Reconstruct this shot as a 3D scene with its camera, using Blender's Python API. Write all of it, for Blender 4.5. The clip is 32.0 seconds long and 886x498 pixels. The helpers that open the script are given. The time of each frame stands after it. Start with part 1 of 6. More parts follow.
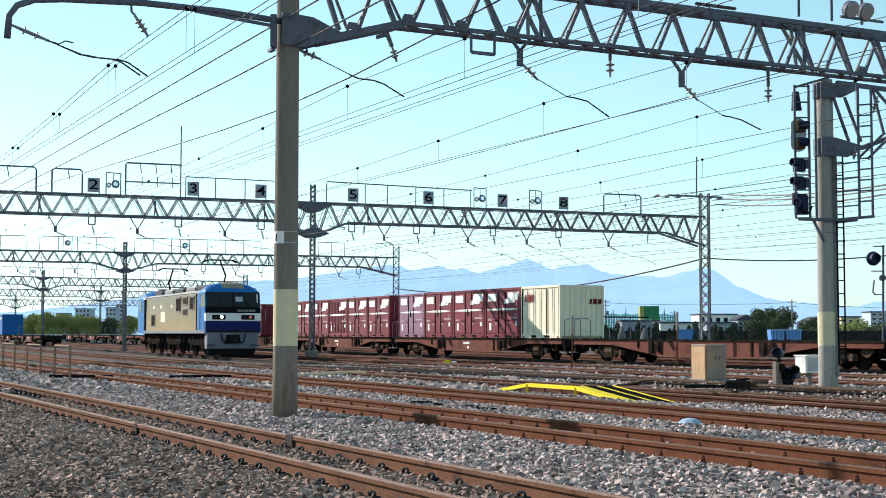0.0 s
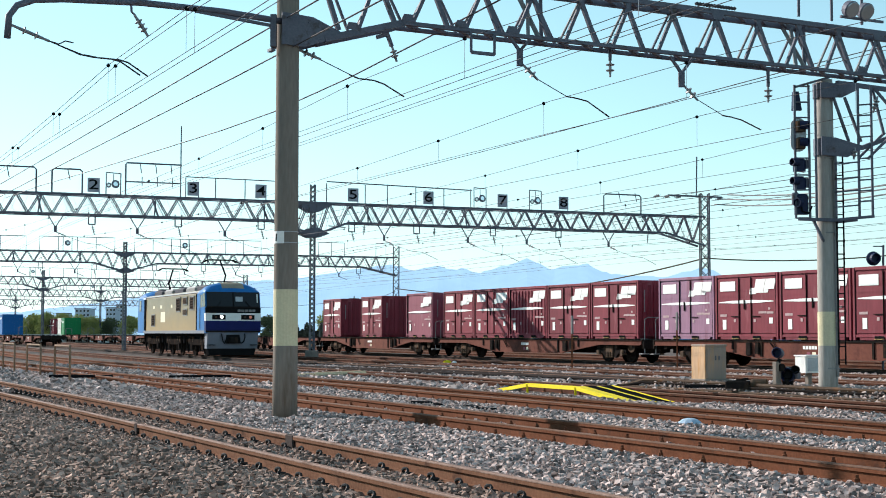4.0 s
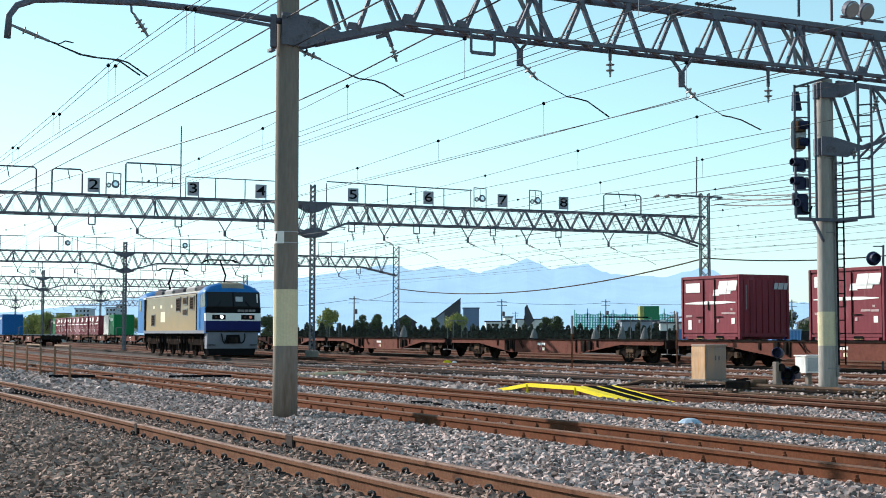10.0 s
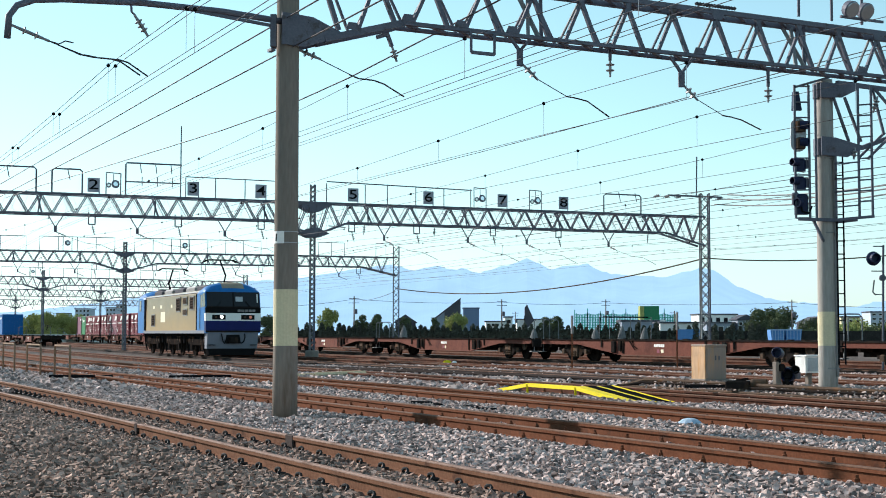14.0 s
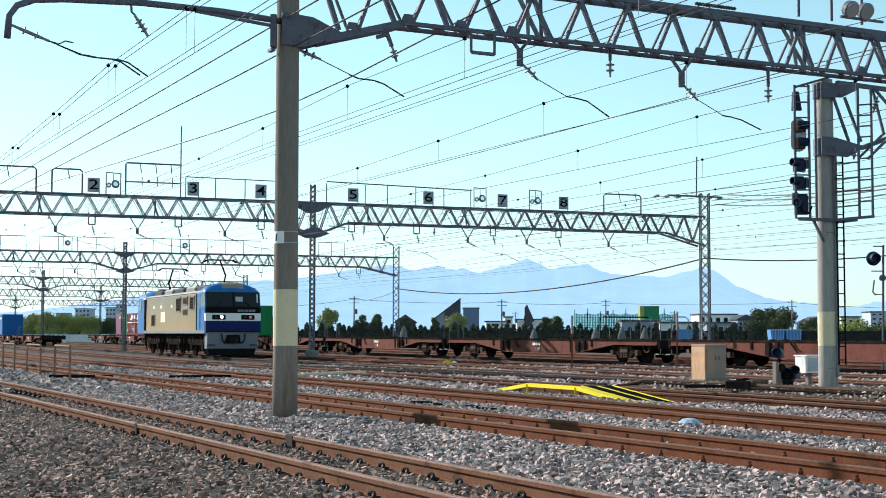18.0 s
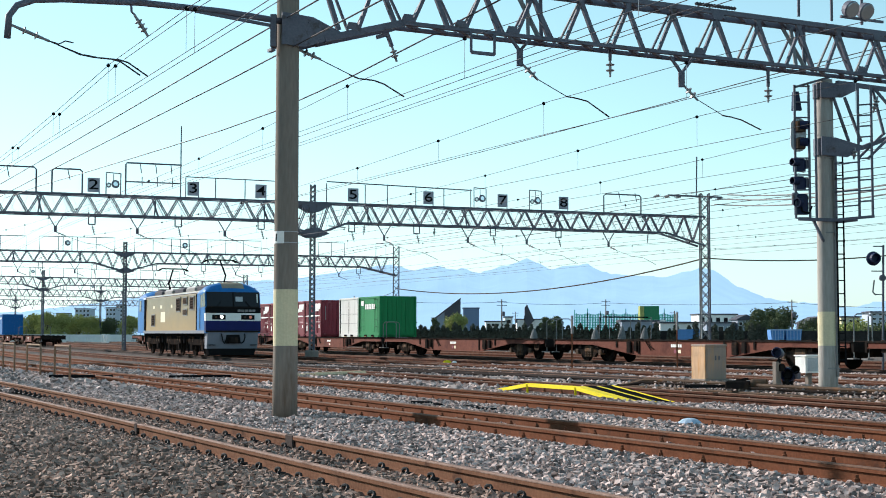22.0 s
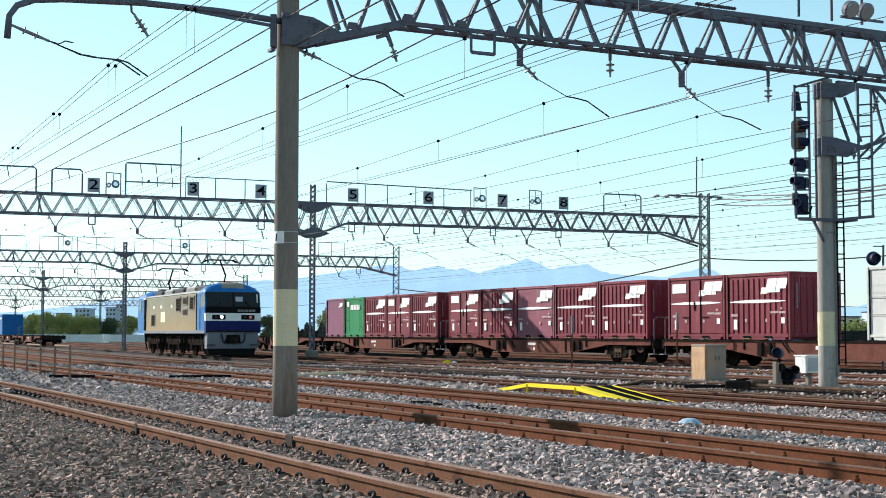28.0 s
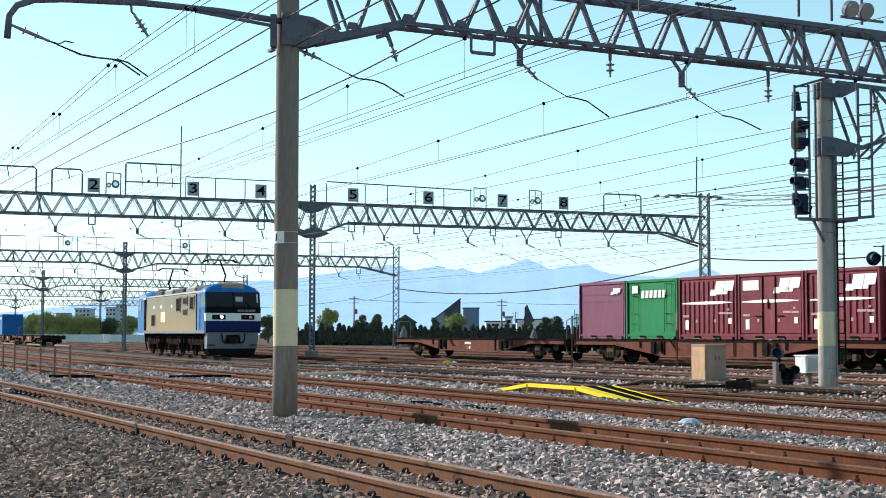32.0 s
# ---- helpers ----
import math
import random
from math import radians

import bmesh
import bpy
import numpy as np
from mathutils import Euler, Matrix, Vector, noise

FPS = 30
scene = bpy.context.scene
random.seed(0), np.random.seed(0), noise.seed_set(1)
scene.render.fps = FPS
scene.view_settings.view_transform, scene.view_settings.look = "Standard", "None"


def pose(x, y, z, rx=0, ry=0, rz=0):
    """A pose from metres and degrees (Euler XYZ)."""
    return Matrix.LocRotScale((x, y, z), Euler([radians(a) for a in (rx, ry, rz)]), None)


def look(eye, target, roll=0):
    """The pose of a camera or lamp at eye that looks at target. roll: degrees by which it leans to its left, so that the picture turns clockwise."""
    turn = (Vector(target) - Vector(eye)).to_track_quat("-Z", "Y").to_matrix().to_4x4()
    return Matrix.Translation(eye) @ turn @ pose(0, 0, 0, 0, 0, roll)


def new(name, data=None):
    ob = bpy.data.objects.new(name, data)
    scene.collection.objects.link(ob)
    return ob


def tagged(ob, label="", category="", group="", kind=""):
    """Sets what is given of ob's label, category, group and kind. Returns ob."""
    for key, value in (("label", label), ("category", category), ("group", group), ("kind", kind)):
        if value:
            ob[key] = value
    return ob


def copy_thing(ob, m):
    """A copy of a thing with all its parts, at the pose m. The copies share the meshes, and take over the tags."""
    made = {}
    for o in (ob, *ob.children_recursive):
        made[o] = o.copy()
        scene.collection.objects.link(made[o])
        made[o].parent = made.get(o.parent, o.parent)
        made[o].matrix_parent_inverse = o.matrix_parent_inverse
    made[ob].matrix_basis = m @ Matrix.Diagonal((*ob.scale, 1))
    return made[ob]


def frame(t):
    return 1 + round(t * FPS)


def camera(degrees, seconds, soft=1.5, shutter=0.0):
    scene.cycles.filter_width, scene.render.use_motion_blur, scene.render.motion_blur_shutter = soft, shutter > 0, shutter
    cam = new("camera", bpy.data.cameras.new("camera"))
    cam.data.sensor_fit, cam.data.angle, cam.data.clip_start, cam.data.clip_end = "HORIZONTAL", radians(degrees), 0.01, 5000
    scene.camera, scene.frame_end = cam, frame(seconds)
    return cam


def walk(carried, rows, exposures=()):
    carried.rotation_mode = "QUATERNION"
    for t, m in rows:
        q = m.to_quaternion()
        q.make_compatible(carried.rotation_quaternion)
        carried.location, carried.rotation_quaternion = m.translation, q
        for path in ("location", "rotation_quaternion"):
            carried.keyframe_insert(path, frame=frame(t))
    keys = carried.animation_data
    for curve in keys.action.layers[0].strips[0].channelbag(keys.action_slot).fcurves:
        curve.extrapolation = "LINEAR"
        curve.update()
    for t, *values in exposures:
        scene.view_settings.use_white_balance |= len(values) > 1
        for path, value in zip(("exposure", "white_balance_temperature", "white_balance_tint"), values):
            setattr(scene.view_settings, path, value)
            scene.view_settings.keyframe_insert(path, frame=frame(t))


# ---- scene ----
# A railway yard: camera on a tripod beside the near track.
cam = camera(35.292, 32.0, soft=0.95)
EYE = (0.0, 0.0, 1.24)
VIEW = look(EYE, (0.0, 100.0, 1.24 + 100 * math.tan(radians(3.484))), 0.08)
walk(cam, [(0.0, VIEW), (32.0, VIEW)], exposures=[(0.0, 0.62, 6190, 12), (32.0, 0.62, 6190, 12)])

# ---- light ----
SUN_AZ = radians(-54.0)      # from the view axis towards the left, beyond the scene
SUN_EL = radians(25.0)
to_sun = Vector((math.sin(SUN_AZ) * math.cos(SUN_EL), math.cos(SUN_AZ) * math.cos(SUN_EL), math.sin(SUN_EL)))
world = bpy.data.worlds.new("world")
scene.world = world
world.use_nodes = True
wn, wl = world.node_tree.nodes, world.node_tree.links
sky = wn.new("ShaderNodeTexSky")
sky.sky_type = "NISHITA"
sky.sun_disc = False
sky.sun_elevation = SUN_EL
sky.sun_rotation = SUN_AZ
sky.air_density, sky.dust_density, sky.ozone_density = 1.6, 0.1, 4.0
wn["Background"].inputs["Strength"].default_value = 0.13
grey = wn.new("ShaderNodeRGBToBW")
pale = wn.new("ShaderNodeVectorMath")
pale.operation = "SCALE"
pale.inputs[0].default_value = (0.53, 0.99, 1.08)
mixed = wn.new("ShaderNodeMix")
mixed.data_type = "RGBA"
mixed.inputs["Factor"].default_value = 0.6
wl.new(sky.outputs[0], grey.inputs[0])
wl.new(grey.outputs[0], pale.inputs["Scale"])
wl.new(sky.outputs[0], mixed.inputs["A"])
wl.new(pale.outputs[0], mixed.inputs["B"])
wl.new(mixed.outputs["Result"], wn["Background"].inputs["Color"])
sun = new("sun", bpy.data.lights.new("sun", "SUN"))
sun.data.energy, sun.data.angle, sun.data.color = 5.0, radians(0.5), (1.0, 0.90, 0.79)
sun.matrix_world = look((0, 0, 60), Vector((0, 0, 60)) - to_sun)

# ---- materials ----


def material(name, base, rough=0.7, metal=0.0, vary=0.25, scale=3.0, fine=40.0, bump=0.0, stain=None, stain_at=0.62, spec=0.5, streak=False, obj=0.0, glow=0.0):
    """A surface with variation at two scales, optional stains and bump; lengths in metres."""
    m = bpy.data.materials.new(name)
    m.use_nodes = True
    n, l = m.node_tree.nodes, m.node_tree.links
    b = n["Principled BSDF"]
    b.inputs["Roughness"].default_value = rough
    b.inputs["Metallic"].default_value = metal
    b.inputs["Specular IOR Level"].default_value = min(spec, 0.04) if rough >= 0.7 and not metal else min(spec, 0.15) if rough >= 0.4 and not metal else spec
    tc = n.new("ShaderNodeTexCoord")
    mp = n.new("ShaderNodeMapping")
    if streak:
        mp.inputs["Scale"].default_value = (1, 1, 0.15)
    l.new(tc.outputs["Object"], mp.inputs["Vector"])
    n1 = n.new("ShaderNodeTexNoise")
    n1.inputs["Scale"].default_value = scale
    n1.inputs["Detail"].default_value = 5
    n2 = n.new("ShaderNodeTexNoise")
    n2.inputs["Scale"].default_value = fine
    n2.inputs["Detail"].default_value = 3
    l.new(mp.outputs[0], n1.inputs["Vector"])
    l.new(mp.outputs[0], n2.inputs["Vector"])
    add = n.new("ShaderNodeMath")
    l.new(n1.outputs[0], add.inputs[0])
    l.new(n2.outputs[0], add.inputs[1])
    src = add.outputs[0]
    if obj:
        oi = n.new("ShaderNodeObjectInfo")
        mu = n.new("ShaderNodeMath")
        mu.operation = "MULTIPLY_ADD"
        mu.inputs[1].default_value, mu.inputs[2].default_value = obj, -obj / 2
        l.new(oi.outputs["Random"], mu.inputs[0])
        ad = n.new("ShaderNodeMath")
        l.new(src, ad.inputs[0])
        l.new(mu.outputs[0], ad.inputs[1])
        src = ad.outputs[0]
    mr = n.new("ShaderNodeMapRange")
    mr.inputs["From Min"].default_value, mr.inputs["From Max"].default_value = 0.6, 1.4
    mr.inputs["To Min"].default_value, mr.inputs["To Max"].default_value = 1 - vary, 1 + vary
    l.new(src, mr.inputs["Value"])
    mul = n.new("ShaderNodeVectorMath")
    mul.operation = "SCALE"
    mul.inputs[0].default_value = base
    l.new(mr.outputs[0], mul.inputs["Scale"])
    col = mul.outputs[0]
    if stain:
        n3 = n.new("ShaderNodeTexNoise")
        n3.inputs["Scale"].default_value = scale * 1.7
        n3.inputs["Detail"].default_value = 6
        n3.inputs["Roughness"].default_value = 0.65
        l.new(mp.outputs[0], n3.inputs["Vector"])
        rr = n.new("ShaderNodeMapRange")
        rr.inputs["From Min"].default_value, rr.inputs["From Max"].default_value = stain_at - 0.06, stain_at + 0.08
        l.new(n3.outputs[0], rr.inputs["Value"])
        mx = n.new("ShaderNodeMix")
        mx.data_type = "RGBA"
        mx.inputs["B"].default_value = (*stain, 1)
        l.new(rr.outputs[0], mx.inputs["Factor"])
        l.new(col, mx.inputs["A"])
        col = mx.outputs["Result"]
    l.new(col, b.inputs["Base Color"])
    if bump:
        bp = n.new("ShaderNodeBump")
        bp.inputs["Strength"].default_value = 0.6
        bp.inputs["Distance"].default_value = bump
        l.new(n2.outputs[0], bp.inputs["Height"])
        l.new(bp.outputs[0], b.inputs["Normal"])
    if glow:
        b.inputs["Emission Color"].default_value = (*base, 1)
        b.inputs["Emission Strength"].default_value = glow
    return m


MAT = {}


def mats(**kw):
    for k, v in kw.items():
        MAT[k] = material(k, *v[:1], **v[1])


mats(
    stone=((0.115, 0.095, 0.084), dict(rough=0.95, vary=0.7, scale=0.6, fine=9, bump=0.03)),
    rust_brown=((0.150, 0.074, 0.045), dict(rough=0.9, vary=0.35, scale=2, fine=30, stain=(0.075, 0.038, 0.026))),
    rust_far=((0.095, 0.041, 0.027), dict(rough=0.9, vary=0.4, scale=1, fine=20, stain=(0.05, 0.026, 0.02), stain_at=0.55)),
    rust=((0.135, 0.054, 0.030), dict(rough=0.9, vary=0.35, scale=2, fine=30, stain=(0.08, 0.04, 0.028))),
    rail_head=((0.24, 0.160, 0.128), dict(rough=0.7, spec=0.25, vary=0.25, scale=1.5, fine=25, stain=(0.12, 0.07, 0.05), stain_at=0.6)),
    head_dull=((0.145, 0.086, 0.062), dict(rough=0.75, spec=0.2, vary=0.25, scale=1.5, fine=25)),
    dark_rail=((0.048, 0.037, 0.034), dict(rough=0.8, vary=0.3)),
    clip=((0.03, 0.028, 0.027), dict(rough=0.6, vary=0.3)),
    sleeper=((0.17, 0.15, 0.13), dict(rough=0.95, vary=0.3, scale=2, fine=30)),
    pale_concrete=((0.34, 0.32, 0.295), dict(rough=0.9, vary=0.2, scale=1.2, fine=25, bump=0.004, stain=(0.2, 0.18, 0.16), streak=True)),
    concrete=((0.215, 0.185, 0.160), dict(rough=0.9, vary=0.22, scale=1.2, fine=25, bump=0.004, stain=(0.11, 0.085, 0.065), streak=True)),
    steel_grey=((0.118, 0.122, 0.152), dict(rough=0.6, vary=0.25, scale=2, fine=30, stain=(0.07, 0.055, 0.048))),
    steel_light=((0.22, 0.22, 0.22), dict(rough=0.6, vary=0.25, scale=2, fine=30, stain=(0.12, 0.105, 0.09))),
    galv=((0.42, 0.44, 0.46), dict(rough=0.5, vary=0.2)),
    wire=((0.06, 0.055, 0.06), dict(rough=0.5, vary=0.1)),
    black=((0.012, 0.012, 0.013), dict(rough=0.75, vary=0.3, spec=0.0)),
    brown=((0.182, 0.029, 0.043), dict(rough=0.5, vary=0.22, scale=0.8, fine=9, obj=0.55, stain=(0.27, 0.085, 0.10), stain_at=0.62, streak=True, spec=0.35)),
    lavender=((0.27, 0.145, 0.215), dict(rough=0.55, vary=0.16, scale=0.7, fine=9, stain=(0.16, 0.035, 0.045), stain_at=0.6, streak=True)),
    grime=((0.075, 0.052, 0.038), dict(rough=0.8, vary=0.4, scale=2, fine=20, stain=(0.14, 0.075, 0.04), stain_at=0.6)),
    pale_mark=((0.42, 0.30, 0.30), dict(rough=0.6, vary=0.3, scale=8, fine=50)),
    pocket_lip=((0.36, 0.26, 0.10), dict(rough=0.7, vary=0.4, scale=6, fine=30, stain=(0.08, 0.05, 0.03), stain_at=0.5)),
    plank=((0.62, 0.50, 0.33), dict(rough=0.85, vary=0.3, scale=2, fine=20)),
    mark_red=((0.16, 0.012, 0.014), dict(rough=0.6, vary=0.1)),
    faded=((0.235, 0.070, 0.098), dict(rough=0.5, vary=0.14, scale=0.7, fine=9, stain=(0.24, 0.12, 0.14), stain_at=0.6, streak=True)),
    purple=((0.19, 0.062, 0.11), dict(rough=0.5, vary=0.15, scale=0.7, fine=9, streak=True)),
    jot=((0.80, 0.72, 0.54), dict(rough=0.5, vary=0.1, scale=0.8, fine=9, stain=(0.4, 0.37, 0.3), stain_at=0.68, streak=True)),
    white_box=((0.58, 0.58, 0.55), dict(rough=0.55, vary=0.12, scale=0.8, fine=9, stain=(0.36, 0.34, 0.3), stain_at=0.62, streak=True)),
    green=((0.012, 0.20, 0.065), dict(rough=0.45, vary=0.15, scale=0.8, fine=9, streak=True)),
    blue_box=((0.012, 0.12, 0.36), dict(rough=0.45, vary=0.15, scale=0.8, fine=9)),
    white=((0.80, 0.80, 0.77), dict(rough=0.55, vary=0.08)),
    car_red=((0.138, 0.052, 0.038), dict(rough=0.7, vary=0.22, scale=0.8, fine=8, stain=(0.09, 0.035, 0.028), stain_at=0.6)),
    car_black=((0.020, 0.017, 0.016), dict(rough=0.75, vary=0.35, scale=1.2, fine=14, stain=(0.05, 0.032, 0.022), stain_at=0.6, spec=0.0)),
    loco_blue=((0.018, 0.145, 0.40), dict(rough=0.4, vary=0.15, scale=0.8, fine=9, stain=(0.07, 0.13, 0.22), stain_at=0.64)),
    loco_navy=((0.004, 0.010, 0.095), dict(rough=0.45, vary=0.15, spec=0.25)),
    bright_metal=((0.82, 0.82, 0.80), dict(rough=0.25, metal=1.0, vary=0.08)),
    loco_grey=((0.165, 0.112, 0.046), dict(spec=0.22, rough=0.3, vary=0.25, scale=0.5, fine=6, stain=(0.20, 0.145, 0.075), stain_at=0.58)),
    loco_walk=((0.30, 0.25, 0.19), dict(rough=0.7, vary=0.3, scale=3, fine=20)),
    loco_pale=((0.20, 0.21, 0.25), dict(rough=0.5, vary=0.1)),
    glass_dark=((0.008, 0.008, 0.010), dict(rough=0.15, vary=0.1, spec=0.25)),
    fence_dark=((0.035, 0.032, 0.030), dict(rough=0.9, vary=0.4, scale=0.8, fine=6)),
    yellow=((0.74, 0.60, 0.01), dict(rough=0.55, vary=0.12, scale=2, fine=20, stain=(0.5, 0.42, 0.08), stain_at=0.7)),
    # One tan paint: darkened for the shaded front, paler on the sunlit, rusty side.
    cabinet=((0.28, 0.222, 0.185), dict(rough=0.6, vary=0.1, scale=2, fine=20, stain=(0.40, 0.24, 0.13), stain_at=0.6, streak=True)),
    cabinet_rust_lit=((0.52, 0.335, 0.20), dict(rough=0.65, vary=0.2, scale=3, fine=25, stain=(0.50, 0.26, 0.10), stain_at=0.56, streak=True)),
    cream=((0.62, 0.55, 0.37), dict(rough=0.8, vary=0.12, scale=3, fine=30)),
    leaf=((0.115, 0.135, 0.075), dict(rough=0.85, vary=0.5, scale=0.5, fine=4)),
    # Yellow-green foliage, made paler in place of sunlight shining through the leaves.
    leaf_light=((0.34, 0.36, 0.13), dict(rough=0.85, vary=0.4, scale=0.5, fine=4)),
    hedge=((0.105, 0.110, 0.085), dict(rough=0.9, vary=0.5, scale=0.8, fine=5)),
    bark=((0.09, 0.07, 0.05), dict(rough=0.9, vary=0.3)),
    soil=((0.24, 0.22, 0.18), dict(rough=0.95, vary=0.3, scale=0.08, fine=2)),
    grass=((0.14, 0.17, 0.05), dict(rough=0.95, vary=0.4, scale=0.15, fine=2)),
    plaster=((0.74, 0.74, 0.72), dict(rough=0.85, vary=0.1, scale=0.2, fine=2)),
    slate=((0.08, 0.08, 0.095), dict(rough=0.7, vary=0.15, scale=0.3, fine=3)),
    porcelain=((0.22, 0.22, 0.23), dict(rough=0.3, vary=0.2)),
    lamp_glass=((0.55, 0.57, 0.58), dict(rough=0.15, vary=0.15, metal=0.7)),
    board_face=((0.32, 0.33, 0.38), dict(rough=0.6, vary=0.1)),
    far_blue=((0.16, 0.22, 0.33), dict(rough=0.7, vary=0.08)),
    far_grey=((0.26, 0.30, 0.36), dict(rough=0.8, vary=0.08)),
    net_green=((0.08, 0.42, 0.33), dict(rough=0.9, vary=0.2)),
    dome=((0.35, 0.45, 0.55), dict(rough=0.3, vary=0.15)),
    hoop=((0.22, 0.15, 0.10), dict(rough=0.7, vary=0.3, scale=4, fine=30)),
    net_sign=((0.05, 0.22, 0.11), dict(rough=0.8, vary=0.2)),
    tarp=((0.10, 0.24, 0.50), dict(rough=0.6, vary=0.2)),
    tarp_pale=((0.30, 0.44, 0.62), dict(rough=0.6, vary=0.2)),
    drape=((0.15, 0.155, 0.155), dict(rough=0.9, vary=0.3, scale=2, fine=12)),
    dim_lamp=((0.5, 0.18, 0.12), dict(rough=0.4, vary=0.0, glow=0.25)),
    # Wall tone of the far blocks, lightened to carry the distance haze.
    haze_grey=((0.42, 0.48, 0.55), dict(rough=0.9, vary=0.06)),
    dark_navy=((0.012, 0.018, 0.05), dict(rough=0.45, vary=0.3)),
    glow_lamp=((1.0, 0.92, 0.75), dict(rough=0.4, vary=0.0, glow=6.0)),
)

# ---- geometry helpers ----


class Shape:
    """Collects faces of one mesh."""

    def __init__(self):
        self.v, self.f = [], []

    def add(self, vs, fs):
        o = len(self.v)
        self.v += [tuple(v) for v in vs]
        self.f += [tuple(i + o for i in f) for f in fs]
        return self

    def box(self, x0, x1, y0, y1, z0, z1):
        vs = [(x, y, z) for z in (z0, z1) for y in (y0, y1) for x in (x0, x1)]
        return self.add(vs, [(0, 2, 3, 1), (4, 5, 7, 6), (0, 1, 5, 4), (2, 6, 7, 3), (0, 4, 6, 2), (1, 3, 7, 5)])

    def soft(self, x0, x1, y0, y1, z0, z1, c=0.02):
        """A box with bevelled upright and top edges."""
        ring = [(x0 + c, y0), (x1 - c, y0), (x1, y0 + c), (x1, y1 - c), (x1 - c, y1), (x0 + c, y1), (x0, y1 - c), (x0, y0 + c)]
        cx, cy = (x0 + x1) / 2, (y0 + y1) / 2
        top = [(x + (c if x < cx else -c), y + (c if y < cy else -c), z1) for x, y in ring]
        vs = [(x, y, z0) for x, y in ring] + [(x, y, z1 - c) for x, y in ring] + top
        fs = [tuple(range(7, -1, -1)), tuple(range(16, 24))]
        for k in (0, 8):
            fs += [(k + i, k + (i + 1) % 8, k + 8 + (i + 1) % 8, k + 8 + i) for i in range(8)]
        return self.add(vs, fs)

    def beam(self, p, q, w, h=None):
        """A rectangular bar from p to q."""
        h = h or w
        p, q = Vector(p), Vector(q)
        d = (q - p).normalized()
        up = Vector((0, 0, 1)) if abs(d.z) < 0.95 else Vector((0, 1, 0))
        s = d.cross(up).normalized() * (w / 2)
        u = s.cross(d).normalized() * (h / 2)
        vs = [e + a * s + b * u for e in (p, q) for a, b in ((-1, -1), (1, -1), (1, 1), (-1, 1))]
        return self.add(vs, [(0, 1, 2, 3), (7, 6, 5, 4), (0, 4, 5, 1), (1, 5, 6, 2), (2, 6, 7, 3), (3, 7, 4, 0)])

    def tube(self, pts, r, n=6, r2=None, cap=True):
        """A round bar through the points, tapering from r to r2."""
        pts = [Vector(p) for p in pts]
        r2 = r if r2 is None else r2
        o, last = len(self.v), None
        for i, p in enumerate(pts):
            d = (pts[min(i + 1, len(pts) - 1)] - pts[max(i - 1, 0)]).normalized()
            up = last if last is not None and abs(d.dot(last)) < 0.9 else (Vector((0, 0, 1)) if abs(d.z) < 0.9 else Vector((1, 0, 0)))
            s = d.cross(up).normalized()
            u = s.cross(d).normalized()
            last = u
            rr = r + (r2 - r) * i / max(len(pts) - 1, 1)
            self.v += [tuple(p + rr * (math.cos(a) * s + math.sin(a) * u)) for a in (2 * math.pi * k / n for k in range(n))]
        for i in range(len(pts) - 1):
            for k in range(n):
                a, b = o + i * n + k, o + i * n + (k + 1) % n
                self.f.append((a, b, b + n, a + n))
        if cap:
            self.f.append(tuple(o + k for k in range(n - 1, -1, -1)))
            self.f.append(tuple(o + (len(pts) - 1) * n + k for k in range(n)))
        return self

    def lathe(self, p, axis, prof, n=12):
        """Rings of (height, radius) about an axis through p."""
        p, d = Vector(p), Vector(axis).normalized()
        up = Vector((0, 0, 1)) if abs(d.z) < 0.9 else Vector((1, 0, 0))
        s = d.cross(up).normalized()
        u = s.cross(d)
        o = len(self.v)
        for h, r in prof:
            self.v += [tuple(p + h * d + r * (math.cos(2 * math.pi * k / n) * s + math.sin(2 * math.pi * k / n) * u)) for k in range(n)]
        for i in range(len(prof) - 1):
            for k in range(n):
                a, b = o + i * n + k, o + i * n + (k + 1) % n
                self.f.append((a, b, b + n, a + n))
        self.f.append(tuple(o + k for k in range(n - 1, -1, -1)))
        self.f.append(tuple(o + (len(prof) - 1) * n + k for k in range(n)))
        return self

    def slab(self, poly, a, b, axis=1):
        """A polygon of two coordinates pushed from a to b along an axis."""
        def put(u, w, t):
            c = [u, w]
            c.insert(axis, t)
            return tuple(c)
        n = len(poly)
        vs = [put(u, w, a) for u, w in poly] + [put(u, w, b) for u, w in poly]
        fs = [tuple(range(n - 1, -1, -1)), tuple(range(n, 2 * n))] + [(i, (i + 1) % n, n + (i + 1) % n, n + i) for i in range(n)]
        return self.add(vs, fs)

    def mesh(self, name, mat, smooth=False):
        me = bpy.data.meshes.new(name)
        me.from_pydata(self.v, [], self.f)
        bm = bmesh.new()
        bm.from_mesh(me)
        bmesh.ops.recalc_face_normals(bm, faces=bm.faces)
        bm.to_mesh(me)
        bm.free()
        me.materials.append(MAT[mat])
        if smooth:
            me.shade_smooth()
        return me


def part(name, shape, mat, parent=None, label="", at=None, smooth=False):
    """One mesh object under a thing."""
    me = shape if isinstance(shape, bpy.types.Mesh) else shape.mesh(name, mat, smooth)
    ob = new(name, me)
    if parent is not None:
        ob.parent = parent
    if at is not None:
        ob.matrix_basis = at
    return tagged(ob, label)


def thing(name, label, category, m=None, group="", kind=""):
    ob = new(name)
    ob.empty_display_size = 0.2
    if m is not None:
        ob.matrix_basis = m
    return tagged(ob, label, category, group, kind)


# ---- the lie of the tracks ----
PHI = radians(26.687)
ALONG = Vector((math.sin(PHI), -math.cos(PHI)))
ACROSS = Vector((math.cos(PHI), math.sin(PHI)))
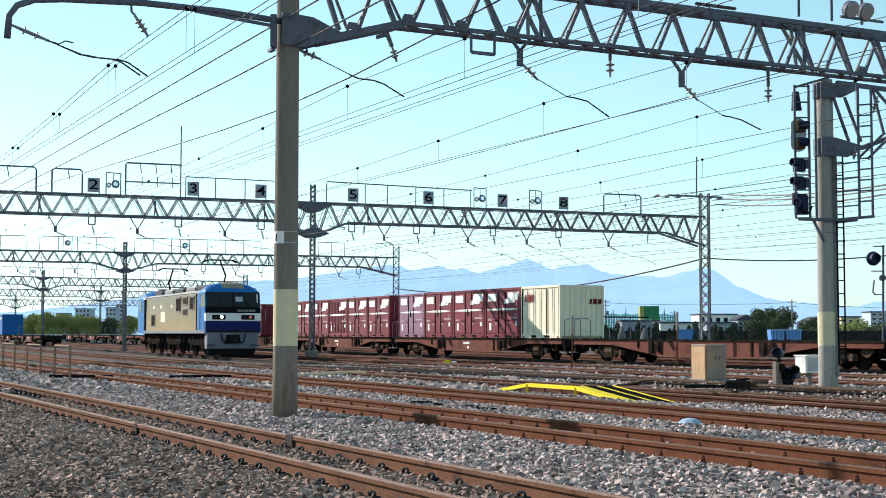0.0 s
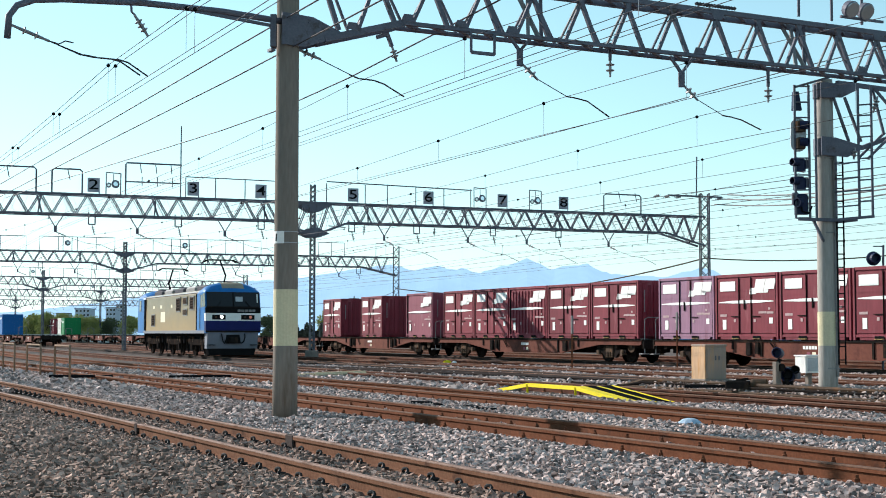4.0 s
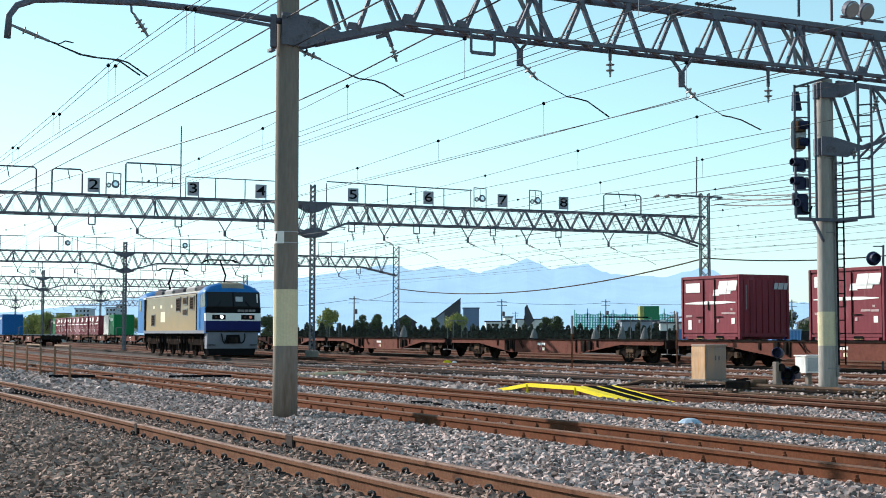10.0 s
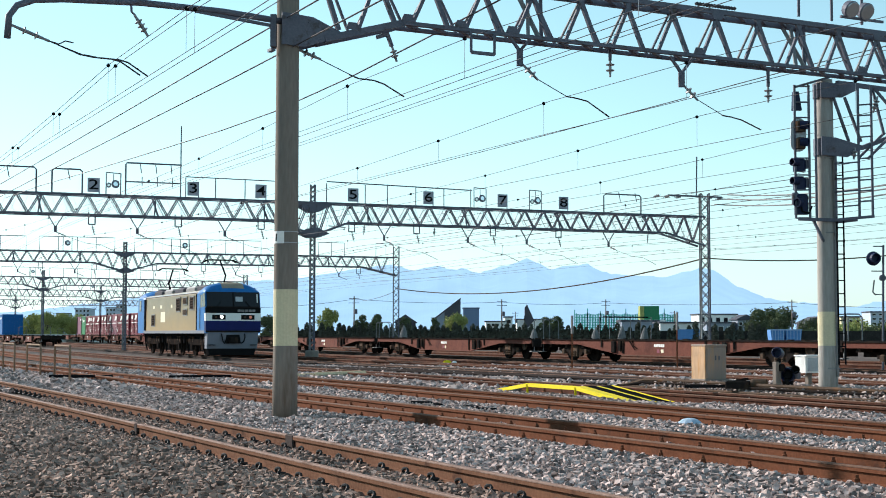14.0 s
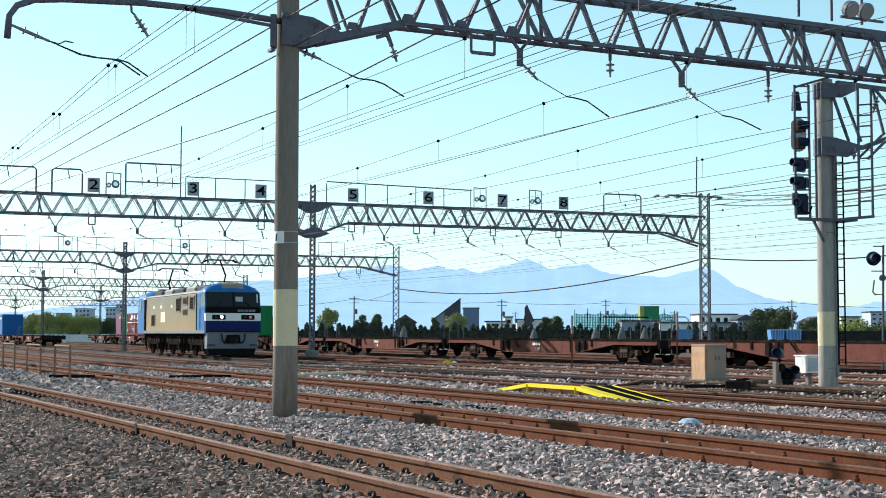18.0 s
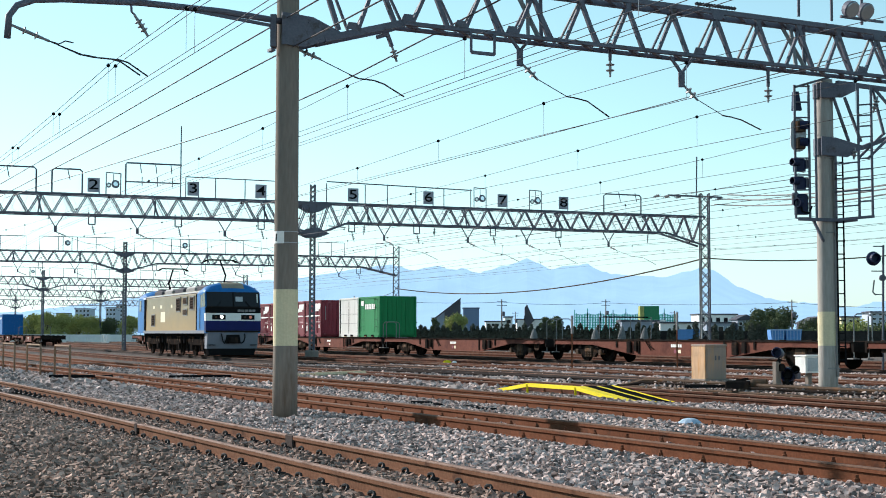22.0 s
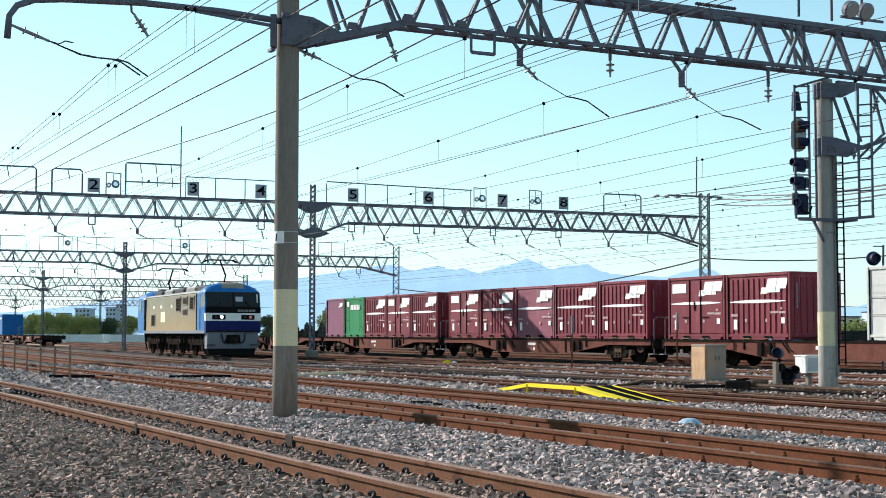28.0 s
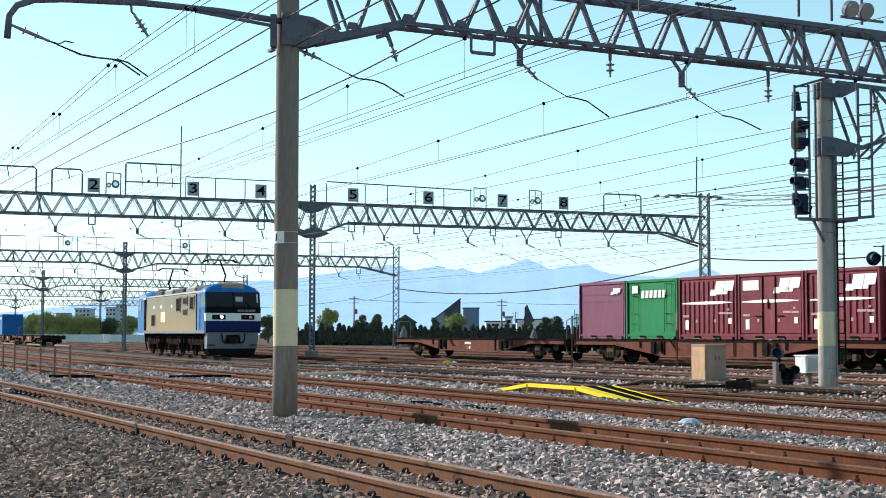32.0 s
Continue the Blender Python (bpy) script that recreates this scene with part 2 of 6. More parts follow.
WALL_D = 34.22               # near side of the moving containers
BEND, BEND_AT, BEND_LEN = 0.00225, -54.8, 28.0


def bend(s):
    g = max(BEND_AT - s, 0.0)
    if g <= BEND_LEN:
        return BEND * g * g / 2, BEND * g
    return BEND * BEND_LEN ** 2 / 2 + BEND * BEND_LEN * (g - BEND_LEN), BEND * BEND_LEN


def on_track(s, d):
    """World x, y of a point s along and d across, and the heading of +s there."""
    dev, th = bend(s)
    k = d - WALL_D
    a, c = s + k * math.sin(th), WALL_D + dev + k * math.cos(th)
    xy = a * ALONG + c * ACROSS
    t = math.cos(th) * ALONG - math.sin(th) * ACROSS
    return xy.x, xy.y, math.degrees(math.atan2(t.y, t.x))


def rail_pose(s, d, z=0.0):
    x, y, h = on_track(s, d)
    return pose(x, y, z, 0, 0, h)


def flat(s, d, z=0.0):
    x, y, _ = on_track(s, d)
    return Vector((x, y, z))


TRACKS = [5.5, 10.05, 13.9, 18.1, 22.9, 26.6, 30.7, 35.45, 41.5, 46.5]

# ---- ground ----
g = Shape()
ss = [-1200, -600, -400, -300, -240, -200, -170, -150, -130, -110, -100, -90, -80, -70, -60, -50, -40, -30, -20, -10, 0, 20, 60, 200, 800]
ds = [-600, -60, -10, 0, 2.5, 3.6, 4.6, 8, 12, 16, 20, 24, 28, 32, 37.5, 39.5, 44, 49, 70, 120, 300, 900, 2500]
zs = {0: -0.24, 2.5: -0.24, 3.6: -0.24, 4.6: -0.24, 8: -0.215, 12: -0.2, 37.5: -0.15, 39.5: -0.15}
for t in TRACKS[:3]:
    # the ballast lies lower between and beside the rails
    ds += [t - 1.05, t - 0.8, t + 0.8, t + 1.05]
    zs[t - 0.8] = zs[t + 0.8] = -0.235
    zs[t - 1.05] = zs[t + 1.05] = -0.215
ds = sorted(k for k in ds if k in zs or not any(abs(k - t) < 0.8 for t in TRACKS[:3]))
for s in ss:
    for d in ds:
        p = flat(s, d)
        g.v.append((p.x, p.y, zs.get(d, -0.17)))
for i in range(len(ss) - 1):
    for j in range(len(ds) - 1):
        a = i * len(ds) + j
        g.f.append((a, a + 1, a + len(ds) + 1, a + len(ds)))
ground = part("ground", g, "stone")
tagged(ground, "grey crushed-stone ballast ground of a railway yard", "ground", kind="structure")


# ---- tracks ----
def rail_profile(x, z0, z1, foot, web, head, hh):
    return [(x - foot, z0), (x + foot, z0), (x + foot, z0 + 0.015), (x + web, z0 + 0.035), (x + web, z1 - hh - 0.01), (x + head, z1 - hh), (x + head, z1 - 0.004), (x + head - 0.01, z1),
            (x - head + 0.01, z1), (x - head, z1 - 0.004), (x - head, z1 - hh), (x - web, z1 - hh - 0.01), (x - web, z0 + 0.035), (x - foot, z0 + 0.015)]


def sweep(prof, d, s_list, lo=0, hi=None):
    sh = Shape()
    n = len(prof)
    for s in s_list:
        for dx, z in prof:
            p = flat(s, d + dx, z)
            sh.v.append(tuple(p))
    for i in range(len(s_list) - 1):
        for k in range(n):
            a, b = i * n + k, i * n + (k + 1) % n
            sh.f.append((a, b, b + n, a + n))
    return sh


S_LIST = [-420, -300, -200, -150, -120, -94.8] + [-94.8 + 4 * i for i in range(1, 11)] + [-40, -20, -5, 30, 80]
for i, d in enumerate(TRACKS):
    tr = thing("railway_track", "rusty brown steel railway track on grey ballast", "track", kind="structure")
    for side in (-0.566, 0.566):
        dark = i in (4, 7)
        part("rail", sweep(rail_profile(side, -0.178, -0.018, 0.064, 0.009, 0.034, 0.034), d, S_LIST), "dark_rail" if dark else "rust_brown" if i == 0 else "rust" if i < 3 else "rust_far", tr)
        part("rail_head", sweep([(side - 0.034, -0.018), (side + 0.034, -0.018), (side + 0.034, -0.008), (side + 0.024, 0.0), (side - 0.024, 0.0), (side - 0.034, -0.008)], d, S_LIST), "rail_head" if i == 0 else "head_dull", tr, "worn paler running surface")

# ---- crossover between the fourth and fifth tracks ----
def crossover(s):
    u = min(max((s + 62.0) / 34.0, 0.0), 1.0)
    return 18.1 + 4.8 * u * u * (3 - 2 * u)


cx = thing("railway_track", "dark steel crossover rails between two tracks", "track", kind="structure")
for side in (-0.566, 0.566):
    prof = rail_profile(side, -0.15, -0.006, 0.064, 0.009, 0.033, 0.045)
    sh = Shape()
    cs = [-62 + 1.7 * i for i in range(21)]
    for s in cs:
        for dx, z in prof:
            sh.v.append(tuple(flat(s, crossover(s) + dx, z)))
    for i in range(len(cs) - 1):
        for k in range(len(prof)):
            a, b = i * len(prof) + k, i * len(prof) + (k + 1) % len(prof)
            sh.f.append((a, b, b + len(prof), a + len(prof)))
    part("rail", sh, "dark_rail", cx)

# ---- distance ----
RIDGE = [(-0.42, 40), (-0.30, 62), (-0.24, 92), (-0.14, 150), (-0.105, 158), (-0.055, 190), (-0.036, 200), (-0.022, 180), (-0.004, 196), (0.008, 184), (0.014, 188), (0.025, 174), (0.05, 202), (0.061, 217), (0.07, 200),
         (0.078, 184), (0.088, 196), (0.104, 201), (0.115, 177), (0.13, 170), (0.16, 163), (0.173, 178), (0.187, 191), (0.196, 182), (0.21, 140), (0.232, 104), (0.25, 92), (0.27, 88), (0.29, 76), (0.318, 98), (0.36, 120), (0.45, 60)]


def ridge_at(u):
    for (a, ha), (b, hb) in zip(RIDGE, RIDGE[1:]):
        if a <= u <= b:
            return ha + (hb - ha) * (u - a) / (b - a)
    return 40.0


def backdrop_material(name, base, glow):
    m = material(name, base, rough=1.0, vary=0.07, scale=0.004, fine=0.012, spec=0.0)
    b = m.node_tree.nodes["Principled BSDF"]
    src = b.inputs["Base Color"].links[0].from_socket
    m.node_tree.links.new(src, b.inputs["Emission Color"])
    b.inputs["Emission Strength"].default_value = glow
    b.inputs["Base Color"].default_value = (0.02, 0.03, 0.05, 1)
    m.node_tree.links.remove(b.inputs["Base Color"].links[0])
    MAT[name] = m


# The haze of distance is in this blue, and the range glows by itself.
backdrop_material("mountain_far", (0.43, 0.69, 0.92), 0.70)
mo = Shape()
NU, NR = 260, 9
for j in range(NR):
    f = j / (NR - 1)
    for i in range(NU):
        u = -0.42 + 0.87 * i / (NU - 1)
        y = 3000 + 1100 * f
        h = ridge_at(u) + 5 * noise.noise((u * 160, 0, 7)) + 3 * noise.noise((u * 420, 0, 3))
        rough = noise.noise((u * 40, f * 3, 1)) * 0.16 * (1 - f) * f * 4
        z = 1.2 + h * (f ** 0.8 + rough) * y / 4000
        mo.v.append((u * y, y, z - (4 if j == 0 else 0)))
for j in range(NR - 1):
    for i in range(NU - 1):
        a = j * NU + i
        mo.f.append((a, a + 1, a + NU + 1, a + NU))
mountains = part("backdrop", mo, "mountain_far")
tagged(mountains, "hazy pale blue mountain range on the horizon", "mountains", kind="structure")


# ---- moving freight train ----
PITCH, SLOT, DECK = 20.4, 3.80, 1.04
FRONT = [-55.87, -29.09, -1.28, 28.19, 58.63, 89.66, 122.02, 155.18, 189.10]


def train_front(t):
    """How far along the track the front of the first loaded wagon's containers has come."""
    i = min(int(t / 4), 7)
    u = t / 4 - i
    p1, p2 = FRONT[i], FRONT[i + 1]
    p0 = FRONT[i - 1] if i else 3 * p1 - 3 * p2 + FRONT[i + 2]
    p3 = FRONT[i + 2] if i < 7 else 3 * p2 - 3 * p1 + p0
    return 0.5 * (2 * p1 + (p2 - p0) * u + (2 * p0 - 5 * p1 + 4 * p2 - p3) * u * u + (3 * p1 - p0 - 3 * p2 + p3) * u ** 3)


CL, CW, CH = 3.715, 2.45, 2.5


def logo(c, x, z, k, y):
    """A slanted white block mark."""
    q = 0.28
    for a, b, z0, z1 in ((0.0, 0.36, -0.06, 0.16), (0.24, 0.74, -0.02, 0.46), (0.76, 1.28, 0.10, 0.46), (0.76, 1.0, -0.02, 0.14)):
        part("logo_block", Shape().slab([(x + k * (a + q * z0), z + k * z0), (x + k * (b + q * z0), z + k * z0), (x + k * (b + q * z1), z + k * z1), (x + k * (a + q * z1), z + k * z1)], y, y - 0.004 - 0.001 * a), "white", c, "white slanted block of a mark")


def container(style, paint, label):
    """A twelve-foot freight container; x is the way of travel, -y the near side."""
    hx, hy = CL / 2, CW / 2
    c = thing("freight_container", label, "container", group="containers on the freight train")
    body = Shape().box(-hx + 0.05, hx - 0.05, -hy + 0.05, hy - 0.05, 0.14, CH - 0.04)
    part("body", body, paint, c)
    fr = Shape()
    for x in (-hx, hx - 0.11):
        for y in (-hy, hy - 0.11):
            fr.soft(x, x + 0.11, y, y + 0.11, 0.0, CH, 0.012)
    for z in (0.1, CH - 0.1):
        for y in (-hy + 0.005, hy - 0.095):
            fr.box(-hx + 0.11, hx - 0.11, y, y + 0.09, z, z + 0.09)
        for x in (-hx + 0.005, hx - 0.095):
            fr.box(x, x + 0.09, -hy + 0.11, hy - 0.11, z, z + 0.09)
    part("frame", fr, paint, c)
    base = Shape()
    for x in (-hx + 0.3, -0.45, hx - 1.2):
        base.box(x, x + 0.9, -hy + 0.02, hy - 0.02, 0.0, 0.1)
    part("base", base, paint, c)
    for x in (-0.62, 0.62):
        for e in (-1, 1):
            pk = part("fork_pocket", Shape().soft(x - 0.24, x + 0.24, min(e * 1.17, e * (hy + 0.004)), max(e * 1.17, e * (hy + 0.004)), 0.03, 0.15, 0.02), "black", c, "dark forklift pocket")
            part("lip", Shape().box(x - 0.22, x + 0.22, min(e * 1.2, e * (hy + 0.012)), max(e * 1.2, e * (hy + 0.012)), 0.015, 0.05), "pocket_lip", pk, "worn tan lip")
    for x in (-hx + 0.115, hx - 0.135):
        part("edge_seam", Shape().box(x, x + 0.02, -hy + 0.002, -hy + 0.05, 0.1, CH - 0.02), "black", c, "dark seam beside the corner post")
    part("roof", Shape().soft(-hx + 0.02, hx - 0.02, -hy + 0.02, hy - 0.02, CH - 0.05, CH + 0.01, 0.02), paint, c)
    rib = Shape().slab([(0, 0.25), (0.16, 0.25), (0.16, CH - 0.2), (0, CH - 0.2)], 0, 0.03, axis=0).mesh("end_rib", paint)
    for i in range(7):
        for x in (-hx + 0.02, hx - 0.05):
            part("end_rib", rib, paint, c, at=pose(x, -hy + 0.24 + i * 0.3, 0))
    y = -hy + 0.05
    if style in ("doors", "tall"):
        for x0, x1 in ((-hx + 0.13, -0.42), (0.34, hx - 0.13), (-0.38, 0.30)):
            part("door", Shape().soft(x0, x1, y - 0.03, y + 0.01, 0.24, CH - 0.16, 0.015), paint, c)
        bars = Shape()
        for x in (-0.40, 0.32):
            bars.tube([(x, y - 0.05, 0.2), (x, y - 0.05, CH - 0.14)], 0.022)
        for x0 in (-0.85, 0.36):
            bars.beam((x0, y - 0.06, 0.88), (x0 + 0.45, y - 0.06, 0.88), 0.03)
        bars.box(-0.10, -0.04, y - 0.07, y, 1.15, 1.5)
        part("locking_bar", bars, "car_black", c, "dark steel locking bars")
    elif style == "ribbed":
        for i in range(11):
            x = -hx + 0.24 + i * 0.31
            part("rib", Shape().slab([(x, 0.26), (x + 0.15, 0.26), (x + 0.15, CH - 0.2), (x, CH - 0.2)], y, y - 0.035), paint, c)
    elif style == "half":
        for i in range(5):
            x = -0.75 + i * 0.31
            part("rib", Shape().slab([(x, 0.26), (x + 0.15, 0.26), (x + 0.15, CH - 0.2), (x, CH - 0.2)], y, y - 0.035), paint, c)
    f = y - 0.042
    if paint in ("brown", "faded", "lavender"):
        logo(c, 0.22, 1.78, 1.08, f)
        st = Shape()
        st.slab([(-1.62, 1.41), (-0.8, 1.385), (0.0, 1.375), (0.8, 1.385), (1.6, 1.42), (1.6, 1.45), (0.8, 1.49), (0.0, 1.50), (-0.8, 1.49), (-1.6, 1.45)], f, f - 0.004)
        part("stripe", st, "white", c, "tapered white stripe")
        if style == "doors":
            part("sign_plate", Shape().box(-1.55, -0.62, f - 0.004, f, 1.86, 2.24), "white", c, "white panel with unreadable lettering")
        for x0, x1, z0, z1 in ((-1.4, -1.18, 0.38, 0.76), (-1.55, -1.15, 0.88, 0.97), (0.75, 1.2, 0.98, 1.06), (1.22, 1.6, 0.97, 1.05), (1.35, 1.55, 0.6, 0.82), (0.46, 0.58, 0.66, 0.78), (-0.72, -0.6, 0.66, 0.78), (1.3, 1.42, 1.12, 1.2)):
            part("label_plate", Shape().box(x0, x1, f - 0.004, f, z0, z1), "white" if z1 - z0 > 0.15 else "pale_mark", c, "small white label plate" if z1 - z0 > 0.15 else "line of small pale lettering, unreadable")
        for a, b in ((0.45, 0.62), (0.66, 0.9), (0.94, 1.1)):
            part("end_logo", Shape().slab([(a, 1.95), (b, 1.95), (b + 0.06, 2.2), (a + 0.06, 2.2)], hx + 0.001, hx + 0.006, axis=0), "galv", c, "worn pale mark")
        part("end_number_bar", Shape().slab([(-0.92, 1.15), (-0.87, 1.15), (-0.87, 2.1), (-0.92, 2.1)], hx + 0.001, hx + 0.006, axis=0), "steel_light", c, "thin pale column of small lettering")
    if paint == "purple":
        logo(c, 0.75, 1.95, 0.55, f)
    if paint == "jot":
        for i in range(5):
            part("door_bar", Shape().tube([(-1.2 + i * 0.6, f, 0.2), (-1.2 + i * 0.6, f, CH - 0.14)], 0.02 if i != 3 else 0.03), "mark_red" if i == 3 else "galv", c)
        for a, b in ((-1.5, -1.35), (-1.25, -1.0), (-0.92, -0.7)):
            part("logo_block", Shape().slab([(a, 1.75), (b, 1.75), (b + 0.05, 2.1), (a + 0.05, 2.1)], f, f - 0.004), "mark_red", c, "dark red block of a mark")
        for a, b in ((0.4, 0.52), (0.58, 0.8), (0.86, 1.05)):
            part("logo_block", Shape().slab([(a, 1.62), (b, 1.62), (b + 0.04, 1.86), (a + 0.04, 1.86)], hx + 0.001, hx + 0.006, axis=0), "mark_red", c, "dark red block of a mark")
    if paint == "green":
        for i in range(6):
            part("logo_block", Shape().slab([(-0.72 + i * 0.3, 1.72), (-0.50 + i * 0.3, 1.72), (-0.46 + i * 0.3, 2.04), (-0.68 + i * 0.3, 2.04)], f, f - 0.004), "white", c, "white block of a mark")
        for x0 in (-1.42, 0.95):
            for z0, z1 in ((0.3, 0.62), (0.66, 1.05), (1.1, 1.8), (1.86, 2.3)):
                part("panel_frame", Shape().box(x0, x0 + 0.02, f - 0.006, f, z0, z1 + 0.02).box(x0 + 0.52, x0 + 0.54, f - 0.006, f, z0, z1 + 0.02).box(x0 + 0.02, x0 + 0.52, f - 0.006, f, z1, z1 + 0.02), "black", c)
        for x0 in (-1.38,):
            part("sign_plate", Shape().box(x0, x0 + 0.42, f - 0.008, f, 1.94, 2.26), "white", c)
    if paint == "white_box":
        part("seam", Shape().box(-0.02, 0.02, f - 0.006, f, 0.2, 2.3), "black", c)
        for z in (0.85, 1.45):
            part("strap", Shape().box(-1.75, 1.75, f - 0.006, f, z, z + 0.02), "steel_light", c)
    return c


def bogie(car, x):
    b = part("bogie", Shape().box(x - 0.2, x + 0.2, -0.95, 0.95, 0.45, 0.72), "car_black", car)
    for y in (-0.98, 0.98):
        e = -1 if y < 0 else 1
        part("side_frame", Shape().slab([(x - 1.22, 0.40), (x - 0.66, 0.40), (x - 0.42, 0.20), (x + 0.42, 0.20), (x + 0.66, 0.40), (x + 1.22, 0.40), (x + 1.22, 0.54), (x + 0.6, 0.62), (x + 0.42, 0.74), (x - 0.42, 0.74), (x - 0.6, 0.62), (x - 1.22, 0.54)], y - 0.07, y + 0.07), "car_black", b)
        part("bolster_end", Shape().soft(x - 0.3, x + 0.3, y - 0.13, y + 0.13, 0.46, 0.72, 0.03), "grime", b, "grimy bolster end")
        for k in (-0.2, 0.0, 0.2):
            part("coil_spring", Shape().lathe((x + k, y + e * 0.06, 0.2), (0, 0, 1), [(0.045 * n, 0.085 if n % 2 else 0.06) for n in range(7)], 8), "grime", b)
        for dx in (-0.95, 0.95):
            box = part("axle_box", Shape().soft(x + dx - 0.13, x + dx + 0.13, y - 0.13, y + 0.13, 0.32, 0.56, 0.04), "grime", b, "grimy brown axle box")
    for dx in (-0.95, 0.95):
        w = new("wheelset", WHEELSET)
        w.parent = car
        w.matrix_basis = pose(x + dx, 0, 0.43)
        wheels.append(w)


def make_wheelset():
    sh = Shape()
    for y in (-0.56, 0.56):
        s = -1 if y < 0 else 1
        sh.lathe((0, y, 0), (0, s, 0), [(-0.09, 0.455), (-0.06, 0.455), (-0.055, 0.43), (0.045, 0.425), (0.045, 0.36), (0.0, 0.34), (0.01, 0.14), (0.06, 0.12), (0.06, 0.05)], 20)
        for k in range(2):
            sh.box(-0.04 if k else 0.18, 0.04 if k else 0.26, y + s * 0.0, y + s * 0.05, 0.2 if k else -0.04, 0.28 if k else 0.04)
    sh.tube([(0, -0.6, 0), (0, 0.6, 0)], 0.08, 8)
    return sh.mesh("wheelset", "car_black")


WHEELSET = make_wheelset()
wheels = []


def flat_car():
    """A container flat wagon; its origin is on the rails below its middle."""
    c = thing("flat_wagon", "rust-red container flat wagon with black deck and running gear", "wagon", group="wagons of the freight train")
    for y in (-1.19, 1.19):
        e = -1 if y < 0 else 1
        s = Shape().slab([(-9.75, 0.78), (-9.75, 0.955), (9.75, 0.955), (9.75, 0.78), (6.5, 0.78), (3.2, 0.36), (-3.2, 0.36), (-6.5, 0.78)], y - 0.02, y + 0.02)
        part("side_sill", s, "car_red", c, "rust-red fish-bellied side sill")
        fl = Shape()
        for (xa, za), (xb, zb) in (((-9.75, 0.775), (-6.5, 0.775)), ((-6.5, 0.775), (-3.2, 0.355)), ((-3.2, 0.355), (3.2, 0.355)), ((3.2, 0.355), (6.5, 0.775)), ((6.5, 0.775), (9.75, 0.775))):
            fl.beam((xa, y + e * 0.02, za), (xb, y + e * 0.02, zb), 0.12, 0.025)
        part("flange", fl, "car_red", c, "rust-red lower flange of the sill")
        for x in (-4.6, -2.9, 2.9, 4.7) if y < 0 else ():
            part("stiffener", Shape().beam((x, y + e * 0.035, 0.955), (x, y + e * 0.035, 0.40 if abs(x) < 3 else 0.66), 0.09, 0.05), "car_black", c, "dark upright stiffener")
        part("deck_rail", Shape().box(-9.85, 9.85, y + min(0, e * 0.07), y + max(0, e * 0.07), 0.957, 1.005), "car_black", c, "black upper edge of the deck")
    dk = Shape().box(-9.85, 9.85, -1.165, 1.165, 0.86, 0.985)
    part("deck", dk, "car_black", c, "black steel deck frame")
    beam_mesh = Shape().box(-0.1, 0.1, -1.165, 1.165, 0.62, 0.86).mesh("cross_beam", "car_black")
    for i in range(14):
        part("cross_beam", beam_mesh, "car_black", c, at=pose(-9.1 + i * 1.4, 0, 0))
    part("centre_sill", Shape().box(-9.8, 9.8, -0.25, 0.25, 0.45, 0.9), "car_black", c)
    for i in range(5):
        for e in (-1.5, 1.5):
            for y in (-1.05, 1.05):
                part("twist_lock", Shape().soft((i - 2) * SLOT + e - 0.12, (i - 2) * SLOT + e + 0.12, y - 0.1, y + 0.1, 0.96, 1.036, 0.02), "car_black", c)
    for x in (-7.1, 7.1):
        bogie(c, x)
    for x, w, z0 in ((-3.75, 0.3, 0.44), (-3.2, 0.22, 0.5), (3.4, 0.35, 0.44), (4.0, 0.25, 0.52)):
        part("brake_box", Shape().soft(x, x + w, -1.31, -1.21, z0, 0.93, 0.03), "car_black", c, "black brake equipment box")
    part("brake_lever", Shape().tube([(-2.2, -1.24, 0.93), (-2.05, -1.25, 0.72), (-1.8, -1.25, 0.6)], 0.02, 5).tube([(-2.4, -1.24, 0.93), (-2.0, -1.25, 0.56)], 0.02, 5), "car_black", c)
    for k in range(5):
        part("number_bar", Shape().box(-0.62 + 0.15 * k, -0.5 + 0.15 * k, -1.217, -1.209, 0.70, 0.82), "white", c, "white bar of a painted number")
    part("stencil_frame", Shape().box(-0.42, -0.24, -1.215, -1.209, 0.46, 0.60), "faded", c)
    part("stencil_frame", Shape().box(-0.14, 0.05, -1.215, -1.209, 0.46, 0.60), "jot", c, "small pale stencilled panel")
    for x in (-9.95, 9.95):
        s = 1 if x > 0 else -1
        part("coupler", Shape().soft(min(x, x + s * 0.24), max(x, x + s * 0.24), -0.18, 0.18, 0.7, 1.0, 0.04), "car_black", c)
        part("buffer_beam", Shape().box(min(x - s * 0.12, x - s * 0.02), max(x - s * 0.12, x - s * 0.02), -1.2, 1.2, 0.62, 0.98), "car_black", c)
        hr = Shape().tube([(x - s * 0.1, -1.1, 0.4), (x - s * 0.1, -1.1, 1.85), (x - s * 0.1, -0.95, 1.95), (x - s * 0.1, -0.4, 1.95), (x - s * 0.1, -0.25, 1.85), (x - s * 0.1, -0.25, 0.95)], 0.024, 6)
        hr.box(x - s * 0.1 - 0.15, x - s * 0.1 + 0.15, -1.3, -1.0, 0.38, 0.42)
        part("handrail", hr, "steel_light", c, "grey step and handrail hoop")
    part("brake_wheel", Shape().lathe((7.9 + 0.9, -1.05, 0.72), (0, -1, 0), [(0, 0.28), (0.03, 0.28), (0.03, 0.23), (0, 0.23)], 14), "grime", c)
    return c


